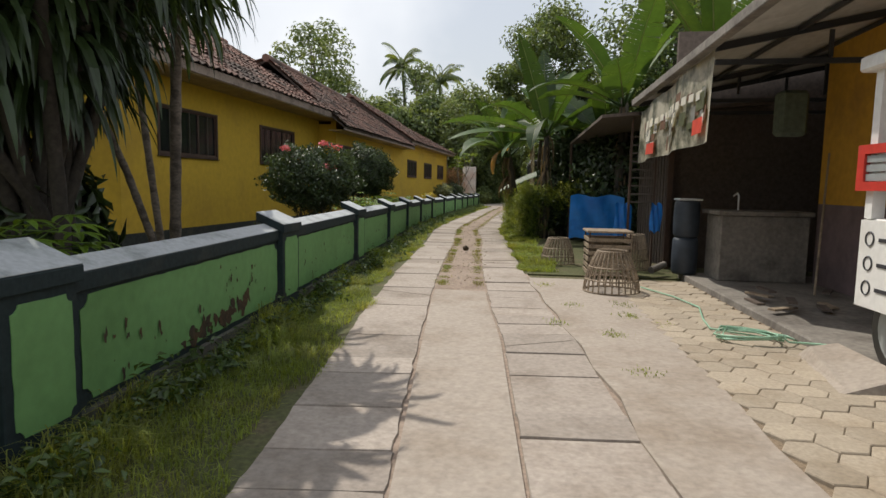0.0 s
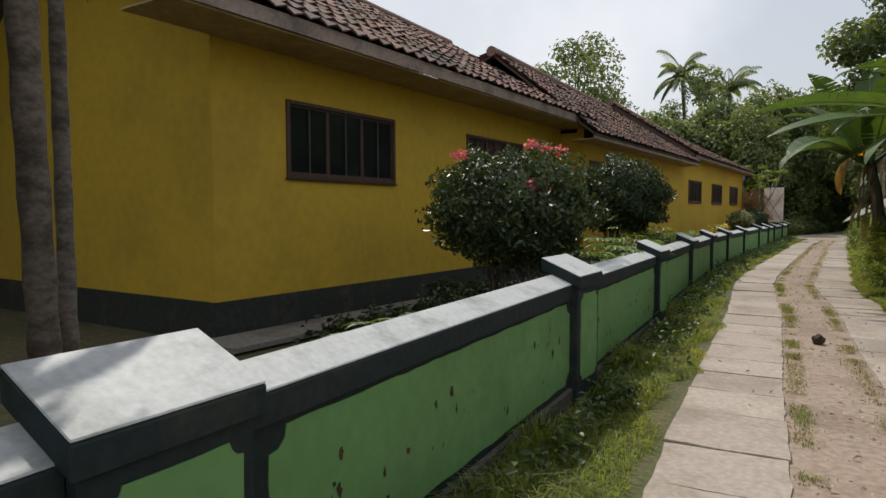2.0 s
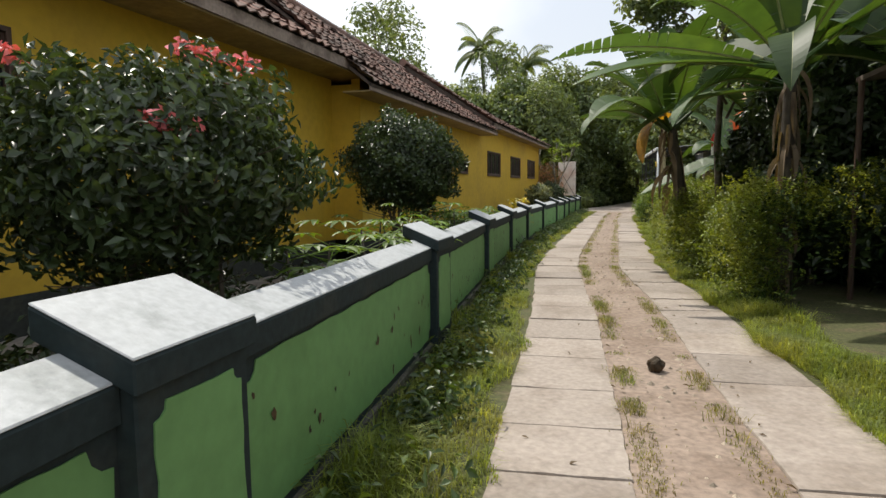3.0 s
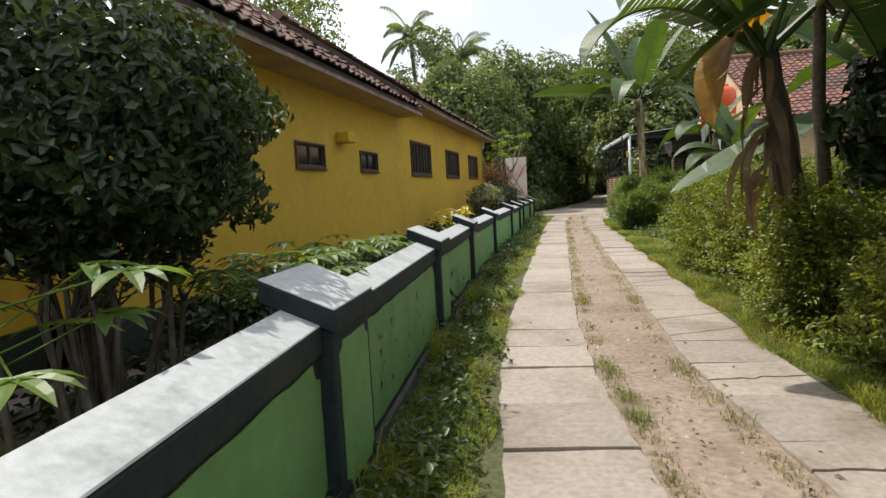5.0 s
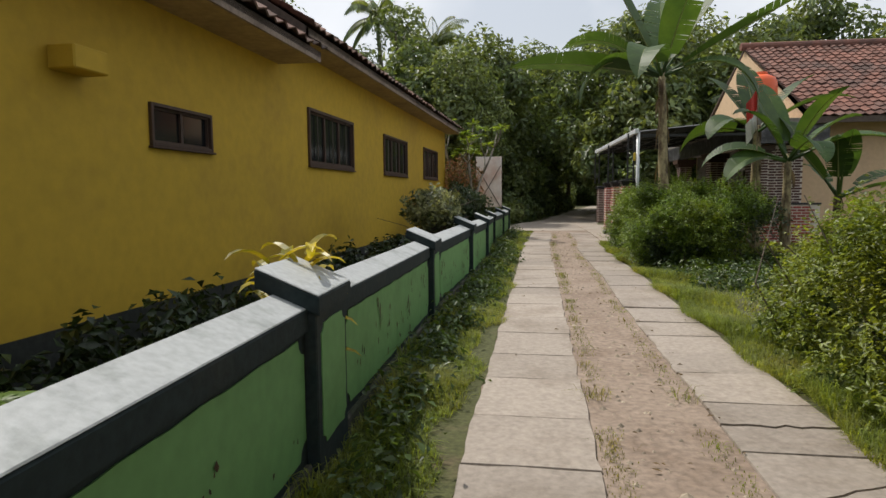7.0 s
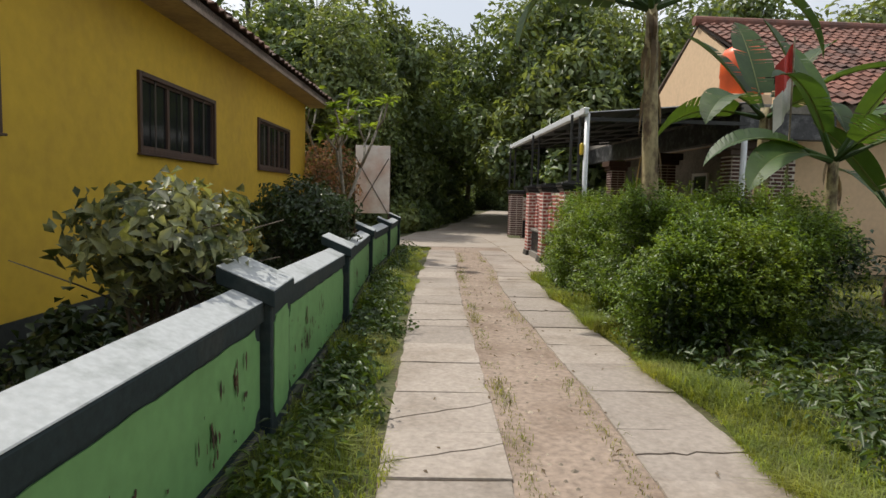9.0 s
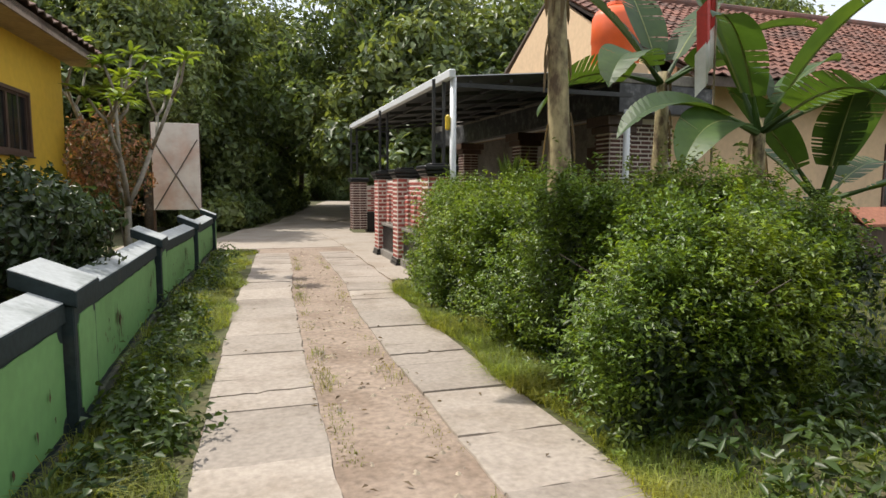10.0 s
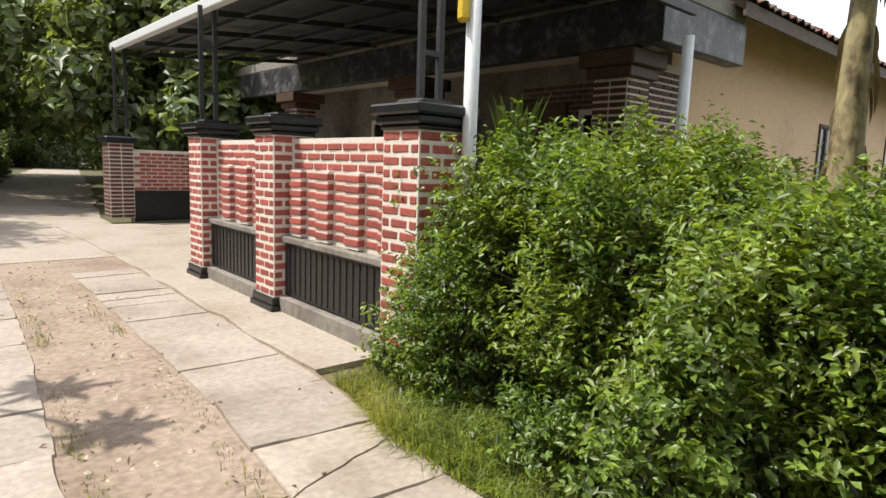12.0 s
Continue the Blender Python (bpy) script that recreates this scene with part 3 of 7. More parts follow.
# roofs: decks, tiles, fascia
RA = -7.86
slab("roof", [(-4.70, 8.3, 3.20), (-4.22, 17.9, 3.20), (RA, 17.9, 5.30), (RA, 8.3, 5.30)], 0.06, M_SOFFIT, yellow)
slab("roof", [(-11.0, 8.3, 3.20), (RA, 8.3, 5.30), (RA, 17.9, 5.30), (-11.0, 17.9, 3.20)], 0.06, M_SOFFIT, yellow)
tiles("roof_tiles", (-4.66, 8.2, 3.21), (-4.17, 18.0, 3.21), (RA, 8.2, 5.32), (RA, 18.0, 5.32), yellow, M_TILE, label="weathered brown roof tiles")
tiles("roof_tiles", (-11.0, 8.2, 3.21), (-11.0, 18.0, 3.21), (RA, 8.2, 5.32), (RA, 18.0, 5.32), yellow, M_TILE, label="weathered brown roof tiles")
raw("ridge_cap", *tube([(RA, 8.15, 5.33), (RA, 18.05, 5.33)], [0.11, 0.11], 10), M_TILE, yellow)
RB = -6.1


def eave_x(y, out):
    return B0[0] + (y - B0[1]) * (B1[0] - B0[0]) / (B1[1] - B0[1]) + out


for y0, y1, out, ze, zr in ((16.9, 25.6, 0.50, 2.84, 4.62), (25.5, 36.7, 0.40, 3.10, 4.86)):
    # the nearer stretch hangs lower, the farther one starts higher behind it
    e0, e1 = eave_x(y0, out), eave_x(y1, out)
    slab("roof", [(e0, y0, ze), (e1, y1, ze), (RB, y1, zr), (RB, y0, zr)], 0.06, M_SOFFIT, yellow)
    slab("roof", [(-10.9, y0, ze), (RB, y0, zr), (RB, y1, zr), (-10.9, y1, ze)], 0.06, M_SOFFIT, yellow)
    tiles("roof_tiles", (e0 + 0.04, y0 - 0.1, ze + 0.01), (e1 + 0.04, y1 + 0.05, ze + 0.01), (RB, y0 - 0.1, zr + 0.02), (RB, y1 + 0.05, zr + 0.02), yellow, M_TILE, label="weathered brown roof tiles")
    tiles("roof_tiles", (-10.95, y0 - 0.1, ze + 0.01), (-10.95, y1 + 0.05, ze + 0.01), (RB, y0 - 0.1, zr + 0.02), (RB, y1 + 0.05, zr + 0.02), yellow, M_TILE, label="weathered brown roof tiles")
    raw("ridge_cap", *tube([(RB, y0 - 0.1, zr + 0.03), (RB, y1 + 0.05, zr + 0.03)], [0.11, 0.11], 10), M_TILE, yellow)
    slab("fascia", [(e0, y0, ze), (e1, y1, ze), (e1 - 0.025, y1, ze), (e0 - 0.025, y0, ze)], 0.11, M_FASCIA, yellow)
    slab("soffit", [(e0 - 0.028, y0 + 0.1, ze - 0.09), (e1 - 0.028, y1, ze - 0.09), (e1 - out + 0.002, y1, ze - 0.09), (e0 - out + 0.002, y0 + 0.1, ze - 0.09)], 0.02, M_EAVE, yellow)
raw("roof_end", [(eave_x(25.55, 0.4), 25.55, 2.86), (eave_x(25.55, 0.4), 25.55, 3.04), (RB, 25.55, 4.80), (RB, 25.55, 4.58), (eave_x(25.55, 0.4), 25.5, 2.86), (eave_x(25.55, 0.4), 25.5, 3.04), (RB, 25.5, 4.80), (RB, 25.5, 4.58)], [(0, 1, 2, 3), (7, 6, 5, 4), (0, 4, 5, 1), (1, 5, 6, 2)], M_SOFFIT, yellow)
slab("fascia", [(-4.69, 8.28, 3.21), (-4.21, 17.9, 3.21), (-4.235, 17.9, 3.21), (-4.715, 8.28, 3.21)], 0.15, M_FASCIA, yellow)
slab("soffit", [(-4.72, 8.4, 3.06), (-4.24, 17.9, 3.06), (-4.9, 17.9, 3.06), (-5.38, 8.4, 3.06)], 0.02, M_EAVE, yellow)
# gutter-side strip of paving along the building's foot
drain = ribbon("house_walk", 9.0, 36.5, lambda y: (-5.34 + 0.06 * (y - 9.15)) if y < 17.5 else (-4.2 + 0.06 * (y - 17.6)), lambda y: (-4.75 + 0.06 * (y - 9.15)) if y < 17.5 else (-3.7 + 0.06 * (y - 17.6)), 0.06, M_CEMENT, step=0.5)
tagged(drain, "narrow cement walk along the yellow building", "pavement", kind="structure")

# ---------------- cream house ----------------
house = thing("cream_house", "cream rendered house with red tiled roof and dark porch", "house", at=(9, 37, 0))
HW = 35.2
hs, hm = wall("wall", (6.15, HW), (19.0, HW), 0, 3.385, 0.15, [(4.95, 5.8, 0.9, 2.15), (9.2, 10.4, 0.9, 2.15)], M_CREAM, house)
window(hm, 4.95, 5.8, 0.9, 2.15, house, 2, 1)
window(hm, 9.2, 10.4, 0.9, 2.15, house, 2, 1)
part("wall", boxes((6.0, HW, 0, 6.15, 44.0, 3.05)), M_CREAM, house)
part("wall", boxes((6.0, 44.0, 0, 19.0, 44.15, 3.05), (18.85, HW + 0.15, 0, 19.0, 44.0, 3.05)), M_CREAM, house)
slab("roof", [(6.0, 34.45, 3.02), (19.6, 34.45, 3.02), (19.6, 39.4, 5.75), (6.0, 39.4, 5.75)], 0.07, M_SOFFIT, house)
slab("roof", [(6.0, 44.5, 3.02), (6.0, 39.4, 5.75), (19.6, 39.4, 5.75), (19.6, 44.5, 3.02)], 0.07, M_SOFFIT, house)
tiles("roof_tiles", (5.9, 34.4, 3.03), (19.7, 34.4, 3.03), (5.9, 39.4, 5.77), (19.7, 39.4, 5.77), house, M_TILE_R, label="red clay roof tiles")
raw("ridge_cap", *tube([(5.9, 39.4, 5.8), (19.7, 39.4, 5.8)], [0.12, 0.12], 10), M_TILE_R, house)
slab("eave_board", [(6.0, 34.43, 3.03), (19.6, 34.43, 3.03), (19.6, 34.455, 3.03), (6.0, 34.455, 3.03)], 0.15, M_SOFFIT, house)
raw("gable_wall", [(6.02, 35.2, 3.0), (6.02, 43.9, 3.0), (6.02, 39.4, 5.65), (6.14, 35.2, 3.0), (6.14, 43.9, 3.0), (6.14, 39.4, 5.65)], [(0, 1, 2), (5, 4, 3), (0, 3, 4, 1), (1, 4, 5, 2), (2, 5, 3, 0)], M_CREAM, house)
# porch with flat roof, black stone beams, brick piers
part("porch_roof", boxes((4.6, 34.55, 2.86, 6.3, 44.0, 3.02), bevel=0.01), M_CEMENT, house)
part("porch_beam", boxes((4.6, 34.75, 2.42, 4.78, 44.0, 2.855), bevel=0.008), M_BLACKSTONE, house, "black stone-clad beam")
part("porch_beam", boxes((4.6, 34.55, 2.42, 6.35, 34.748, 2.855), bevel=0.008), M_BLACKSTONE, house, "black stone-clad beam")
part("porch_soffit", boxes((4.79, 34.76, 2.62, 5.99, 44.0, 2.66)), M_WHITE, house)
porch_piers = []
for yy in (34.95, 38.2, 41.6):
    porch_piers.append((part("pier", boxes((4.72, yy, 0, 5.12, yy + 0.4, 2.15), bevel=0.01), M_MORTAR, house, "dark brick porch pier with pale joints"), yy))
    part("pier_head", boxes((4.66, yy - 0.06, 2.15, 5.18, yy + 0.46, 2.26), (4.6, yy - 0.12, 2.26, 5.24, yy + 0.52, 2.415), bevel=0.012), M_WOOD, house)
porch_wall = part("porch_brick_wall", boxes((5.125, 35.06, 0.25, 5.98, 35.19, 2.40)), M_MORTAR, house, "dark brick wall with pale joints")
porch_clad = part("porch_brick_cladding", boxes((5.988, 35.2, 0.25, 5.998, 44.0, 2.6)), M_CEMENT, house, "dark brick cladding under the porch")
part("porch_floor", boxes((4.4, 34.6, -0.02, 6.0, 44.0, 0.25), bevel=0.01), M_CEMENT, house)
part("door", boxes((5.93, 36.6, 0.25, 5.995, 37.6, 2.1), bevel=0.01), M_WOOD, house, "dark timber front door")
for wy in (35.6, 38.3, 40.2):
    part("window_frame", boxes((5.94, wy, 0.95, 5.996, wy + 0.07, 2.0), (5.94, wy + 0.73, 0.95, 5.996, wy + 0.8, 2.0), (5.94, wy + 0.07, 1.93, 5.996, wy + 0.73, 2.0), (5.94, wy + 0.07, 0.95, 5.996, wy + 0.73, 1.02)), M_WHITE, house)
    part("window_pane", boxes((5.97, wy + 0.07, 1.02, 5.98, wy + 0.73, 1.93)), M_PANE, house)

# ---------------- awning over the yard ----------------
awning = thing("awning", "dark corrugated awning on slim steel posts", "awning", at=(3, 37, 0))
aw_v, aw_f = [], []
nx_ = 90
for k in range(nx_ + 1):
    y = 34.25 + 7.1 * k / nx_
    wv = 0.012 * (1 if k % 2 else -1)
    for x, z in ((1.80, 2.74), (4.62, 3.0)):
        aw_v += [(x, y, z + wv), (x, y, z + wv - 0.006)]
for k in range(nx_):
    o = 4 * k
    aw_f += [(o, o + 4, o + 6, o + 2), (o + 1, o + 3, o + 7, o + 5), (o, o + 1, o + 5, o + 4), (o + 2, o + 6, o + 7, o + 3)]
raw("roof_sheet", aw_v, aw_f, M_ROOFSHEET, awning)
part("gutter", boxes((1.70, 34.0, 2.67, 1.79, 41.4, 2.78), bevel=0.012), M_STEEL, awning, "pale metal gutter")
part("edge_beam", boxes((1.86, 34.25, 2.60, 4.62, 34.30, 2.66)), M_DARKSTEEL, awning)
for xx in (2.1, 2.7, 3.3, 3.9, 4.5):
    part("purlin", boxes((xx - 0.02, 34.3, 2.63 + 0.09 * (xx - 1.8), xx + 0.02, 41.3, 2.67 + 0.09 * (xx - 1.8))), M_DARKSTEEL, awning)
for yy in (35.4, 36.6, 37.8, 39.0, 40.2, 41.3):
    slab("rafter", [(1.83, yy, 2.68), (4.6, yy, 2.93), (4.6, yy + 0.04, 2.93), (1.83, yy + 0.04, 2.68)], 0.06, M_DARKSTEEL, awning)
raw("post", *tube([(1.80, 34.13, 0), (1.80, 34.13, 2.70)], [0.042, 0.042], 12), M_STEEL, awning, "white steel post", True)
raw("post", *tube([(4.56, 34.28, 0), (4.56, 34.28, 2.42)], [0.05, 0.05], 12), M_STEEL, awning, "white steel post", True)
for yy in (34.33, 37.82, 41.2):
    part("ladder_post", boxes((1.62, yy, 1.59, 1.66, yy + 0.03, 2.7), (1.76, yy, 1.59, 1.80, yy + 0.03, 2.7), (1.66, yy, 1.85, 1.76, yy + 0.03, 1.88), (1.66, yy, 2.3, 1.76, yy + 0.03, 2.33), m=tilt(-0.04, 0.06, 34.2, 41.2)), M_DARKSTEEL, awning, "dark twin-tube post")
part("yellow_lamp", boxes((1.70, 34.10, 2.02, 1.757, 34.18, 2.22), bevel=0.02), mat("yellow_plastic", (0.6, 0.42, 0.03), 0.5), awning)

# ---------------- plants: makers ----------------


def strap(base, way, length, width, droop, segs=6, fold=0.25, tear=0.0, twist=0.0):
    """A long arching leaf blade as two rows of quads along a midrib; tear leaves gaps along the edges."""
    p, d = Vector(base), Vector(way).normalized()
    side = d.cross(Vector((0, 0, 1)))
    if side.length < 1e-3:
        side = Vector((1, 0, 0))
    side.normalize()
    side = (Matrix.Rotation(twist, 3, d) @ side).normalized()
    verts, faces, rows = [], [], []
    step = length / segs
    for i in range(segs + 1):
        t = i / segs
        w = width * (math.sin(math.pi * min(1, 0.12 + 0.9 * t)) ** 0.6) * (1.0 if t < 0.97 else 0.25)
        nrm = side.cross(d).normalized()
        o = len(verts)
        verts += [p + side * w / 2 + nrm * w * fold, p, p - side * w / 2 + nrm * w * fold]
        rows.append(o)
        d = (d + Vector((0, 0, -droop / segs * (0.4 + 1.3 * t)))).normalized()
        p = p + d * step
    for i in range(segs):
        a, b = rows[i], rows[i + 1]
        for k in (0, 1):
            if tear and rng.random() < tear:
                # a torn lobe: narrower than its neighbour, so a slit opens
                o = len(verts)
                q = [Vector(verts[a + k]), Vector(verts[a + k + 1]), Vector(verts[b + k + 1]), Vector(verts[b + k])]
                if k == 0:
                    q[0], q[3] = q[0].lerp(q[3], 0.10), q[3].lerp(q[0], 0.12) + Vector((0, 0, -0.012))
                else:
                    q[1], q[2] = q[1].lerp(q[2], 0.10), q[2].lerp(q[1], 0.12) + Vector((0, 0, -0.012))
                verts += q
                faces.append((o, o + 1, o + 2, o + 3))
            else:
                faces.append((a + k, a + k + 1, b + k + 1, b + k))
    return verts, faces


M_MIDRIB = mat("leaf_midrib", (0.22, 0.25, 0.09), 0.5, 10, 0.15, bump=0, through=0.2)


def banana(x, y, height, radius, leaves, label, dead=2, yellow=0, group="banana plants", length=1.9, seed=0, lean=(0.0, 0.0), width=0.6, pale=False):
    r = random.Random(seed)
    t = thing("banana_plant", label, "banana plant", group, at=(x, y, 0))
    pts = [(x + lean[0] * k / 6, y + lean[1] * k / 6, -0.02 + height * k / 6) for k in range(7)]
    rad = [radius * (1.25 - 0.6 * k / 6) * r.uniform(.93, 1.07) for k in range(7)]
    raw("pseudostem", *tube(pts, rad, 12), M_STEM_PALE if pale else M_STEM, t, "fibrous green-brown stem", True)
    # papery old sheaths peeling off the stem
    sheaths = []
    for k in range(int(6 + 3 * height) if pale else int(12 + 6 * height)):
        a, z = r.uniform(0, 6.28), r.uniform(0.1, 1.0) * height
        rr = radius * (1.25 - 0.6 * z / height)
        f = z / height
        sheaths.append(strap((x + lean[0] * f + rr * math.cos(a), y + lean[1] * f + rr * math.sin(a), z), (0.13 * math.cos(a), 0.13 * math.sin(a), -1), r.uniform(.2, .45) if pale else r.uniform(.25, .55), r.uniform(.03, .06) if pale else r.uniform(.03, .075), 0.4, 5, 0.3, 0.0, r.uniform(-.8, .8)))
    for sheath in sheaths:
        raw("dry_sheath", *sheath, M_DRY, t, "dry papery sheath")
    top = Vector(pts[-1])
    if isinstance(leaves, int):
        leaves = [(137.5 * k + r.uniform(-20, 20) + 57 * seed, r.uniform(0.7, 2.2) if k % 3 else r.uniform(0.15, 0.6), r.uniform(.75, 1.1), r.uniform(.35, .95)) for k in range(leaves)]
    for az, up, ln, droop in leaves:
        ln, a = ln * length, radians(az)
        way = Vector((math.cos(a), math.sin(a), up)).normalized()
        stalk = [top + way * (0.02 + 0.42 * q / 3) - Vector((0, 0, 0.15)) for q in range(4)]
        seg = 22
        lf = raw("leaf", *strap(stalk[-1], way, ln, width * r.uniform(.85, 1.15), droop, seg, 0.12, r.uniform(.12, .5), r.uniform(-.45, .45)), M_BANANA, t)
        raw("stalk", *tube(stalk, [0.04, 0.034, 0.028, 0.02], 6), M_BANANA, lf)
        mid, p, d = [], Vector(stalk[-1]), way.copy()
        for i in range(seg + 1):
            mid.append(p - Vector((0, 0, 0.006)))
            d = (d + Vector((0, 0, -droop / seg * (0.4 + 1.3 * i / seg)))).normalized()
            p = p + d * ln / seg
        raw("midrib", *tube(mid, [0.016 - 0.013 * i / seg for i in range(seg + 1)], 5), M_MIDRIB, lf, "pale midrib")
    for k in range(dead):
        a = r.uniform(0, 6.28)
        way = Vector((math.cos(a), math.sin(a), -0.5))
        raw("dead_leaf", *strap(top - Vector((0, 0, r.uniform(.1, 1.1))), way, length * r.uniform(.2, .42), width * r.uniform(.1, .2), r.uniform(3.5, 6.5), 14, 0.35, 0.6, r.uniform(-1.4, 1.4)), M_DRY, t, "brown withered leaf hanging down")
    for k in range(yellow):
        raw("yellow_leaf", *strap(top + Vector((-0.05, -0.05, 0.05)), (-0.55, -0.25, 0.1), 0.95, 0.42, 5.5, 12, 0.12, 0.3, 0.3), M_BANANA_OLD, t, "yellowed hanging leaf")
    return t


def shrub(name, label, centre, radius, squash, n, leaf, material, stems=9, flowers=(), category="shrub", shell=0.5, leaf_w=None, group="", spread=0.6):
    x, y, z = centre
    t = thing(name, label, category, group, at=(x, y, 0))
    chunks = []
    for k in range(stems):
        a, q = rng.uniform(0, 6.28), rng.uniform(.2, spread)
        foot = 0.12 if z < 1.2 else 0.3
        ex, ey = x + radius * squash[0] * q * math.cos(a), y + radius * squash[1] * q * math.sin(a)
        sx, sy = x + foot * rng.uniform(.2, 1) * math.cos(a), y + foot * rng.uniform(.2, 1) * math.sin(a)
        way = [(sx + (ex - sx) * f ** 1.4 + rng.normal(0, .035), sy + (ey - sy) * f ** 1.4 + rng.normal(0, .035), -0.02 + (z + radius * squash[2] * 0.3) * f) for f in (0, .22, .42, .62, .82, 1)]
        chunks.append(tube(way, [0.017, 0.015, 0.013, 0.010, 0.008, 0.005], 6))
        for j in (2, 3, 4):
            b = Vector(way[j])
            chunks.append(tube([b, b + Vector((rng.normal(0, .12), rng.normal(0, .12), .12)), b + Vector((rng.normal(0, .22), rng.normal(0, .22), .22))], [0.007, 0.005, 0.003], 5))
    raw("stem", *join(chunks), M_BARK, t)
    p, nr = blob_points(n, centre, radius, squash, shell)
    leaf_mesh("foliage", p, nr, leaf, leaf_w or leaf * 0.5, material, t)
    for fx, fy, fz in flowers:
        q, nr = blob_points(70, (fx, fy, fz), 0.09, (1, 1, 0.6), 0.3)
        leaf_mesh("flower_head", q, nr, 0.035, 0.03, M_PINK, t, label="coral pink flower cluster")
    return t


def grass_patch(name, label, n, sampler, h, material, category="grass", width=0.006, lean=0.5):
    """Loose blades of grass, each two quads narrowing to a tip; sampler gives x, y, scale arrays."""
    x, y, sc = sampler(n)
    a = rng.uniform(0, 2 * np.pi, n)
    hh = h * sc * rng.uniform(.5, 1.4, n)
    w = width * rng.uniform(.7, 1.6, n)
    ca, sa = np.cos(a), np.sin(a)
    b = rng.uniform(0.1, lean, n) * hh
    dirx, diry = np.cos(a + 1.57), np.sin(a + 1.57)
    z0 = np.full(n, -0.02)
    v = np.stack([np.stack([x - ca * w, y - sa * w, z0], 1), np.stack([x + ca * w, y + sa * w, z0], 1),
                  np.stack([x + ca * w * .8 + dirx * b * .35, y + sa * w * .8 + diry * b * .35, hh * .6], 1), np.stack([x - ca * w * .8 + dirx * b * .35, y - sa * w * .8 + diry * b * .35, hh * .6], 1),
                  np.stack([x + dirx * b, y + diry * b, hh * (1 - .25 * lean)], 1)], 1).reshape(-1, 3)
    me = bpy.data.meshes.new(name)
    me.vertices.add(5 * n)
    me.vertices.foreach_set("co", v.astype(np.float32).ravel())
    i = np.arange(n)[:, None] * 5
    tri = np.concatenate([i + np.array([[0, 1, 2]]), i + np.array([[0, 2, 3]]), i + np.array([[3, 2, 4]])], 1).reshape(-1)
    me.loops.add(9 * n)
    me.loops.foreach_set("vertex_index", tri.astype(np.int32))
    me.polygons.add(3 * n)
    me.polygons.foreach_set("loop_start", (np.arange(3 * n) * 3).astype(np.int32))
    me.update(calc_edges=True)
    me.materials.append(material)
    return tagged(new(name, me), label, category, kind="stuff")


def tree(x, y, height, radius, label, n=9000, leaf=0.28, material=None, clumps=11, trunk=0.16, seed=0, low=0.35, group="background trees", sparse=1.0, squash=0.8):
    r = random.Random(seed)
    t = thing("tree", label, "tree", group, at=(x, y, 0))
    chunks, cps = [], []
    mid = Vector((x + r.uniform(-.3, .3), y + r.uniform(-.3, .3), height * 0.55))
    chunks.append(tube([(x, y, -0.1), (x + r.uniform(-.15, .15), y, height * 0.28), mid, mid + Vector((r.uniform(-.4, .4), r.uniform(-.4, .4), height * 0.3))], [trunk * 1.3, trunk, trunk * 0.75, trunk * 0.25], 9))
    for k in range(clumps):
        a = 2.4 * k + r.uniform(-.4, .4)
        f = (k + 0.5) / clumps
        z = height * (low + (0.93 - low) * f)
        rr = radius * math.sin(math.pi * (0.25 + 0.68 * f)) * r.uniform(.5, .95)
        c = Vector((x + rr * math.cos(a), y + rr * math.sin(a), z))
        s = Vector((x, y, max(height * 0.2, z - radius * 0.7)))
        chunks.append(tube([s, s.lerp(c, 0.5) + Vector((0, 0, 0.15 * radius)), c], [trunk * 0.45, trunk * 0.28, trunk * 0.1], 6))
        cps.append((c, radius * r.uniform(.34, .55)))
    raw("trunk", *join(chunks), M_BARK, t, "", True)
    pts, nrs = [], []
    for c, rad in cps:
        p, q = blob_points(int(n / clumps * sparse), c, rad, (1, 1, squash), 0.35)
        pts.append(p)
        nrs.append(q + np.array([0, 0, 0.5]))
    leaf_mesh("crown", np.concatenate(pts), np.concatenate(nrs), leaf, leaf * 0.5, material or M_TREELEAF, t)
    return t


def coconut(x, y, height, label, fronds=20, length=3.2, seed=0):
    r = random.Random(seed)
    t = thing("coconut_palm", label, "palm tree", "coconut palms", at=(x, y, 0))
    raw("trunk", *tube([(x, y, -0.1), (x + 0.3, y, height * 0.4), (x + 0.2, y + 0.2, height * 0.75), (x, y, height)], [0.22, 0.16, 0.13, 0.12], 10), M_PALMBARK, t, "", True)
    for k in range(fronds):
        a, up = 2.4 * k, r.uniform(-.7, 2.4)
        p, d = Vector((x, y, height)), Vector((math.cos(a), math.sin(a), up)).normalized()
        chunks, seg = [], 12
        ln = length * r.uniform(.8, 1.1)
        rib = [p.copy()]
        for i in range(seg):
            p = p + d * ln / seg
            d = (d + Vector((0, 0, -0.10 - 0.012 * i))).normalized()
            rib.append(p.copy())
            side = d.cross(Vector((0, 0, 1))).normalized()
            for s in (1, -1):
                for q in (0, 0.5):
                    wl = 0.62 * math.sin(math.pi * (0.15 + 0.8 * i / seg))
                    b = p - d * q * ln / seg
                    chunks.append(strap(b, side * s + d * 0.8 + Vector((0, 0, -0.7)), wl * 1.15, 0.11, 1.4, 2, 0.1))
        chunks.append(tube(rib, [0.04 - 0.003 * i for i in range(len(rib))], 5))
        raw("frond", *join(chunks), M_TREELEAF, t)
    return t


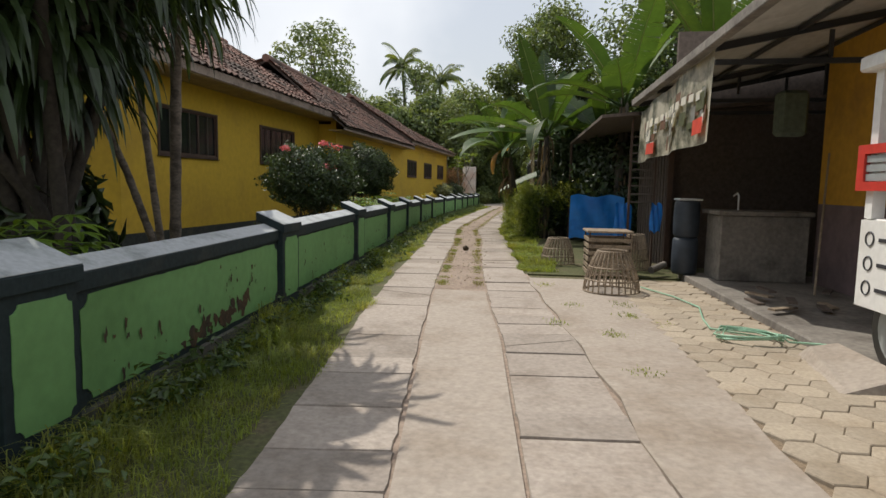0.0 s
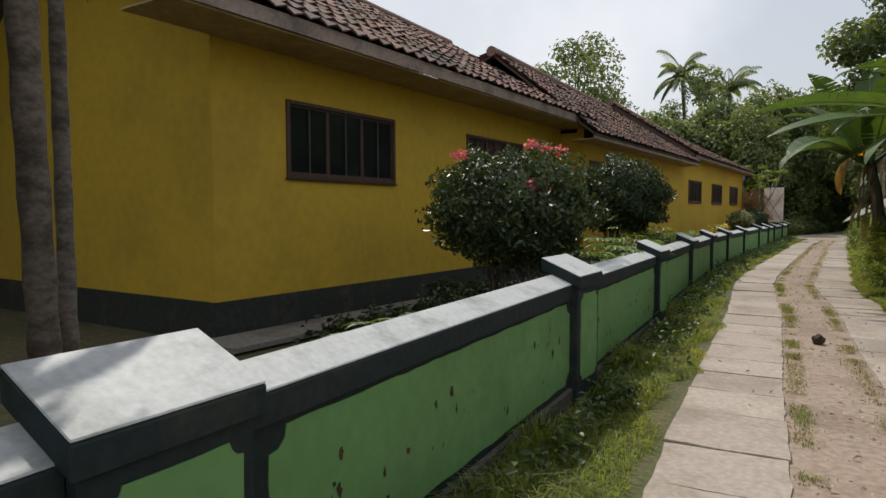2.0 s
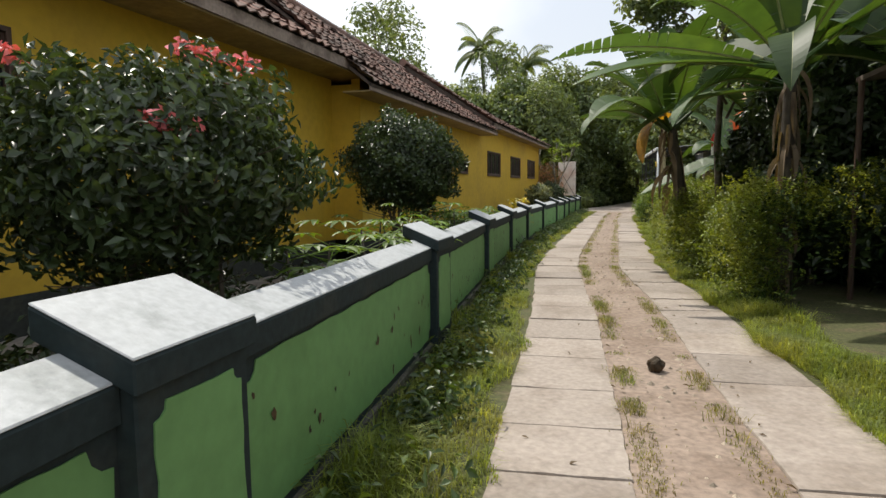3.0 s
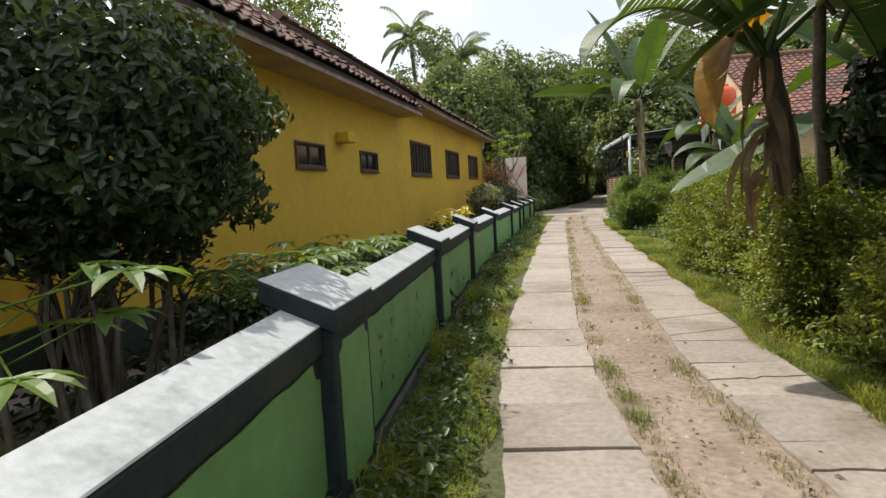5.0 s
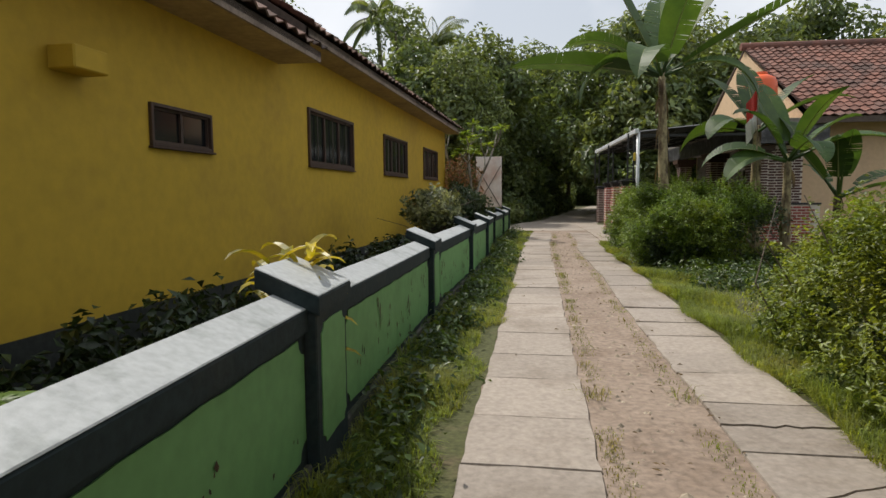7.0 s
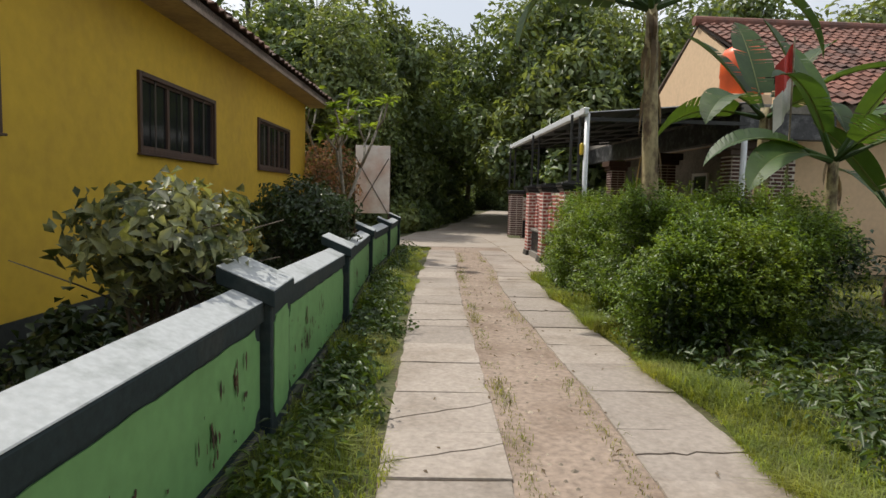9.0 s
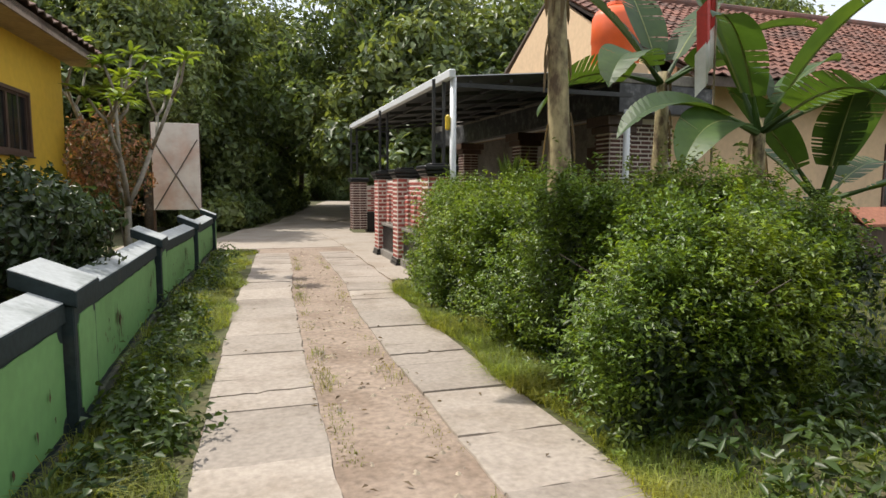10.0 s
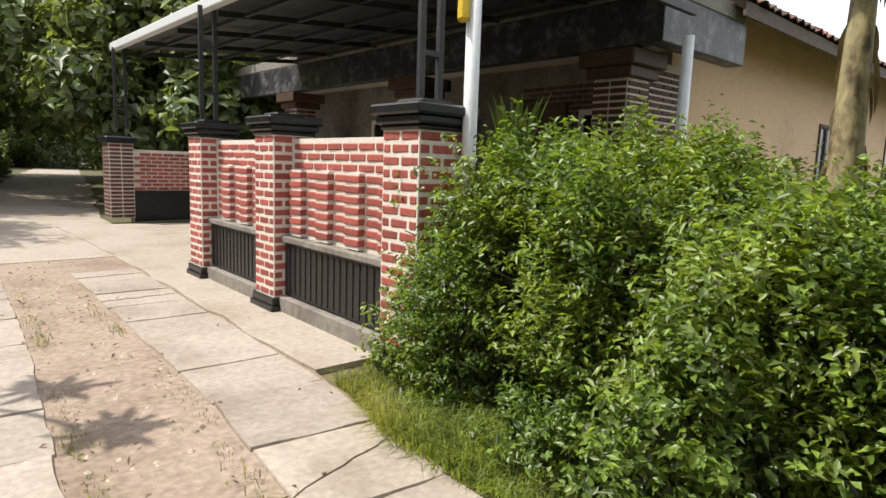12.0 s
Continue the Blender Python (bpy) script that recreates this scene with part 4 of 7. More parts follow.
def mound(n, y0, y1, front, back, top, seed=0):
    """Points over a rough hedge: its front, top and near end faces, with lumps. Returns points and outward ways."""
    y = rng.uniform(y0, y1, n)
    s = rng.random(n) ** 0.9
    fr, bk = np.array([front(v) for v in y]), np.array([back(v) for v in y])
    tp = np.array([top(v) for v in y])
    ang = s * 2.3
    # profile: rises from the lane side, rounds over, goes flat to the back
    px_ = np.where(ang < 1.25, fr + 0.35 * (ang / 1.25) ** 2, fr + 0.35 + (bk - fr - 0.35) * (ang - 1.25) / 1.05)
    pz_ = np.where(ang < 1.25, tp * np.sin(ang / 1.25 * 1.5), tp * (1 + 0.06 * np.sin(px_ * 3)))
    lump = 0.13 * np.sin(y * 4.1 + pz_ * 3) + 0.09 * np.sin(y * 9.3 + 2 * pz_ + 1) + 0.06 * np.cos(px_ * 7 + y * 3)
    px_ = px_ - lump * 0.9 * (pz_ > 0.15) + rng.normal(0, .07, n)
    pz_ = np.clip(pz_ + lump * 0.7 + rng.normal(0, .06, n), 0.03, None)
    end = np.minimum(y - y0, y1 - y)
    pz_ *= np.clip(0.35 + end / 0.45, 0.35, 1.0) ** 0.7
    inside = rng.random(n) < 0.35
    depth = rng.uniform(0, 0.35, n) * inside
    nx = -np.cos(np.clip(ang, 0, 1.57))
    nz = np.sin(np.clip(ang, 0, 1.57))
    p = np.stack([px_ + depth * 0.8, y, np.clip(pz_ - depth * 0.5, 0.02, None)], 1)
    nr = np.stack([nx, rng.normal(0, .4, n), nz], 1) + rng.normal(size=(n, 3)) * 0.5
    return p, nr


def sprays(p, nr, keep, per, reach, spread, rise=0.6):
    """Grow a leafy spray at some of the points, so that tufts stand out with gaps between."""
    pick = rng.permutation(len(p))[:keep]
    c, w = p[pick], nr[pick] / (np.linalg.norm(nr[pick], axis=1, keepdims=True) + 1e-9)
    w[:, 2] += rise
    w /= np.linalg.norm(w, axis=1, keepdims=True)
    f = rng.random((keep, per, 1))
    ln = reach * rng.uniform(.5, 1.5, (keep, 1, 1))
    q = c[:, None, :] + w[:, None, :] * (f - 0.45) * ln + rng.normal(size=(keep, per, 3)) * spread * (1.15 - 0.6 * f)
    out = q.reshape(-1, 3)
    out[:, 2] = np.clip(out[:, 2], 0.02, None)
    up = rng.normal(size=(keep, per, 3)) * 0.45 + w[:, None, :] * 0.5 + np.array([0, 0, 0.75])
    return out, up.reshape(-1, 3)


# ---------------- plants: left garden ----------------
shrub("flowering_bush", "dense round dark green bush with coral pink flowers", (-2.80, 10.75, 1.34), 0.84, (1.0, 1.0, 0.70), 12500, 0.066, M_BUSH, 14,
      ((-2.51, 10.9, 1.93), (-2.6, 10.8, 1.95), (-2.42, 10.35, 1.55), (-2.35, 10.42, 1.52), (-3.05, 10.2, 1.83), (-2.4, 11.0, 1.9)), "bush")
shrub("round_bush", "large rounded dark green bush on many thin stems", (-3.15, 16.15, 1.6), 0.80, (1.0, 1.0, 0.86), 20000, 0.062, M_BUSH, 22, (), "bush")
shrub("round_bush", "rounded dark green bush behind the boundary wall", (-2.3, 31.1, 0.98), 0.62, (1.0, 1.0, 0.75), 5200, 0.065, M_DARKLEAF, 10, (), "bush")
shrub("variegated_shrub", "loose shrub with pale variegated leaves on bare stems", (-2.32, 27.3, 1.05), 0.55, (0.8, 1.2, 0.55), 1700, 0.085, mat("pale_leaf", (0.27, 0.29, 0.16), 0.45, 6, 0.3, (0.04, 0.06, 0.02), 0.5, 5, 0, through=0.25, island=0.5), 16, (), "shrub", shell=0.3)
M_CROTON = mat("croton_leaf", (0.42, 0.34, 0.025), 0.4, 8, 0.2, (0.18, 0.20, 0.02), 0.55, 6, 0, through=0.3, island=0.4)
cr = thing("croton_plant", "croton plant with long yellow leaves", "plant", at=(-2.25, 21.6, 0))
raw("foliage", *join([strap((-2.25 + 0.1 * math.cos(k), 21.6 + 0.1 * math.sin(k), 0.4 + 0.012 * k), (math.cos(2.4 * k), math.sin(2.4 * k), 1.1), 0.28, 0.05, 1.6, 6) for k in range(46)]), M_CROTON, cr)
raw("stem", *join([tube([(-2.25, 21.6, -0.02), (-2.25 + 0.1 * math.cos(k), 21.6 + 0.1 * math.sin(k), 0.8)], [0.014, 0.008], 6) for k in range(5)]), M_BARK, cr)
shrub("pink_shrub", "reddish pink leaved shrub beside a sign", (-2.75, 36.6, 1.55), 0.75, (0.9, 0.9, 1.05), 2600, 0.09, mat("pinkish_leaf", (0.38, 0.19, 0.14), 0.5, 5, 0.25, (0.09, 0.12, 0.035), 0.5, 4, 0, through=0.25, island=0.4), 10, (), "shrub", shell=0.3)
shrub("low_shrub", "low dark shrub against the yellow wall", (-2.75, 34.0, 0.75), 0.6, (0.9, 1.5, 0.8), 3600, 0.07, M_DARKLEAF, 8, (), "shrub")
M_CASSAVA = mat("cassava_leaf", (0.115, 0.19, 0.022), 0.45, 8, 0.15, (0.07, 0.135, 0.022), 0.55, 2.0, 0, through=0.42, island=0.35)


def cassava(x, y, h, seed, leaves=9):
    r = random.Random(seed)
    t = thing("cassava_plant", "bright green cassava plant with splayed fingered leaves", "plant", "cassava plants", at=(x, y, 0))
    raw("stem", *tube([(x, y, -0.02), (x + r.uniform(-.05, .05), y, h * 0.6), (x, y, h)], [0.014, 0.011, 0.008], 6), M_BARK, t)
    lv, st = [], []
    for k in range(leaves):
        a = 2.4 * k + r.uniform(-.3, .3)
        reach = r.uniform(.18, .42)
        c = Vector((x + reach * math.cos(a), y + reach * math.sin(a), h + r.uniform(-.12, .1)))
        st.append(tube([(x, y, h - 0.02 * k), c], [0.004, 0.003], 4))
        for f in range(6):
            b = a + (f - 2.5) * 0.62
            lv.append(strap(c, (math.cos(b), math.sin(b), 0.08), 0.17 * r.uniform(.8, 1.15), 0.045, 0.7, 4, 0.15))
    raw("foliage", *join(lv), M_CASSAVA, t)
    raw("leaf_stalk", *join(st), M_CASSAVA, t)


for k, (cx, cy, ch) in enumerate(((-2.3, 11.2, 0.9), (-2.35, 11.9, 0.88), (-2.4, 12.6, 0.92), (-2.25, 13.2, 0.9), (-2.55, 14.3, 0.9), (-2.3, 15.0, 0.98), (-2.25, 16.5, 0.9), (-2.35, 17.0, 0.88), (-2.3, 17.5, 0.86), (-2.45, 17.9, 0.84), (-2.25, 18.1, 0.82),
                                  (-2.35, 18.6, 0.8), (-2.3, 19.1, 0.76), (-2.6, 16.8, 0.8), (-2.7, 17.6, 0.75), (-2.65, 18.5, 0.72), (-2.35, 19.9, 0.7), (-2.5, 8.2, 0.6), (-2.15, 2.3, 0.84), (-2.05, 3.15, 0.95), (-2.05, 3.4, 0.93), (-2.15, 3.6, 0.96), (-2.1, 2.9, 0.93), (-2.9, 18.0, 0.7))):
    cassava(cx - (0.3 if cy > 14 else 0), cy, ch, k)
gp, gn = [], []
for k in range(90):
    q, w = blob_points(90, (rng.uniform(-3.7, -2.1), rng.uniform(17.5, 35.5), rng.uniform(0.05, 0.22)), rng.uniform(.18, .38), (1, 1, 0.8), 0.3)
    gp.append(q)
    gn.append(w + np.array([0, 0, 0.8]))
for k in range(95):
    q, w = blob_points(90, (rng.uniform(-4.6, -2.2), rng.uniform(9.5, 17.5), rng.uniform(0.02, 0.3)), rng.uniform(.18, .36), (1, 1, 0.7), 0.3)
    gp.append(q)
    gn.append(w + np.array([0, 0, 0.8]))
for k in range(150):
    cy = rng.uniform(17.8, 35.8)
    q, w = blob_points(60, (-3.75 + 0.0594 * (cy - 17.6) - rng.uniform(0, .3), cy, rng.uniform(0.1, 0.42)), rng.uniform(.1, .26), (1, 1, 1.1), 0.3)
    gp.append(q)
    gn.append(w + np.array([0, 0, 0.6]))
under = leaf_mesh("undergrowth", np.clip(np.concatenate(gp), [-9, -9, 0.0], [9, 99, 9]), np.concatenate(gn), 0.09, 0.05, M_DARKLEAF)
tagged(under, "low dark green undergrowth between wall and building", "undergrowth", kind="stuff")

# drooping dark clump of strap-leaved plants by the start of the walk
drac = thing("dracaena_clump", "tall clump of dracaena with drooping dark strap leaves", "plant", at=(-2.9, 5.2, 0))


def cane(points, radii, bark, leaves, reach=1.0):
    """One ringed cane with a rosette of hanging strap leaves at its head."""
    fine, rad = [], []
    for a in range(len(points) - 1):
        for q in range(8):
            fine.append(Vector(points[a]).lerp(Vector(points[a + 1]), q / 8))
            rad.append((radii[a] + (radii[a + 1] - radii[a]) * q / 8) * (1.12 if q % 2 else 1.0))
    raw("trunk", *tube(fine + [points[-1]], rad + [radii[-1]], 9), bark, drac, "ringed trunk", True)
    hx, hy, hz = points[-1]
    bl = []
    for k in range(leaves):
        a, up = rng.uniform(0, 6.28), rng.uniform(-0.5, 1.3)
        bl.append(strap((hx, hy, hz - rng.uniform(0, .55)), (math.cos(a), math.sin(a), up), rng.uniform(.55, 1.1) * reach, rng.uniform(.05, .085), rng.uniform(2.2, 3.8), 7, 0.12))
    raw("leaf_rosette", *join(bl), M_DARKLEAF, drac)


cane([(-2.93, 6.56, -0.05), (-2.88, 6.52, 0.88), (-2.80, 6.45, 2.2), (-2.72, 6.38, 3.45)], [0.062, 0.055, 0.052, 0.045], M_PALMBARK, 110)
cane([(-3.1, 6.73, -0.05), (-3.26, 6.81, 0.82), (-3.52, 6.94, 2.3), (-3.75, 7.05, 3.9)], [0.04, 0.038, 0.036, 0.03], M_PALMBARK, 70)
cane([(-2.83, 6.15, -0.05), (-2.91, 6.12, 0.69), (-3.07, 6.0, 1.33), (-3.34, 5.97, 1.96), (-3.6, 5.9, 2.75)], [0.038, 0.036, 0.034, 0.032, 0.03], M_PALMBARK, 70, 0.8)
cane([(-3.2, 5.05, -0.05), (-3.10, 5.16, 1.14), (-2.89, 5.36, 2.04), (-2.8, 5.45, 3.0)], [0.055, 0.052, 0.048, 0.04], M_PALMBARK, 90)
for k, (hx, hy, hz) in enumerate(((-2.85, 4.75, 2.5), (-3.3, 4.6, 2.2), (-2.6, 4.45, 2.6), (-3.1, 5.2, 2.9), (-3.7, 5.0, 2.4), (-2.7, 4.9, 3.1), (-3.4, 4.1, 2.4), (-2.85, 3.9, 2.7), (-3.0, 3.4, 2.6), (-3.3, 5.7, 3.3), (-3.0, 4.3, 3.5), (-3.6, 3.3, 2.9), (-2.0, 4.5, 3.5), (-2.15, 3.7, 3.7), (-2.25, 3.0, 3.6), (-2.1, 5.3, 3.6))):
    a = 2.4 * k
    fx, fy = -2.88 + 0.16 * math.cos(a), 4.75 + 0.2 * math.sin(a)
    # crowded canes get the darkened bark in place of the clump's shade
    cane([(fx, fy, -0.05), (fx * 0.8 + hx * 0.2, fy * 0.8 + hy * 0.2, 1.0), (fx * 0.35 + hx * 0.65, fy * 0.35 + hy * 0.65, hz * 0.72), (hx, hy, hz)], [0.055, 0.05, 0.045, 0.035], M_SHADEBARK, 140)
shrub("low_shrub", "leafy dark plants at the foot of the clump", (-3.15, 4.95, 0.85), 0.58, (0.9, 1.1, 1.1), 1100, 0.24, M_DARKLEAF, 10, (), "shrub", leaf_w=0.07)
# shrubs added out of view to darken the garden behind the dracaena
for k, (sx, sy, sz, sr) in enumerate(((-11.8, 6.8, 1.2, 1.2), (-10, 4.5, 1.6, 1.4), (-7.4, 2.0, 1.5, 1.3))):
    shrub("wild_shrub", "dense dark shrub added behind the dracaena to deepen shade", (sx, sy, sz), sr, (1.0, 1.0, 1.1), 4200, 0.2, M_DARKLEAF, 10, (), "shrub", group="garden shrubs", leaf_w=0.07)
# two trees added to block skylight from the yellow building's end wall
tree(-9.6, 3.0, 8.6, 3.2, "unseen broad dark tree added to shade the yellow building's end", 13000, 0.24, M_DARKLEAF, seed=61, low=0.42, group="garden trees", clumps=18)
tree(-13.0, 6.5, 8.0, 3.2, "broad dark tree added beyond the yellow building to cut skylight", 9000, 0.26, M_DARKLEAF, seed=62, low=0.3, group="garden trees", clumps=14)
side_house = thing("green_house", "plain bluish green painted house behind garden plants", "house", at=(-15, 10, 0))
part("wall", boxes((-17.5, 8.2, 0, -13.0, 8.35, 2.9), (-13.15, 8.35, 0, -13.0, 16, 2.9), (-17.5, 8.35, 0, -17.35, 16, 2.9), (-17.35, 15.85, 0, -13.15, 16, 2.9)), mat("sea_green_paint", (0.03, 0.22, 0.16), 0.7, 10, 0.1, (0.02, 0.16, 0.12), 0.55, 1.0), side_house)
part("screen", boxes((-16.6, 8.13, 0.75, -13.2, 8.19, 1.9)), M_TARP, side_house, "blue painted front below the green wall")
for gx in (-13.0, -17.35):
    raw("gable", [(gx, 8.2, 2.902), (gx, 16.0, 2.902), (gx, 12.1, 4.16), (gx - 0.15, 8.2, 2.902), (gx - 0.15, 16.0, 2.902), (gx - 0.15, 12.1, 4.16)], [(0, 1, 2), (5, 4, 3), (0, 3, 4, 1), (1, 4, 5, 2), (2, 5, 3, 0)], M_CEMENT, side_house)
slab("roof", [(-17.9, 7.8, 2.95), (-12.6, 7.8, 2.95), (-12.6, 12.1, 4.3), (-17.9, 12.1, 4.3)], 0.08, M_TILE, side_house)
slab("roof", [(-17.9, 12.1, 4.3), (-12.6, 12.1, 4.3), (-12.6, 16.4, 2.95), (-17.9, 16.4, 2.95)], 0.08, M_TILE, side_house)
M_FRANGI = mat("frangipani_bark", (0.27, 0.245, 0.20), 0.8, 20, 0.2, (0.19, 0.17, 0.13), 0.55, 4, 0.25)


def frangipani(x, y, height, seed):
    """Forking blunt pale branches, each ending in a tuft of long leaves."""
    r = random.Random(seed)
    t = thing("frangipani_tree", "frangipani with bare pale forking branches and leaf tufts", "tree", "frangipani trees", at=(x, y, 0))
    wood, leaves = [], []

    def fork(p, d, length, radius, level):
        mid = p + d * length * 0.5 + Vector((r.gauss(0, .03), r.gauss(0, .03), 0.0))
        q = p + d * length + Vector((0, 0, length * 0.12))
        wood.append(tube([p, mid, q], [radius, radius * 0.9, radius * 0.86], 8))
        if level == 0:
            for k in range(15):
                a = 2.4 * k
                leaves.append(strap(q - Vector((0, 0, r.uniform(0, .07))), (math.cos(a), math.sin(a), r.uniform(0.1, 1.0)), r.uniform(.2, .33), r.uniform(.06, .085), r.uniform(.5, 1.3), 5, 0.25))
            return
        turn = r.uniform(0, 6.28)
        for k in range(3 if level == 3 else 2):
            a = turn + k * (2.1 if level == 3 else 3.14) + r.uniform(-.4, .4)
            e = (d * 0.75 + Vector((0.62 * math.cos(a), 0.85 * math.sin(a), 0.42))).normalized()
            fork(q, e, length * r.uniform(.72, .92), radius * 0.72, level - 1)

    fork(Vector((x, y, -0.03)), Vector((0.03, 0.0, 1.0)), height * 0.36, 0.055, 3)
    raw("trunk", *join(wood), M_FRANGI, t, "pale grey forking trunk", True)
    raw("foliage", *join(leaves), M_HEDGE, t)


frangipani(-2.4, 36.1, 2.55, 4)
frangipani(-3.25, 37.4, 2.9, 9)

# ---------------- plants: lane side right ----------------
banana(1.72, 15.4, 2.7, 0.095, [(178, 0.30, 1.2, 0.55), (196, 0.10, 1.1, 0.5), (150, 2.2, 1.1, 0.3), (100, 3.4, 1.0, 0.15), (60, 1.6, 1.0, 0.6), (0, 0.8, 1.0, 0.8), (-60, 1.2, 1.0, 0.9), (-105, 0.35, 0.8, 2.2), (-140, 2.6, 1.1, 0.3), (215, 0.7, 0.9, 1.2), (120, 0.5, 1.0, 1.2)], "banana plant with broad torn leaves beside the lane", 12, 0, seed=1, length=1.9, width=0.5)
banana(3.2, 15.6, 2.6, 0.1, 9, "banana plant with broad torn leaves behind another", 9, 0, seed=2, length=1.8)
banana(1.28, 18.35, 2.3, 0.095, [(170, 1.3, 0.75, 1.2), (140, 1.2, 1.0, 0.9), (90, 2.0, 1.0, 0.5), (40, 1.0, 1.0, 0.8), (-20, 0.9, 1.0, 0.9), (-80, 1.2, 1.0, 0.8), (-130, 0.5, 0.9, 1.4), (205, 0.5, 0.7, 1.8), (225, 1.6, 0.9, 0.8)], "banana plant with a yellow hanging leaf and dry sheaths", 17, 1, seed=5, length=1.9, lean=(-0.38, 0.0))
banana(2.4, 17.3, 2.75, 0.14, [(160, 0.05, 1.15, 1.0), (185, 0.45, 1.0, 1.3), (140, 1.3, 1.0, 0.6), (90, 2.2, 1.0, 0.3), (30, 0.9, 1.0, 0.9), (-30, 1.2, 1.0, 0.9), (-90, 0.6, 1.0, 1.3), (-130, 1.4, 1.0, 0.8), (205, 0.2, 0.9, 1.6)], "banana plant with dry brown leaves on its stem", 9, 0, seed=7, length=1.9)
banana(3.0, 13.2, 3.1, 0.13, 9, "tall banana plant behind the shed", 5, 0, seed=9, length=2.0)
banana(1.75, 31.1, 3.65, 0.098, [(178, 0.22, 1.15, 0.35), (184, 0.5, 0.75, 3.0), (172, 2.1, 1.1, 0.2), (-4, 0.60, 1.5, 0.12), (15, 1.5, 1.1, 0.3), (80, 1.6, 1.0, 0.6), (-70, 1.8, 0.9, 0.6), (-115, 0.5, 0.8, 2.2), (150, 0.9, 0.9, 1.2), (-30, 0.3, 0.8, 2.4)], "tall banana plant with yellowish bare stem in the hedge", 3, 0, seed=11, length=2.2, lean=(-0.1, 0.1), pale=True)
banana(4.05, 32.85, 2.7, 0.11, [(170, 0.2, 0.9, 1.6), (-150, 0.4, 0.8, 1.9), (90, 2.0, 1.0, 0.5), (20, 1.2, 1.0, 0.6), (-30, 0.7, 1.0, 1.0), (-80, 0.3, 0.8, 2.0), (130, 1.4, 1.0, 0.6)], "banana plant with pale stem before the cream house", 3, 0, seed=13, length=1.5, pale=True)
banana(4.1, 31.4, 2.0, 0.09, [(175, 0.4, 1.0, 1.5), (-150, 1.2, 1.1, 1.4), (-90, 0.5, 1.0, 1.9), (-30, 0.5, 1.1, 1.0), (15, 0.9, 1.1, 0.8), (100, 2.2, 1.1, 0.5), (150, 2.4, 1.2, 0.4), (-60, 1.7, 1.0, 1.0), (200, 0.15, 0.9, 1.6)], "young banana plant with broad dark green leaves", 2, 0, seed=16, length=1.3, width=0.5, pale=True)
banana(5.1, 31.5, 1.3, 0.07, 6, "young banana plant with broad dark green leaves", 1, 0, seed=18, length=1.1, width=0.42)
banana(2.75, 20.3, 2.2, 0.12, [(182, -0.38, 1.0, 0.12), (150, 0.9, 1.0, 0.8), (90, 2.0, 1.0, 0.4), (20, 0.9, 1.0, 0.9), (-40, 1.0, 1.0, 0.9), (-100, 1.5, 1.0, 0.6), (-140, 0.9, 0.9, 1.2)], "banana plant rising out of the thicket", 5, 0, seed=27, length=2.0)
banana(3.9, 21.5, 2.7, 0.13, 8, "banana plant standing in rough growth", 4, 0, seed=21, length=1.9)
banana(6.2, 16.0, 3.4, 0.14, 9, "tall banana plant behind the shed", 4, 0, seed=23, length=2.0)
banana(4.2, 11.8, 3.5, 0.13, 9, "tall banana plant behind the shed", 3, 0, seed=25, length=2.0)
# dark-leaved shrubs, several added only to deepen the shade behind the bananas
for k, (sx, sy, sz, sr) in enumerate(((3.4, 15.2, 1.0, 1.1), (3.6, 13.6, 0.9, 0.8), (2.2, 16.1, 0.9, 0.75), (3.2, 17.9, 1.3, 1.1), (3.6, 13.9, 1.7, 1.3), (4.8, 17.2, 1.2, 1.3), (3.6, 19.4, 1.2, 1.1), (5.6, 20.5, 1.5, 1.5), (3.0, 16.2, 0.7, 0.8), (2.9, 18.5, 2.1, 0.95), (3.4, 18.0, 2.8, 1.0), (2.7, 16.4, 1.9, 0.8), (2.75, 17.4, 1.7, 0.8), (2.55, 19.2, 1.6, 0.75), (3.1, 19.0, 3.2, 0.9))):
    shrub("wild_shrub", "dense dark shrub filling in the shade behind banana plants", (sx, sy, sz), sr, (1.0, 1.0, 1.0), 5200, 0.15, M_DARKLEAF, 10, (), "shrub", group="wild shrubs")

hedge = thing("hedge", "tall leafy green hedge along the lane", "hedge", at=(2, 31.5, 0))
p, nr = mound(26000, 28.9, 34.35, lambda y: 1.02 + 0.05 * (y - 28.7) + 0.12 * math.sin(y * 1.7), lambda y: interp(y, ((28.9, 2.2), (29.6, 2.9), (30.6, 3.3), (32, 3.4))), lambda y: interp(y, ((28.9, 0.95), (29.6, 1.12), (30.4, 1.12), (31.2, 1.0), (32.0, 1.0), (32.8, 1.1), (33.6, 1.15), (34.3, 1.0))) + 0.05 * math.sin(y * 2.3))
# dark inner leaves: the shade in the hedge's gaps is put into their colour
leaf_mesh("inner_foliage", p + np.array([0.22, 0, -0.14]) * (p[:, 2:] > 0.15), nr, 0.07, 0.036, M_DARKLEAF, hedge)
p, nr = sprays(p, nr, 5600, 26, 0.30, 0.026, 0.25)
leaf_mesh("foliage", p, nr, 0.040, 0.019, M_HEDGE, hedge)
p, nr = blob_points(2500, (1.85, 29.35, 0.50), 0.66, (1.1, 0.7, 0.95), 0.5)
# same dark core for the near end, inner shade given by leaf colour
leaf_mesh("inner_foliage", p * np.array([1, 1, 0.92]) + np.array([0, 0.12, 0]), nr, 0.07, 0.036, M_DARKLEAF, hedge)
p, nr = sprays(p, nr, 1300, 26, 0.28, 0.026, 0.35)
p[:, 2] = np.clip(p[:, 2], 0.02, None)
leaf_mesh("end_foliage", p, nr, 0.040, 0.019, M_HEDGE, hedge)
tw = []
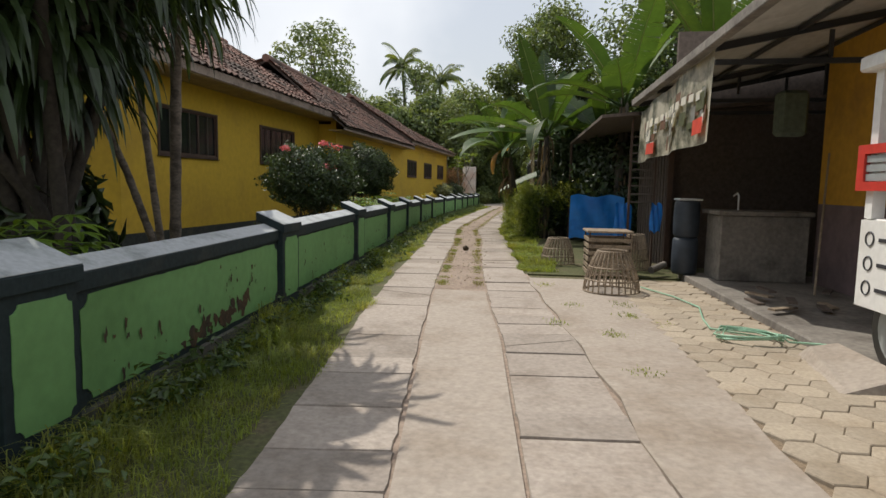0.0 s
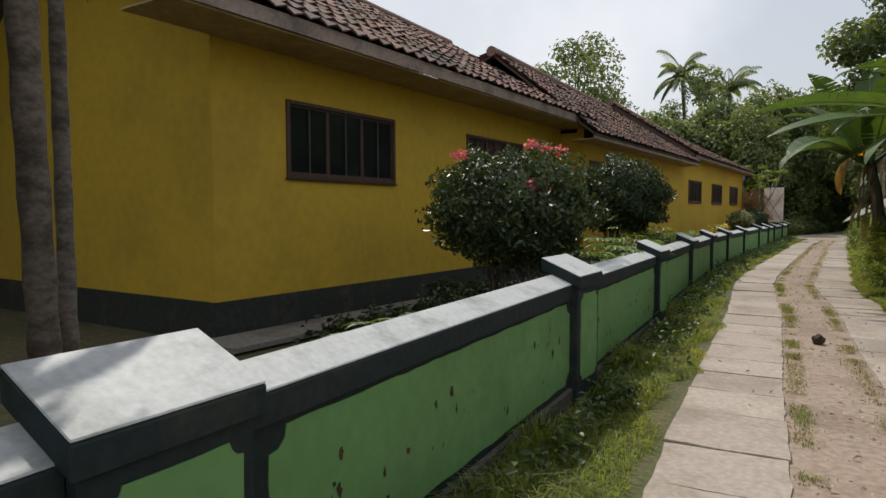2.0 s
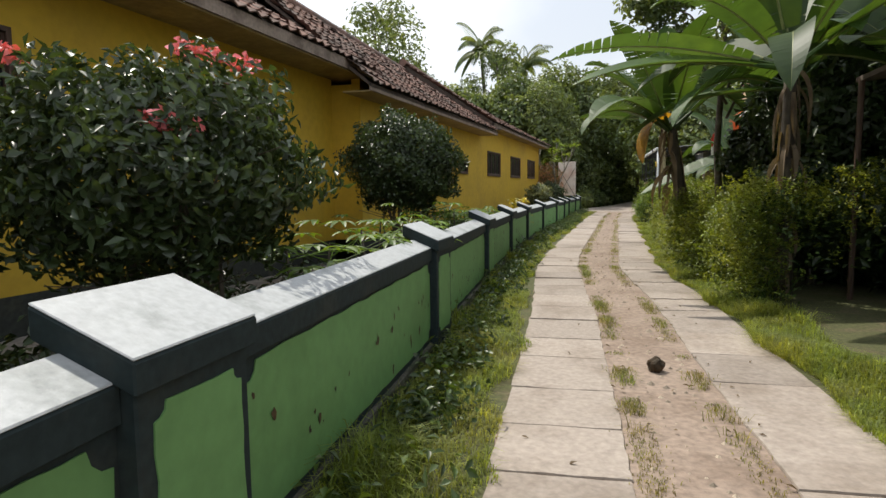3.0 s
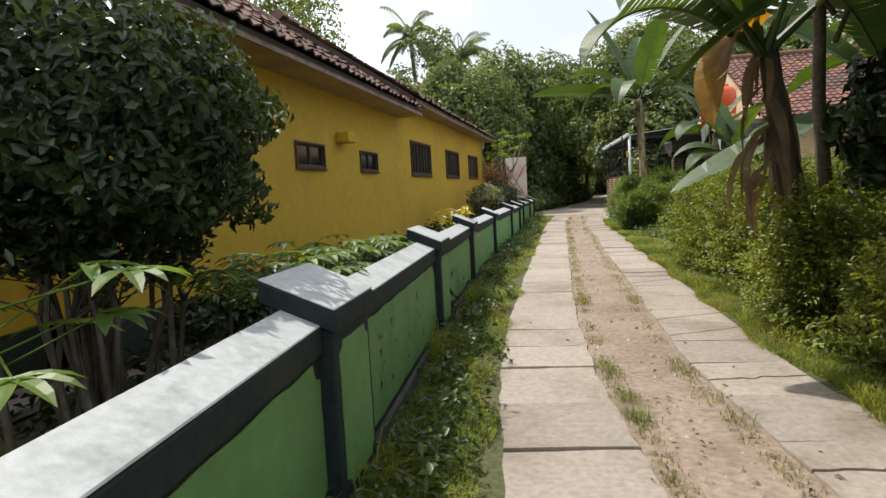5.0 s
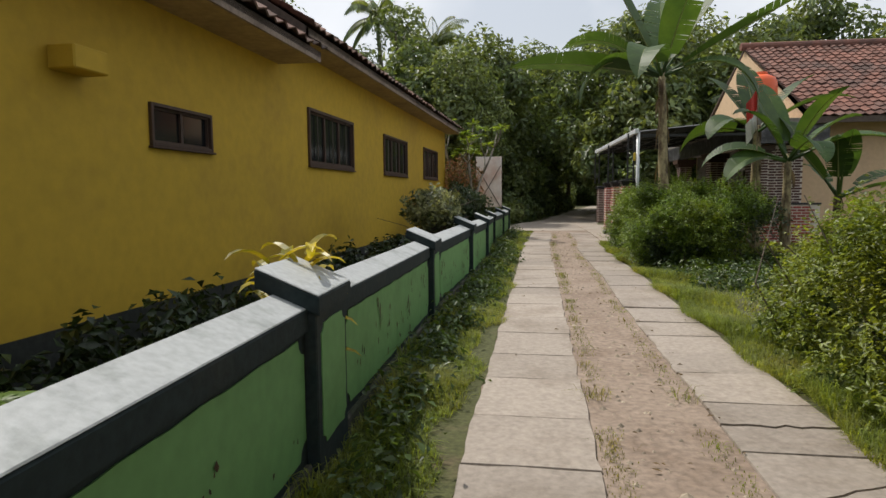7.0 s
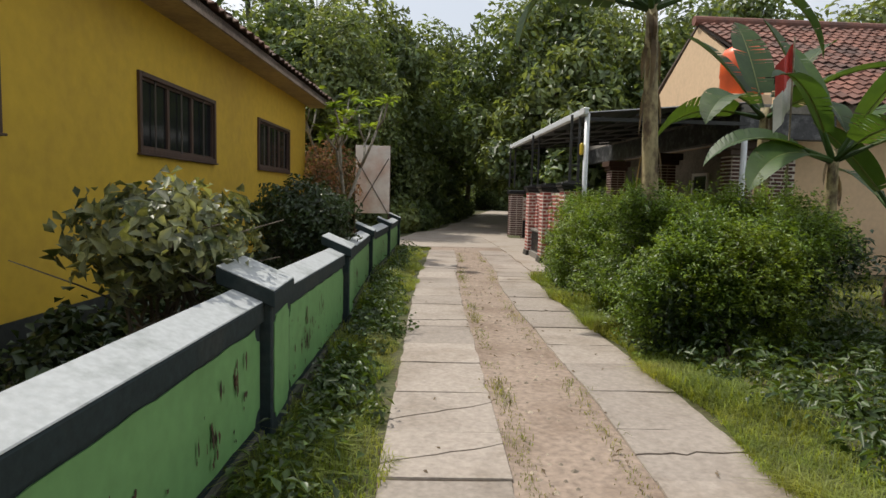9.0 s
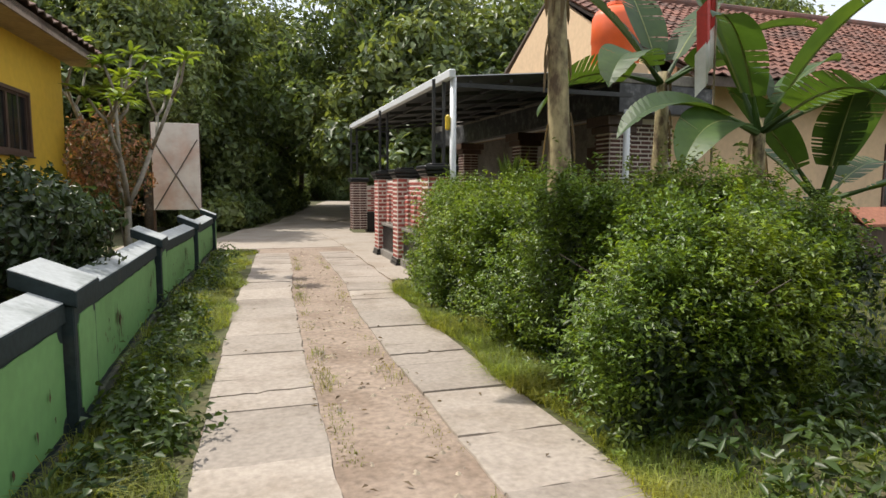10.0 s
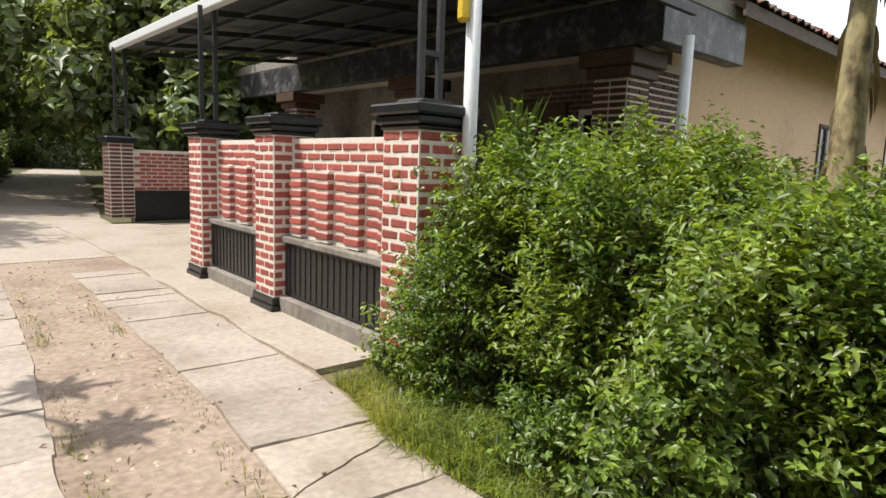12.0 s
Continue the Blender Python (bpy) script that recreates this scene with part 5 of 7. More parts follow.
for k in range(170):
    yy = rng.uniform(29.0, 34.2)
    xx = rng.uniform(1.5, 1.8 if yy < 29.8 else 2.9)
    tw.append(tube([(xx, yy, -0.02), (xx + rng.normal(0, .1) - .1, yy + rng.normal(0, .1), 0.6), (xx + rng.normal(0, .2) - .2, yy + rng.normal(0, .2), rng.uniform(.6, .9))], [0.012, 0.008, 0.003], 5))
raw("twigwork", *join(tw), M_BARK, hedge)
sp, sn = [], []
for k in range(150):
    yy, z0 = rng.uniform(29.3, 34.4), 0.0
    xx = rng.uniform(1.4, 1.8 if yy < 30 else 2.7)
    z0 = interp(yy, ((28.9, 0.95), (29.6, 1.12), (30.4, 1.12), (31.2, 1.0), (32.0, 1.0), (32.8, 1.1), (33.6, 1.15), (34.3, 1.0)))
    m_ = 26
    tt = rng.random(m_)
    sp.append(np.stack([xx + rng.normal(0, .03, m_), yy + rng.normal(0, .03, m_), z0 + tt * rng.uniform(.08, .26)], 1))
    sn.append(rng.normal(size=(m_, 3)) + np.array([0, 0, .6]))
leaf_mesh("top_growth", np.concatenate(sp), np.concatenate(sn), 0.042, 0.018, M_HEDGE, hedge)

thicket = thing("thicket", "sprawling bright green thicket beside the lane", "hedge", at=(2, 21, 0))
p, nr = mound(25000, 14.5, 24.2, lambda y: 1.05 + 0.1 * math.sin(y * 1.3) + (0.25 if y > 22.5 else 0), lambda y: 4.2, lambda y: 1.02 + 0.18 * math.sin(y * 0.9 + 1.2) - 0.05 * max(0, y - 21))
# inner leaves coloured darker than the sprays, as shade between the tufts
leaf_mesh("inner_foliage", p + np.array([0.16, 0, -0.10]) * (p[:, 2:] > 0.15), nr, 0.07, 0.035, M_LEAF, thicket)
p, nr = sprays(p, nr, 6800, 22, 0.27, 0.030, 0.6)
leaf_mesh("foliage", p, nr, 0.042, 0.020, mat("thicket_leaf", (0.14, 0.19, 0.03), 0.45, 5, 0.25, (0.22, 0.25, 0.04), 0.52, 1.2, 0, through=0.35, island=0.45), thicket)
tw = []
for k in range(120):
    yy, xx = rng.uniform(16.4, 24), rng.uniform(1.3, 3.8)
    tw.append(tube([(xx, yy, -0.02), (xx + rng.normal(0, .15) - .1, yy + rng.normal(0, .15), 0.5), (xx + rng.normal(0, .25) - .2, yy + rng.normal(0, .25), rng.uniform(.8, 1.25))], [0.010, 0.007, 0.003], 5))
raw("twigwork", *join(tw), M_BARK, thicket)

# ---------------- grass ----------------


def wall_x(y):
    return np.interp(y, [q[0] for q in PILLARS], [q[1] for q in PILLARS])


def verge_left(n):
    y = rng.uniform(-3, 39, n)
    edge = np.interp(y, *zip(*LEFT_EDGE)) - 0.66 - 0.08 * (np.sin(y * 0.9) > 0)
    w = wall_x(y) - 0.03
    t = rng.random(n)
    x = w + (edge + 0.06 * np.sin(y * 3.1) + 0.04 * np.sin(y * 8) - w) * t
    clump = 0.28 + (0.75 * np.clip(np.sin(y * 2.7 + x * 5) + np.sin(y * 6.1 - x * 9) * .6, 0, 2) + 0.25) * (1 - 0.85 * t)
    return x, y, clump


def verge_right(n):
    y = rng.uniform(9.5, 34.4, n)
    edge = np.interp(y, *zip(*RIGHT_EDGE)) + 0.62
    x = edge + 0.06 * np.sin(y * 3.7) + rng.random(n) ** 1.3 * 0.55
    return x, y, 0.5 + 0.6 * np.clip(np.sin(y * 3.3 + x * 4), 0, 1)


def lawn(n):
    y = rng.uniform(22.5, 34.5, n)
    x = rng.uniform(1.2, 12, n)
    return x, y, np.full(n, 0.8)


def middle(n):
    y = rng.uniform(8, 38, n)
    left = rng.random(n) < 0.62
    e = np.where(left, np.interp(y, *zip(*LEFT_EDGE)) + 0.05, np.interp(y, *zip(*RIGHT_EDGE)) - 0.05)
    keep = ((np.sin(y * 1.9) + np.sin(y * 4.7 + 1) + np.sin(y * 11)) > -0.8) & (rng.random(n) < np.interp(y, (15, 23, 38), (1.0, 0.45, 0.22)))
    y, e, left = y[keep], e[keep], left[keep]
    return e + rng.normal(0, .04, len(y)) + np.where(left, .02, -.02), y, 0.35 + 0.6 * np.clip(np.sin(y * 2.3) + np.sin(y * 7.9), 0, 1.5)


def middle_patch():
    x, y, s = middle(30000)
    return lambda n: (x, y, s)


grass_patch("verge_grass", "ragged green grass verge along the boundary wall", 120000, verge_left, 0.18, M_GRASS, width=0.0023, lean=1.7)
grass_patch("verge_grass", "lush grass verge along the slabs and hedges", 80000, verge_right, 0.15, M_GRASS, width=0.0023, lean=1.8)
grass_patch("lawn_grass", "short sunlit lawn", 70000, lawn, 0.09, M_GRASS, width=0.0035, lean=1.5)
wp, ww = [], []
for k in range(560):
    yy = rng.uniform(-2, 38.5) if k < 420 else rng.uniform(24, 33)
    cx = float(wall_x(yy)) + 0.08 + abs(rng.normal(0, .13))
    q, w = blob_points(44, (cx, yy, 0.05), rng.uniform(.07, .24), (1, 1, 1.2), 0.3)
    wp.append(q)
    ww.append(w + np.array([0.2, 0, 0.9]))
weeds = leaf_mesh("verge_weeds", np.clip(np.concatenate(wp), [-9, -9, 0.0], [9, 99, 9]), np.concatenate(ww), 0.06, 0.03, M_LEAF)
tagged(weeds, "leafy weeds along the foot of the boundary wall", "weeds", kind="stuff")
wp, ww = [], []
for k in range(330):
    yy, cx = (rng.uniform(23.5, 30), rng.uniform(1.4, 5)) if k < 130 else (rng.uniform(26.6, 29.6), rng.uniform(1.15, 3.2)) if k < 260 else (rng.uniform(27.5, 31), rng.uniform(2.6, 5.5))
    q, w = blob_points(40, (cx, yy, 0.05), rng.uniform(.1, .3), (1, 1, .8), 0.3)
    wp.append(q)
    ww.append(w + np.array([0, 0, 0.9]))
weeds = leaf_mesh("lawn_weeds", np.clip(np.concatenate(wp), [-9, -9, 0.0], [9, 99, 9]), np.concatenate(ww), 0.08, 0.035, M_LEAF)
tagged(weeds, "low dark weeds in the lawn before the hedge", "weeds", kind="stuff")
tx_, ty_ = [], []
for cx, cy, cn in ((1.14, 5.98, 90), (1.85, 6.4, 130), (1.6, 5.6, 110), (1.62, 4.52, 90), (1.9, 7.0, 110), (1.35, 6.9, 80), (1.15, 8.2, 120), (2.1, 6.1, 60)):
    tx_.append(rng.normal(cx, .06, cn))
    ty_.append(rng.normal(cy, .07, cn))
tx_, ty_ = np.concatenate(tx_), np.concatenate(ty_)
grass_patch("paving_grass", "small dry grass tufts in the paving joints", len(tx_), lambda n: (tx_, ty_, np.full(n, 0.8)), 0.06, M_GRASS, width=0.0028, lean=1.2)
mp_ = middle_patch()
grass_patch("lane_grass", "dry grass tufts along the dirt middle of the lane", len(mp_(0)[0]), mp_, 0.055, mat("dry_grass", (0.13, 0.165, 0.045), 0.8, 6, 0.3, (0.19, 0.17, 0.075), 0.5, 2, 0, through=0.5, island=0.4), width=0.0019, lean=2.2)
ln_ = rng.uniform(8, 39.5, 420)
lx_ = np.array([rng.uniform(left_in(v) - 0.05, right_in(v) + 0.1) if rng.random() < .75 else rng.uniform(left_in(v) - 0.7, right_in(v) + 0.8) for v in ln_])
litter = leaf_mesh("leaf_litter", np.stack([lx_, ln_, np.full(420, 0.022)], 1), np.array([0, 0, 1.0]) + rng.normal(size=(420, 3)) * 0.25, 0.042, 0.016, M_DRY)
tagged(litter, "dry fallen leaves and straw scattered over the lane", "leaf litter", kind="stuff")
M_VERGE = mat("verge_ground", (0.075, 0.08, 0.028), 0.95, 30, 0.35, (0.115, 0.09, 0.05), 0.58, 2.5, 0.5)
tagged(ribbon("verge_soil", -3, 39, lambda y: float(wall_x(y)) - 0.1, lambda y: left_in(y) - 0.60, 0.004, M_VERGE, step=0.4, wave=0.03), "grassy soil strip along the boundary wall", "ground", kind="structure")
tagged(ribbon("verge_soil_right", 9.3, 34.4, lambda y: right_in(y) + 0.58, lambda y: min(34.0, max(4.5, 4.5 + (y - 17) * 5)), 0.004, M_VERGE, step=0.4, wave=0.02), "grassy soil beside the lane", "ground", kind="structure")

# ---------------- trees beyond ----------------
TREES = ((-14, 47, 8.0, 3.6), (-9.5, 49, 7.6, 3.4), (-5.5, 48, 8.0, 3.3), (-2.9, 51, 9.0, 3.3), (-11, 56, 8.6, 4), (-4.5, 58, 9.2, 4), (4.4, 49.5, 9.5, 3.6), (6.5, 53, 11, 4.2), (9.5, 48.5, 8.5, 3.4),
         (13.5, 51, 10.5, 4), (-19, 50, 10, 4), (-24, 46, 9.5, 4), (-17, 60, 12, 4.4), (7.4, 60, 11, 3.8), (0.2, 57.5, 10, 3.6), (3.2, 70, 10, 3.6), (9.5, 70, 10, 3.6), (-4.6, 46.0, 6.6, 2.4), (-7.5, 45.0, 6.6, 2.6), (1.6, 66, 10, 4), (-1.5, 64, 10, 4), (18, 47, 9.5, 4), (4.6, 46.2, 6.5, 2.4), (-30, 52, 11, 4.5), (24, 52, 11, 4.5))
for k, (tx, ty, th_, tr) in enumerate(TREES):
    tree(tx, ty, th_, tr, "tall broadleaf tree with dense dark green crown", 11000, 0.33, seed=k, low=0.22 if ty < 50 else 0.3, clumps=16)
tree(1.95, 19.7, 7.0, 1.7, "leafy tree rising over banana plants", 11000, 0.14, seed=40, low=0.5, group="lane trees", clumps=12, trunk=0.06)
tree(-3.3, 45.6, 7.4, 2.3, "shady tree beside the lane", 9000, 0.2, seed=47, low=0.42, group="lane trees", clumps=13, trunk=0.12)
tree(4.9, 15.6, 6.4, 2.1, "leafy tree behind the shed", 9000, 0.16, seed=45, low=0.4, group="lane trees", clumps=13, trunk=0.12)
tree(6.8, 20.5, 7.2, 2.4, "leafy tree behind the shed", 7000, 0.18, seed=41, low=0.4, group="lane trees", clumps=13)
tree(-15.5, 49.5, 14.8, 3.6, "tall tree with airy open crown", 2600, 0.34, seed=43, low=0.62, group="lane trees", clumps=9, trunk=0.14)
tree(-7.4, 53, 12.2, 2.6, "slender tree with thin upper branches", 2200, 0.28, seed=44, low=0.5, group="lane trees", clumps=9)
coconut(-9.3, 55.3, 11.7, "tall coconut palm over distant trees", 22, 3.0, 1)
coconut(-6.6, 60.5, 11.2, "coconut palm over distant trees", 20, 2.9, 2)
wd, wn_ = [], []


def clump(cx, cy, cz, r, n):
    """One mass of leaves in the woods, kept clear of the lane that runs on."""
    if abs(cx - lane_mid(cy)) < 1.45 + r and cy < 82:
        return
    q, w = blob_points(n, (cx, cy, cz), r, (1, 1, 0.9), 0.35)
    wd.append(q)
    wn_.append(w)


for k in range(330):
    clump(rng.uniform(-34, 30), rng.uniform(50, 70), rng.uniform(0.8, 5.0), rng.uniform(1.2, 2.2), 260)
for k in range(170):
    cy = rng.uniform(44.5, 62)
    side = -1 if k % 3 else 1
    clump(lane_mid(cy) + side * rng.uniform(2.4, 8.5) + (0.9 if side > 0 else 0), cy, rng.uniform(0.2, 2.4), rng.uniform(.6, 1.2), 520)
for k in range(70):
    cy = 45.2 + 0.32 * k
    clump(lane_mid(cy) - 2.15 - rng.uniform(0, .5), cy, rng.uniform(0.15, 0.5), rng.uniform(.35, .6), 420)
for k in range(80):
    clump(rng.uniform(-6, 14), rng.uniform(61, 68), rng.uniform(0.3, 5.5), rng.uniform(.9, 1.6), 420)
for k in range(190):
    clump(rng.uniform(-16, 22), rng.uniform(67, 81), rng.uniform(0.2, 3.8), rng.uniform(1.2, 1.9), 300)
for k in range(190):
    clump(rng.uniform(2, 18), rng.uniform(84, 91), rng.uniform(0.2, 6.5), rng.uniform(1.2, 2.0), 520)
woods = leaf_mesh("far_woods", np.clip(np.concatenate(wd), [-99, -9, 0], [99, 99, 30]), np.concatenate(wn_), 0.26, 0.13, M_TREELEAF)
tagged(woods, "dense dark green undergrowth and woods beyond", "woods", kind="stuff")

# ---------------- sign, tank, flag, yard things ----------------
sign = thing("sign_board", "pale weathered upright board crossed by diagonal struts", "sign", at=(-2.05, 40.2, 0))
part("board", boxes((-2.46, 39.60, 0.82, -1.60, 39.63, 2.51), bevel=0.004), M_SIGN, sign)
for a, b in (((-2.45, 0.8), (-1.63, 2.2)), ((-2.45, 2.2), (-1.63, 0.8))):
    raw("strut", *tube([(a[0], 39.585, a[1]), (b[0], 39.585, b[1])], [0.012, 0.012], 6), M_BAR, sign)
for xx in (-2.46, -1.61):
    part("post", boxes((xx - 0.025, 39.635, -0.05, xx + 0.025, 39.685, 2.53)), M_WOOD, sign)
tank = thing("water_tank", "orange plastic water tank on the porch roof", "water tank", at=(5.0, 35.3, 3.02))
raw("body", *tube([(5.0, 35.3, 3.25), (5.0, 35.3, 3.3), (5.0, 35.3, 3.6), (5.0, 35.3, 3.62), (5.0, 35.3, 4.0), (5.0, 35.3, 4.1), (5.0, 35.3, 4.2)], [0.36, 0.38, 0.38, 0.395, 0.38, 0.33, 0.14], 24), M_ORANGE, tank, "", True)
raw("lid", *tube([(5.0, 35.3, 4.2), (5.0, 35.3, 4.25)], [0.16, 0.15], 16), M_ORANGE, tank)
part("stand", boxes((4.62, 34.92, 3.022, 5.38, 35.68, 3.248), bevel=0.01), M_CREAM, tank, "cream masonry stand")
flag = thing("flag", "red and white flag on a thin pole", "flag", at=(3.55, 31.4, 0))
raw("pole", *tube([(3.55, 31.4, -0.02), (3.5, 31.4, 3.3)], [0.014, 0.01], 6), M_BAMBOO, flag)
for nm, mm, z0, z1 in (("red_half", M_RED, 2.85, 3.25), ("white_half", M_WHITE, 2.45, 2.85)):
    fv, ff = [], []
    for k in range(7):
        w = 0.03 * math.sin(k * 1.3)
        fv += [(3.51 - 0.035 * k, 31.4 + w, z1 - 0.05 * k), (3.51 - 0.03 * k, 31.4 + w * 1.3, z0 - 0.05 * k)]
    ff = [(2 * k, 2 * k + 2, 2 * k + 3, 2 * k + 1) for k in range(6)]
    raw(nm, fv, ff, mm, flag)
hut = thing("wooden_hutch", "small dark red wooden hutch beside the cream wall", "hutch", at=(8.3, 33.4, 0))
part("body", boxes((8.0, 33.15, 0.25, 8.7, 33.65, 0.75), bevel=0.01), M_WOOD, hut)
slab("roof", [(7.85, 33.0, 0.76), (8.85, 33.0, 0.76), (8.75, 33.4, 1.0), (7.95, 33.4, 1.0)], 0.04, M_POT, hut)
slab("roof", [(7.95, 33.4, 1.0), (8.75, 33.4, 1.0), (8.85, 33.8, 0.76), (7.85, 33.8, 0.76)], 0.04, M_POT, hut)
for xx, yy in ((8.03, 33.18), (8.67, 33.18), (8.03, 33.62), (8.67, 33.62)):
    part("leg", boxes((xx - 0.03, yy - 0.03, -0.02, xx + 0.03, yy + 0.03, 0.25)), M_WOOD, hut)
for k, (xx, yy, hh) in enumerate(((2.95, 34.8, 1.15), (3.6, 34.9, 0.95), (4.1, 34.8, 0.9))):
    t = thing("potted_plant", "potted snake plant with upright pale-edged leaves" if k == 0 else "potted plant with reddish foliage", "potted plant", at=(xx, yy, 0))
    raw("pot", *tube([(xx, yy, 0.0), (xx, yy, hh - 0.3), (xx, yy, hh - 0.02), (xx, yy, hh)], [0.09, 0.12, 0.16, 0.17], 14), M_WHITE if k == 0 else M_POT, t)
    if k == 0:
        raw("foliage", *join([strap((xx + .05 * math.cos(2.4 * j), yy + .05 * math.sin(2.4 * j), hh), (.28 * math.cos(2.4 * j), .28 * math.sin(2.4 * j), 1), rng.uniform(.45, .72), .06, .25, 6) for j in range(22)]), M_HEDGE, t)
    else:
        q, w = blob_points(600, (xx, yy, hh + 0.25), 0.3, (1, 1, 0.8), 0.3)
        leaf_mesh("foliage", q, w, 0.1, 0.05, mat("red_leaf", (0.22, 0.06, 0.04), 0.5, 5, 0.3, (0.07, 0.1, 0.03), 0.5, 5, 0, through=0.2, island=0.4), t)

# ---------------- brick gate wall ----------------
gate = thing("brick_gate_wall", "red brick wall with white joints, black caps and black panels", "wall", at=(1.6, 36.5, 0))
GX = tilt(1.478, 1.578, 34.2, 38.1)
GX[2][2] = 1.045
PIERS = (34.19, 36.03, 37.67)
pier_parts, panel_parts = [], []
for yy in PIERS:
    pr = part("pier", boxes((0.005, yy + 0.005, 0.12, 0.35, yy + 0.35, 1.36), m=GX), M_MORTAR, gate, "white jointed brick pier")
    pier_parts.append((pr, yy))
    part("pier_foot", boxes((-0.035, yy - 0.035, -0.02, 0.39, yy + 0.39, 0.06), (-0.02, yy - 0.02, 0.06, 0.375, yy + 0.375, 0.12), bevel=0.008, m=GX), M_BLACK, pr, "black painted foot")
    part("pier_cap", boxes((-0.015, yy - 0.015, 1.36, 0.37, yy + 0.37, 1.39), (-0.035, yy - 0.035, 1.39, 0.39, yy + 0.39, 1.44), (-0.06, yy - 0.06, 1.44, 0.415, yy + 0.415, 1.50), (0.05, yy + 0.05, 1.50, 0.30, yy + 0.30, 1.53), bevel=0.012, m=GX), M_BLACK, pr, "glossy black moulded cap")
for a, b in ((34.545, 36.03), (36.385, 37.67)):
    pn = part("infill", boxes((0.16, a, 0.12, 0.28, b, 1.335), m=GX), M_MORTAR, gate, "white jointed brick infill")
    panel_parts.append((pn, a, b))
    part("black_panel", boxes((0.10, a, 0.14, 0.158, b, 0.55), *[(0.093, q, 0.16, 0.099, q + 0.06, 0.53) for q in np.arange(a + 0.03, b - 0.05, 0.085)], bevel=0.003, m=GX), M_BLACK, pn, "black ribbed lower panel")
    part("panel_sill", boxes((0.06, a, 0.555, 0.16, b, 0.60), (0.04, a, -0.02, 0.16, b, 0.13), bevel=0.006, m=GX), M_CEMENT, pn)
gate2 = thing("brick_gate_pier", "shaded brick gate pier with side wall beyond the entrance", "wall", at=(2.3, 43.7, 0))
far_pier = part("pier", boxes((2.13, 43.5, 0.1, 2.53, 43.9, 1.42)), M_MORTAR, gate2)
part("pier_cap", boxes((2.07, 43.44, 1.42, 2.59, 43.96, 1.54), bevel=0.02), M_BLACK, gate2)
far_wall = part("side_wall", boxes((2.53, 43.62, 0.0, 4.6, 43.8, 1.32)), M_MORTAR, gate2)
part("black_panel", boxes((2.55, 43.585, 0.02, 4.58, 43.618, 0.58)), M_BLACK, far_wall, "black lower panel")
low = thing("low_brick_wall", "low red brick garden wall with white joints behind the hedge", "wall", at=(5, 34.0, 0))
low_body = part("wall_body", boxes((2.2, 34.385, -0.02, 6.12, 34.48, 0.93)), M_MORTAR, low)
part("wall_cap", boxes((2.18, 34.35, 0.932, 6.14, 34.51, 0.98), bevel=0.008), M_BLACK, low)

# ---------------- open shed ----------------
shed = thing("shed", "open roadside shed with metal roof on steel frame", "shed", at=(4, 7, 0))
sv, sf = [], []
NS = 130
for k in range(NS + 1):
    y = -3.0 + 13.3 * k / NS
    wv = 0.014 * (1 if k % 2 else -1)
    for x, z in ((2.42, 2.72 - 0.02 * (y - 6)), (7.4, 3.75 - 0.02 * (y - 6))):
        sv += [(x, y, z + wv), (x, y, z + wv - 0.006)]
for k in range(NS):
    o = 4 * k
    sf += [(o, o + 4, o + 6, o + 2), (o + 1, o + 3, o + 7, o + 5), (o, o + 1, o + 5, o + 4), (o + 2, o + 6, o + 7, o + 3)]
raw("roof_sheet", sv, sf, M_ROOFUNDER, shed, "pale corrugated roof sheet")
part("eave_channel", boxes((2.36, -3.0, -0.07, 2.46, 10.3, 0.03), bevel=0.01, m=Matrix(((1, 0, 0, 0), (0, 1, 0, 0), (0, -0.02, 1, 2.84), (0, 0, 0, 1)))), M_CEMENT, shed)
for yy in (-1.0, 1.5, 4.0, 6.6, 9.0, 10.2):
    slab("rafter", [(2.46, yy, 2.70 - 0.02 * (yy - 6)), (7.3, yy, 3.70 - 0.02 * (yy - 6)), (7.3, yy + 0.05, 3.70 - 0.02 * (yy - 6)), (2.46, yy + 0.05, 2.70 - 0.02 * (yy - 6))], 0.07, M_DARKSTEEL, shed)
    slab("tie", [(2.46, yy, 2.55 - 0.02 * (yy - 6)), (7.3, yy, 2.62 - 0.02 * (yy - 6)), (7.3, yy + 0.04, 2.62 - 0.02 * (yy - 6)), (2.46, yy + 0.04, 2.55 - 0.02 * (yy - 6))], 0.05, M_DARKSTEEL, shed)
    for xx in (3.5, 4.6, 5.7):
        part("strut", boxes((xx, yy, 2.56, xx + 0.035, yy + 0.035, 2.62 + (xx - 2.46) * 0.19)), M_DARKSTEEL, shed)
for xx in (3.2, 4.2, 5.2, 6.2):
    part("purlin", boxes((xx, -3, 0, xx + 0.045, 10.3, 0.045), m=Matrix(((1, 0, 0, 0), (0, 1, 0, 0), (0.2, -0.02, 1, 2.29), (0, 0, 0, 1)))), M_DARKSTEEL, shed)
for yy in (10.2, 3.0):
    part("post", boxes((2.95, yy, 0, 3.03, yy + 0.08, 2.75)), M_WOOD, shed)
part("ochre_wall", boxes((4.45, 5.3, 1.12, 4.57, 8.6, 3.1)), M_OCHRE, shed, "upper wall painted ochre")
part("mauve_wall", boxes((4.448, 5.3, 0.08, 4.572, 8.6, 1.118)), M_MAUVE, shed, "lower wall painted mauve")
part("panel_strip", boxes((4.40, 6.55, 0.08, 4.446, 6.58, 2.6)), M_WOOD, shed)
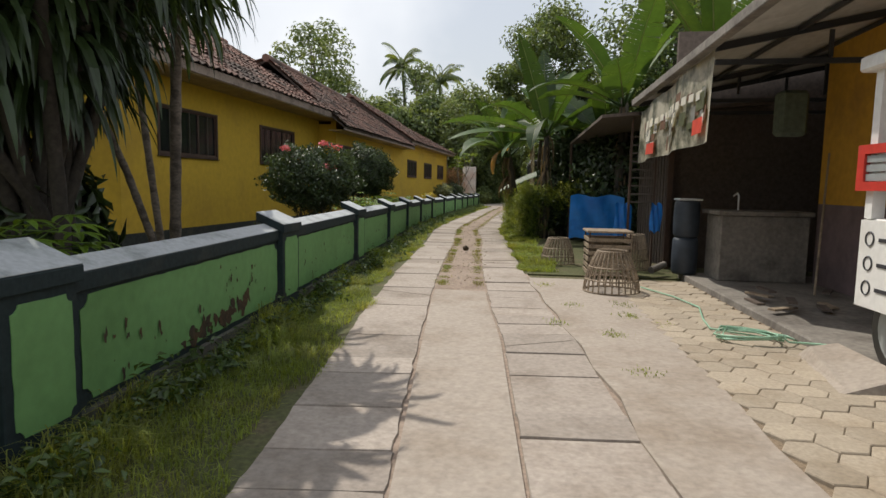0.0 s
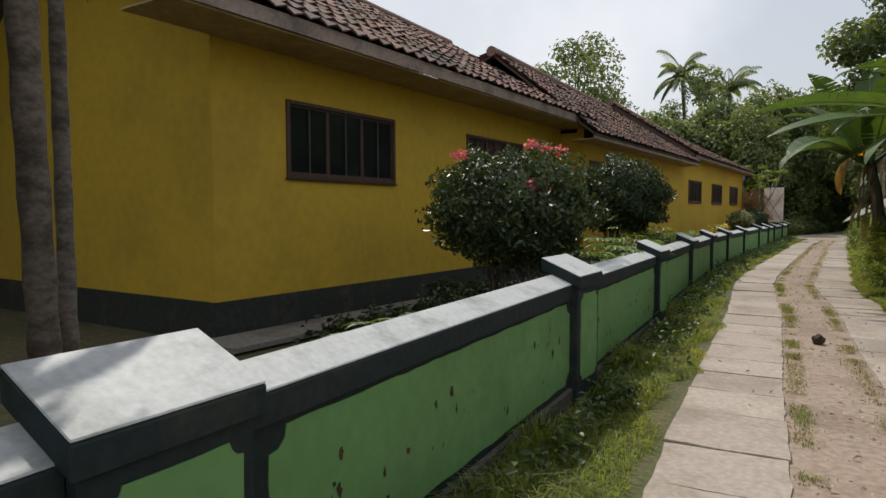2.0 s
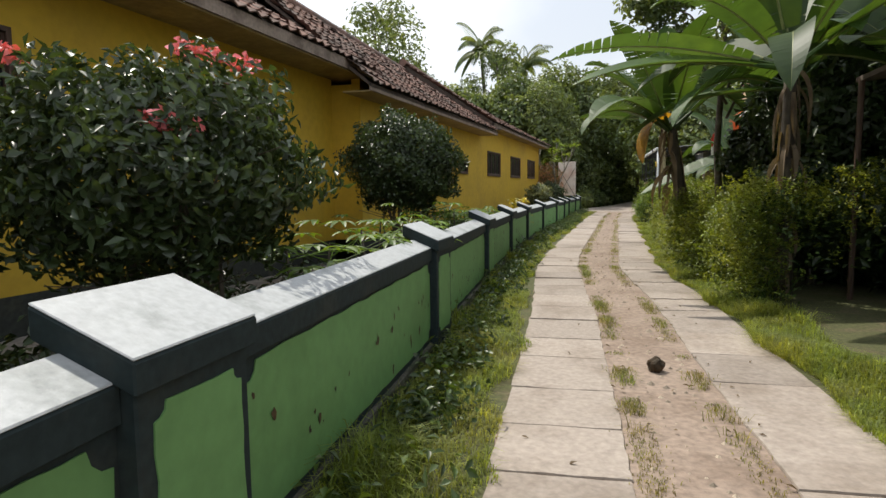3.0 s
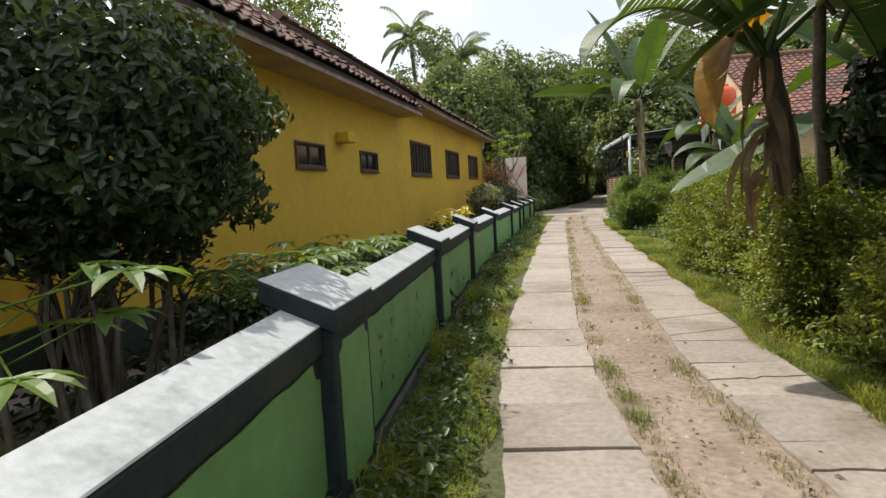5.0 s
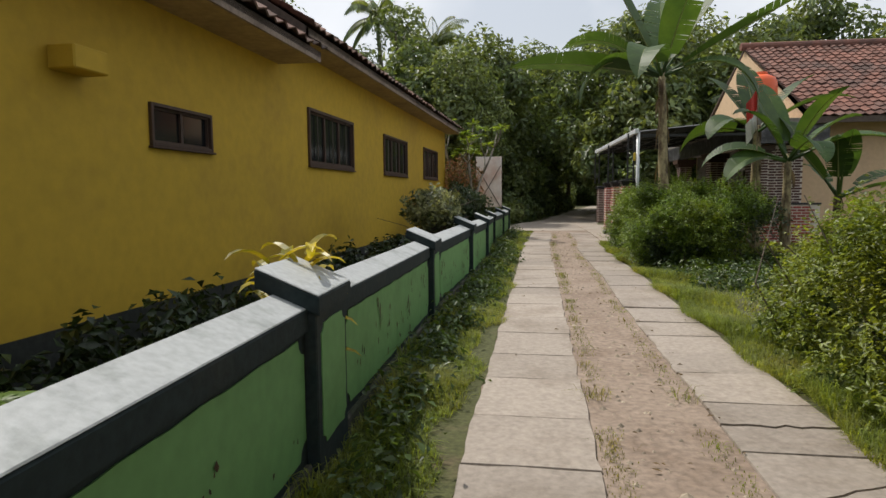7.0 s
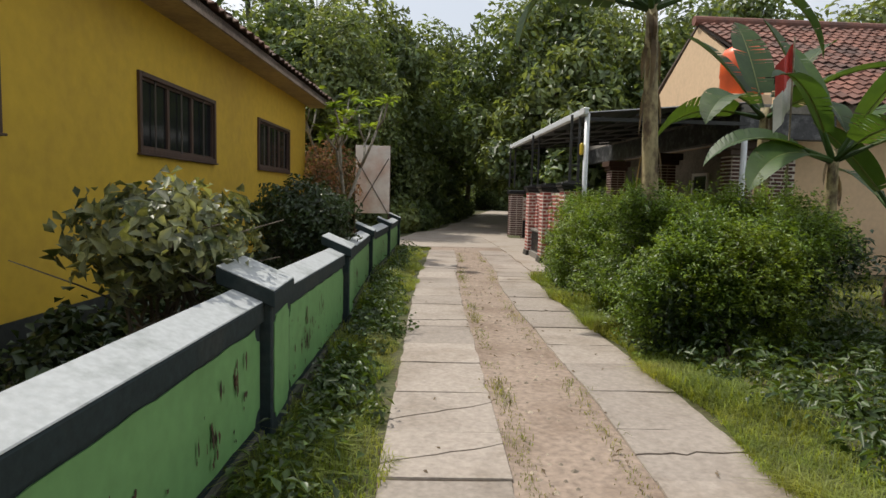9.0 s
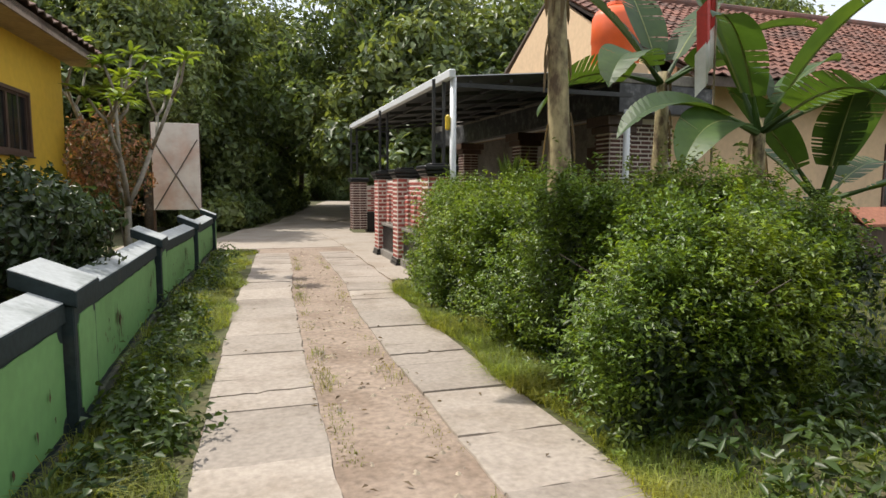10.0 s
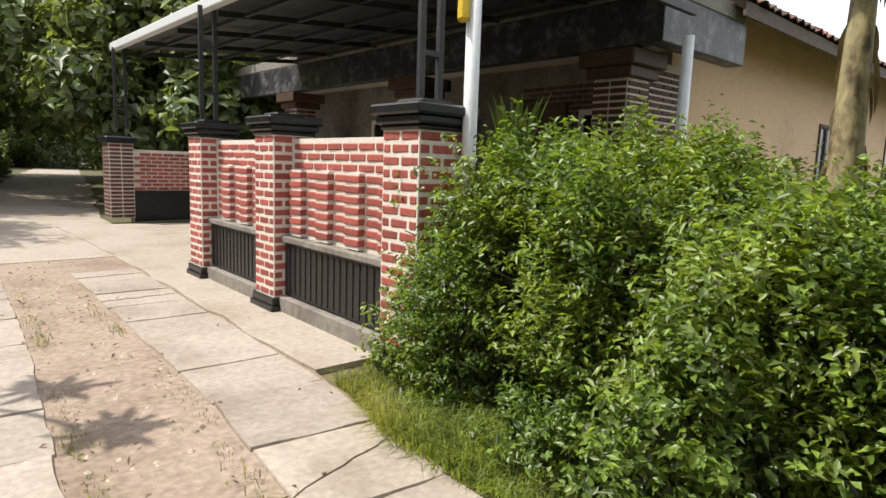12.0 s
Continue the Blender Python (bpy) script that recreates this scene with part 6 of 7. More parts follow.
part("rear_wall", boxes((3.2, 12.9, 0, 7.5, 13.0, 3.2), (7.4, -3, 0, 7.5, 12.9, 3.6), (4.58, -3.0, 0, 7.4, -2.9, 3.2)), M_SOFFIT, shed, "dark timber rear wall")
# dark sheet added across the far end to stop skylight behind the roof
part("partition", boxes((3.08, 10.5, 0.0, 7.395, 10.6, 3.75)), M_SOFFIT, shed, "dark sheet added to keep the shed's far end dark")
for k in range(12):
    part("screen_plank", boxes((3.02, 10.4 + 0.2 * k, 0.0, 3.06, 10.52 + 0.2 * k, 2.3)), M_SOFFIT, shed, "dark plank")
slab("lean_to_roof", [(1.9, 10.2, 2.42), (1.9, 15.4, 2.36), (4.5, 15.4, 2.6), (4.5, 10.2, 2.66)], 0.05, M_SOFFIT, shed, "low lean-to roof")
raw("lean_to_post", *tube([(1.92, 15.3, 0), (1.92, 15.3, 2.34)], [0.03, 0.03], 8), M_WOOD, shed)
for q in range(9):
    part("rung", boxes((2.42, 10.42, 1.05 + 0.13 * q, 2.80, 10.45, 1.07 + 0.13 * q)), M_BAR, shed)
part("lattice_stile", boxes((2.40, 10.41, 0.0, 2.43, 10.46, 2.4), (2.79, 10.41, 0.0, 2.82, 10.46, 2.4)), M_WOOD, shed)
part("hanging_box", boxes((3.75, 8.2, 1.95, 4.08, 8.45, 2.5), bevel=0.04), mat("grey_green_cloth", (0.10, 0.125, 0.095), 0.9, 20, 0.2), shed, "grey-green hanging bag")
lamp_m = part("lamp", boxes((3.3, 5.0, 2.62, 3.4, 5.1, 2.72), bevel=0.03), M_WHITE, shed, "small white lamp")
banner = thing("banner", "printed cloth banner hanging from the shed eave", "banner", at=(2.45, 8.3, 1.7))
bv, bf = [], []
for k in range(15):
    y = 6.62 + 3.4 * k / 14
    w = 0.025 * math.sin(k * 1.1)
    top, bot = 2.66 - 0.016 * k, 1.75 - 0.006 * k
    bv += [(2.50 + w, y, top), (2.47 + 2 * w, y, bot)]
bf = [(2 * k, 2 * k + 2, 2 * k + 3, 2 * k + 1) for k in range(14)]
raw("cloth", bv, bf, M_BANNER, banner)


def on_banner(s0, s1, u0, u1, material, nm, out=0.0):
    vs = []
    for s, u in ((s0, u0), (s1, u0), (s1, u1), (s0, u1)):
        f, r = s * 14, 0
        w = 0.025 * math.sin(f * 1.1)
        y = 6.62 + 3.4 * s
        top, bot = 2.66 - 0.016 * f, 1.75 - 0.006 * f
        vs.append((2.50 + w * (2 - u) - 0.03 * (1 - u) - 0.02 - out, y, bot + (top - bot) * u))
    raw(nm, vs, [(0, 1, 2, 3)], material, banner)


M_PRINT = [mat("print_olive", (0.10, 0.11, 0.05), 0.6, 12, 0.3, through=0.2, bump=0), mat("print_brown", (0.16, 0.085, 0.05), 0.6, 12, 0.3, through=0.2, bump=0), M_BANNERW, mat("print_grey", (0.24, 0.24, 0.22), 0.6, 12, 0.3, through=0.2, bump=0)]
rb = random.Random(12)
for q in range(46):
    s0, u0 = rb.uniform(.03, .88), rb.uniform(.04, .62)
    on_banner(s0, s0 + rb.uniform(.02, .08), u0, u0 + rb.uniform(.05, .2), M_PRINT[q % 4], "printed_shape", 0.0005 * q)
on_banner(0.05, 0.15, 0.12, 0.30, M_BANNERR, "red_shape", 0.026)
on_banner(0.62, 0.70, 0.06, 0.24, M_BANNERR, "red_shape", 0.026)
for q in range(12):
    on_banner(0.10 + 0.055 * q, 0.135 + 0.055 * q, 0.52 + 0.02 * math.sin(q), 0.62 + 0.01 * (q % 3), M_BANNERW, "lettering_bar", 0.028)
counter = thing("counter", "grey cement counter in the shed", "counter", at=(3.9, 8.9, 0.085))
part("body", boxes((3.32, 8.55, 0.085, 4.42, 9.15, 0.95), bevel=0.012), M_CEMENT, counter)
part("top", boxes((3.26, 8.48, 0.95, 4.44, 9.2, 1.01), bevel=0.01), M_CEMENT, counter)
tapob = thing("sink_tap", "metal tap standing on the counter", "tap", at=(3.6, 8.8, 1.01))
raw("spout", *tube([(3.6, 8.8, 1.0), (3.6, 8.8, 1.2), (3.56, 8.75, 1.24), (3.5, 8.7, 1.2)], [0.012, 0.012, 0.012, 0.01], 8), M_STEEL, tapob)
drum = thing("drum", "dark blue-black plastic drums stacked in the shed", "drum", at=(3.05, 9.1, 0))
for z0, z1 in ((0.085, 0.60), (0.605, 1.12)):
    raw("barrel", *tube([(3.05, 9.15, z0), (3.05, 9.15, z0 + 0.04), (3.05, 9.15, (z0 + z1) / 2), (3.05, 9.15, z1 - 0.04), (3.05, 9.15, z1)], [0.15, 0.17, 0.175, 0.17, 0.15], 20), M_DRUM, drum, "", True)
part("cloth_cover", boxes((2.9, 9.0, 1.122, 3.22, 9.32, 1.15), bevel=0.012), M_STEEL, drum)
tarp = thing("tarpaulin", "blue tarpaulin sheet hung under the lean-to", "tarpaulin", at=(2.3, 13.4, 0))
for (x0, x1, yy, z0, z1) in ((1.95, 3.0, 12.6, 0.25, 1.12), (2.46, 2.72, 10.36, 0.25, 1.02), (2.86, 3.02, 9.6, 0.62, 1.05)):
    tv, tf = [], []
    for i in range(9):
        for j in range(7):
            tv.append((x0 + (x1 - x0) * i / 8, yy + 0.05 * math.sin(i * 1.7 + j * 0.8) + 0.03 * math.sin(i * 3.1), z0 + (z1 - z0) * j / 6 + 0.03 * math.sin(i * 1.3)))
    for i in range(8):
        for j in range(6):
            o = i * 7 + j
            tf.append((o, o + 7, o + 8, o + 1))
    raw("sheet", tv, tf, M_TARP, tarp, "", True)


def basket(x, y, r0, r1, h, label):
    """Bamboo coop: many upright canes bowed over hoops, open between."""
    t = thing("bamboo_coop", label, "basket", "bamboo coops", at=(x, y, 0))
    for k in range(26):
        a = 2 * math.pi * k / 26
        pts = []
        for j in range(6):
            f = j / 5
            rr = r0 + (r1 - r0) * f ** 1.8
            pts.append((x + rr * math.cos(a), y + rr * math.sin(a), 0.025 + h * f))
        raw("cane", *tube(pts, [0.010] * 6, 5), M_BAMBOO, t)
    for f in (0.02, 0.3, 0.6, 0.98):
        rr = r0 + (r1 - r0) * f ** 1.8
        ring = [(x + rr * math.cos(2 * math.pi * k / 24), y + rr * math.sin(2 * math.pi * k / 24), 0.025 + h * f) for k in range(25)]
        raw("hoop", *tube(ring, [0.011] * 25, 5), M_BAMBOO, t)
    return t


basket(1.78, 7.75, 0.33, 0.17, 0.50, "bell-shaped bamboo chicken coop on the forecourt")
basket(1.42, 10.4, 0.27, 0.16, 0.42, "smaller pale bamboo chicken coop by the grass")
basket(2.55, 9.9, 0.2, 0.12, 0.55, "narrow bamboo coop against the shed")
crate = thing("slatted_crate", "dark wooden slatted crate with a top board", "crate", at=(2.0, 9.3, 0))
for j in range(6):
    z = 0.04 + 0.095 * j
    for d in ((1.72, 9.02, z, 2.28, 9.04, z + 0.05), (1.72, 9.56, z, 2.28, 9.58, z + 0.05), (1.70, 9.02, z, 1.72, 9.58, z + 0.05), (2.28, 9.02, z, 2.30, 9.58, z + 0.05)):
        part("slat", boxes(d), M_BAMBOO, crate)
for xx, yy in ((1.71, 9.03), (2.27, 9.03), (1.71, 9.55), (2.27, 9.55)):
    part("corner_post", boxes((xx, yy + 0.003, 0.022, xx + 0.02, yy + 0.022, 0.64)), M_WOOD, crate)
part("top_board", boxes((1.68, 9.0, 0.64, 2.32, 9.6, 0.67), bevel=0.005), M_BAMBOO, crate)
bolster = thing("log", "short grey log lying by the shed step", "log", at=(2.75, 9.3, 0))
raw("log_body", *tube([(2.62, 9.2, 0.11), (2.86, 9.45, 0.17)], [0.05, 0.05], 12), M_CEMENT, bolster)
hose = thing("garden_hose", "green garden hose lying in loose coils", "hose", at=(2.4, 5.4, 0.02))
hp = [(2.15, 8.0, 0.05), (2.4, 7.4, 0.045), (2.5, 6.8, 0.045), (2.36, 6.2, 0.045), (2.3, 5.8, 0.045)]
for k in range(40):
    a = k * 0.62
    hp.append((2.52 + (0.26 + 0.03 * math.sin(k)) * math.cos(a) * (1 + 0.2 * math.sin(k * .4)), 5.45 + (0.17 + 0.02 * math.cos(k * 1.3)) * math.sin(a), 0.045 + 0.012 * (k % 5) + 0.002 * k * 0.3))
hp += [(2.75, 5.3, 0.07), (2.9, 5.15, 0.10), (3.05, 5.05, 0.105)]
raw("hose_line", *tube(hp, [0.009] * len(hp), 7), M_HOSE, hose, "", True)
ramp_ = thing("ramp_block", "small pale concrete ramp block", "ramp", at=(2.8, 4.6, 0))
raw("block", [(2.55, 4.15, 0.022), (3.0, 4.15, 0.022), (3.0, 5.1, 0.022), (2.72, 5.1, 0.022), (2.62, 4.22, 0.05), (2.98, 4.2, 0.14), (2.98, 5.05, 0.14), (2.76, 5.02, 0.11)], [(0, 1, 5, 4), (1, 2, 6, 5), (2, 3, 7, 6), (3, 0, 4, 7), (4, 5, 6, 7), (3, 2, 1, 0)], M_APRON, ramp_)
broom = thing("pole", "thin pole leaning on the shed wall", "pole", at=(4.1, 7.9, 0.085))
raw("shaft", *tube([(4.05, 7.6, 0.09), (4.42, 8.3, 1.75)], [0.014, 0.012], 6), M_BAMBOO, broom)
# food cart at the edge of the shed
cart = thing("food_cart", "white vending cart with red window frame and printed panel", "cart", at=(3.3, 4.4, 0.085))
part("body", boxes((2.86, 3.2, 0.55, 3.75, 4.62, 1.10), bevel=0.008), M_WHITE, cart)
part("printed_panel", boxes((2.825, 3.4, 0.52, 2.856, 4.60, 1.09), (2.86, 4.624, 0.52, 3.7, 4.64, 1.09)), M_WHITE, cart, "white printed notice panel")
for q in range(3):
    z = 0.97 - 0.16 * q
    ring = [(2.822, 4.48 + 0.045 * math.cos(2 * math.pi * k / 14), z + 0.045 * math.sin(2 * math.pi * k / 14)) for k in range(15)]
    raw("round_mark", *tube(ring, [0.006] * 15, 4), M_INK, cart)
    part("lettering_bar", boxes((2.819, 3.7, z - 0.012, 2.824, 4.38, z + 0.012)), M_INK, cart)
for xx, yy in ((2.84, 4.52), (3.66, 4.52), (2.84, 3.22)):
    part("post", boxes((xx, yy, 1.10, xx + 0.08, yy + 0.08, 2.06)), M_WHITE, cart)
part("window_frame", boxes((2.80, 3.9, 1.28, 2.838, 4.66, 1.34), (2.80, 3.9, 1.52, 2.838, 4.66, 1.58), (2.80, 4.58, 1.34, 2.838, 4.66, 1.52), (2.80, 3.9, 1.34, 2.838, 3.98, 1.52)), M_RED, cart, "red painted frame")
for q in range(3):
    part("louvre", boxes((2.815, 3.98, 1.345 + 0.06 * q, 2.83, 4.58, 1.39 + 0.06 * q)), M_GREYPANEL, cart)
part("canopy", boxes((2.78, 3.1, 2.06, 3.85, 4.70, 2.16), bevel=0.015), M_WHITE, cart)
for yy in (3.45, 4.35):
    wl_ = raw("wheel", *tube([(2.98, yy, 0.385), (3.06, yy, 0.385)], [0.30, 0.30], 24), M_BLACK, cart, "black rubber wheel")
    raw("rim", *tube([(2.972, yy, 0.385), (3.068, yy, 0.385)], [0.22, 0.22], 20), M_GREYPANEL, wl_)
# rubbish and litter in the shed
lit = thing("scrap_boards", "broken boards and scraps on the shed floor", "scrap", at=(3.6, 7.3, 0.085))
for k in range(9):
    a = rng.uniform(0, 3.1)
    x, y = rng.uniform(3.1, 4.2), rng.uniform(5.8, 8.1)
    part("board", boxes((-0.16, -0.04, 0, 0.16, 0.04, 0.02), m=pose(x, y, 0.087 + 0.012 * k, 0, 0, math.degrees(a))), M_BAMBOO if k % 2 else M_SOFFIT, lit)

CLOD = (-0.185, 12.3)
clod = thing("clod", "small dark clod lying on the dirt of the lane", "clod", at=(*CLOD, 0))
cb = bmesh.new()
bmesh.ops.create_icosphere(cb, subdivisions=3, radius=0.055, matrix=Matrix.Translation((CLOD[0], CLOD[1], 0.045)))
for v in cb.verts:
    q = noise.noise(v.co * 30) * 0.022
    v.co += v.normal * q
part("clod_body", cb, M_FLAKE, clod)

# ---------------- slabs of the lane ----------------


def slab_mesh(w, length, seed, crack):
    """One concrete slab with worn, uneven edges, its top about the origin."""
    r = random.Random(seed)
    n = 5
    top = []
    for k in range(n):
        top.append((-w / 2 + w * k / n, -length / 2 + r.uniform(-.014, .014)))
    for k in range(n):
        top.append((w / 2 + r.uniform(-.014, .014), -length / 2 + length * k / n))
    for k in range(n):
        top.append((w / 2 - w * k / n, length / 2 + r.uniform(-.014, .014)))
    for k in range(n):
        top.append((-w / 2 + r.uniform(-.014, .014), length / 2 - length * k / n))
    m = len(top)
    verts = [(x * 0.99, y * 0.99, 0.0) for x, y in top] + [(x, y, -0.008) for x, y in top] + [(x, y, -0.06) for x, y in top]
    faces = [tuple(range(m))]
    for k in range(m):
        j = (k + 1) % m
        faces += [(k, k + m, j + m, j), (k + m, k + 2 * m, j + 2 * m, j + m)]
    me = bpy.data.meshes.new("slab")
    me.from_pydata(verts, [], faces)
    me.materials.append(M_SLAB)
    return me


def cracked_mesh(seed):
    """A slab broken in two along a ragged line."""
    r = random.Random(seed)
    n = 9
    slope = r.uniform(-.5, .5)
    line = [(-0.5 + k / n, r.uniform(-.02, .02) + slope * (k / n - 0.5) + r.uniform(-.015, .015)) for k in range(n + 1)]
    verts, faces = [], []
    for s in (-1, 1):
        rim = [(x, y + s * 0.005 + s * r.uniform(0, .008)) for x, y in line] + ([(0.5, 0.5), (-0.5, 0.5)] if s > 0 else [(0.5, -0.5), (-0.5, -0.5)])
        o, m = len(verts), len(rim)
        lift = r.uniform(-.006, .004)
        verts += [(x * .99, y * .99, lift) for x, y in rim] + [(x, y, -0.008 + lift) for x, y in rim] + [(x, y, -0.06) for x, y in rim]
        faces.append(tuple(o + k for k in (range(m) if s > 0 else reversed(range(m)))))
        for k in range(m):
            j = (k + 1) % m
            faces += [(o + k, o + k + m, o + j + m, o + j), (o + k + m, o + k + 2 * m, o + j + 2 * m, o + j + m)]
    me = bpy.data.meshes.new("slab")
    me.from_pydata(verts, [], faces)
    me.materials.append(M_SLAB)
    return me


slab_kinds = [slab_mesh(1.0, 1.0, s, False) for s in range(8)]
broken_kinds = [cracked_mesh(50 + s) for s in range(6)]
rs = random.Random(3)
for edge, side, width in ((left_in, -1, 0.62), (right_in, 1, 0.60)):
    y = -7.5
    while y < 38.5:
        ln = rs.choice((0.55, 0.62, 0.68, 0.72, 0.6))
        if y < 8 and rs.random() < 0.4:
            ln *= 0.62
        x = edge(y + ln / 2) + side * (width / 2 + 0.012)
        slope = math.atan2(edge(y + ln) - edge(y), ln)
        ob = new("slab", rs.choice(broken_kinds if rs.random() < (0.30 if side > 0 else 0.12) else slab_kinds))
        ob.parent = road
        ob.matrix_basis = Matrix.Translation((x, y + ln / 2, 0.015 + rs.uniform(-.005, .005))) @ Euler((rs.uniform(-.008, .008), rs.uniform(-.006, .006), -slope)).to_matrix().to_4x4() @ Matrix.Diagonal((width * rs.uniform(.975, 1.02), ln - 0.007, 1, 1))
        y += ln

# ---------------- bricks of the gate ----------------


def block_mesh(name, sx, sy, sz, material, bev=0.006):
    me = bpy.data.meshes.new(name)
    bm = boxes((-sx / 2, -sy / 2, -sz / 2, sx / 2, sy / 2, sz / 2), bevel=bev)
    bmesh.ops.recalc_face_normals(bm, faces=bm.faces[:])
    bm.to_mesh(me)
    bm.free()
    me.materials.append(material)
    return me


CH = 0.069
west_full, west_half = block_mesh("brick", 0.02, 0.183, 0.046, M_BRICK), block_mesh("brick", 0.02, 0.080, 0.046, M_BRICK)
west_deep = block_mesh("brick", 0.06, 0.183, 0.046, M_BRICK)
south_full, south_half = block_mesh("brick", 0.183, 0.02, 0.046, M_BRICK), block_mesh("brick", 0.080, 0.02, 0.046, M_BRICK)


def brick(me, parent, x, y, z):
    ob = new("brick", me)
    ob.parent = parent
    ob.matrix_parent_inverse = Matrix.Identity(4)
    q = GX @ Vector((x, y, z))
    ob.location = q + Vector((0, rs.uniform(-.002, .002), 0))


pier_west, pier_west_half = block_mesh("brick", 0.02, 0.154, 0.048, M_BRICK), block_mesh("brick", 0.02, 0.066, 0.048, M_BRICK)
pier_south, pier_south_half = block_mesh("brick", 0.154, 0.02, 0.048, M_BRICK), block_mesh("brick", 0.066, 0.02, 0.048, M_BRICK)
for pr, yy in pier_parts:
    for c in range(18):
        z = 0.155 + CH * c
        if c % 2:
            brick(pier_west, pr, 0.010, yy + 0.09, z), brick(pier_west, pr, 0.010, yy + 0.265, z)
            brick(pier_south, pr, 0.09, yy + 0.010, z), brick(pier_south, pr, 0.265, yy + 0.010, z)
        else:
            brick(pier_west_half, pr, 0.010, yy + 0.046, z), brick(pier_west, pr, 0.010, yy + 0.178, z), brick(pier_west_half, pr, 0.010, yy + 0.31, z)
            brick(pier_south_half, pr, 0.046, yy + 0.010, z), brick(pier_south, pr, 0.178, yy + 0.010, z), brick(pier_south_half, pr, 0.31, yy + 0.010, z)
for pn, a, b in panel_parts:
    part("mortar_rib", boxes(*[(0.114, q - 0.086, 0.61, 0.159, q + 0.086, 1.105) for q in np.arange(a + 0.1, b - 0.05, 0.41)], m=GX), M_MORTAR, pn, "white mortar behind projecting bricks")
    for c in range(10):
        z = 0.655 + CH * c
        top_course = c > 6
        k, y = 0, a + 0.1
        while y < b - 0.05:
            proud = top_course or k % 2 == 0
            if top_course:
                brick(west_full, pn, 0.162, y + (0.1 if c % 2 and y + 0.2 < b else 0), z)
            else:
                brick(west_deep if proud else west_full, pn, 0.134 if proud else 0.162, y, z)
            y += 0.205
            k += 1
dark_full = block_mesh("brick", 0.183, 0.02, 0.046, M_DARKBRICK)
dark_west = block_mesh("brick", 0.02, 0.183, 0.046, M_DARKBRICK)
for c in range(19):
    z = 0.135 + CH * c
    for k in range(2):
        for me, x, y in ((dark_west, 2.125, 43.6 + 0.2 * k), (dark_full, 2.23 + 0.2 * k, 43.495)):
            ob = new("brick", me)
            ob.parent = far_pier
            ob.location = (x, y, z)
for c in range(10):
    for k in range(9):
        ob = new("brick", south_full)
        ob.parent = far_wall
        ob.location = (2.66 + 0.205 * k + (0.1 if c % 2 else 0), 43.613, 0.62 + CH * c)

for c in range(13):
    for k in range(18):
        ob = new("brick", south_full)
        ob.parent = low_body
        ob.matrix_parent_inverse = Matrix.Identity(4)
        ob.location = (2.32 + 0.205 * k + (0.1 if c % 2 else 0), 34.380, 0.04 + CH * c)

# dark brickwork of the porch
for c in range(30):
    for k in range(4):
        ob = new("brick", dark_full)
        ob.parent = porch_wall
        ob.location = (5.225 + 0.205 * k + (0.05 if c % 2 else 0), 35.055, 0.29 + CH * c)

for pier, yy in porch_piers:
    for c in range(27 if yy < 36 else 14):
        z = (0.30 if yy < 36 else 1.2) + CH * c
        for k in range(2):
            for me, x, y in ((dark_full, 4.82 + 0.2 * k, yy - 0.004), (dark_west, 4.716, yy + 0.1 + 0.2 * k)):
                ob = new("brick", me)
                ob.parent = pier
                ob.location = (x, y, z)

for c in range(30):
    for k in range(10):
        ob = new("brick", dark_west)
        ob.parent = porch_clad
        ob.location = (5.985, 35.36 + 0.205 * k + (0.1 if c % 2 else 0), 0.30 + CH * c)

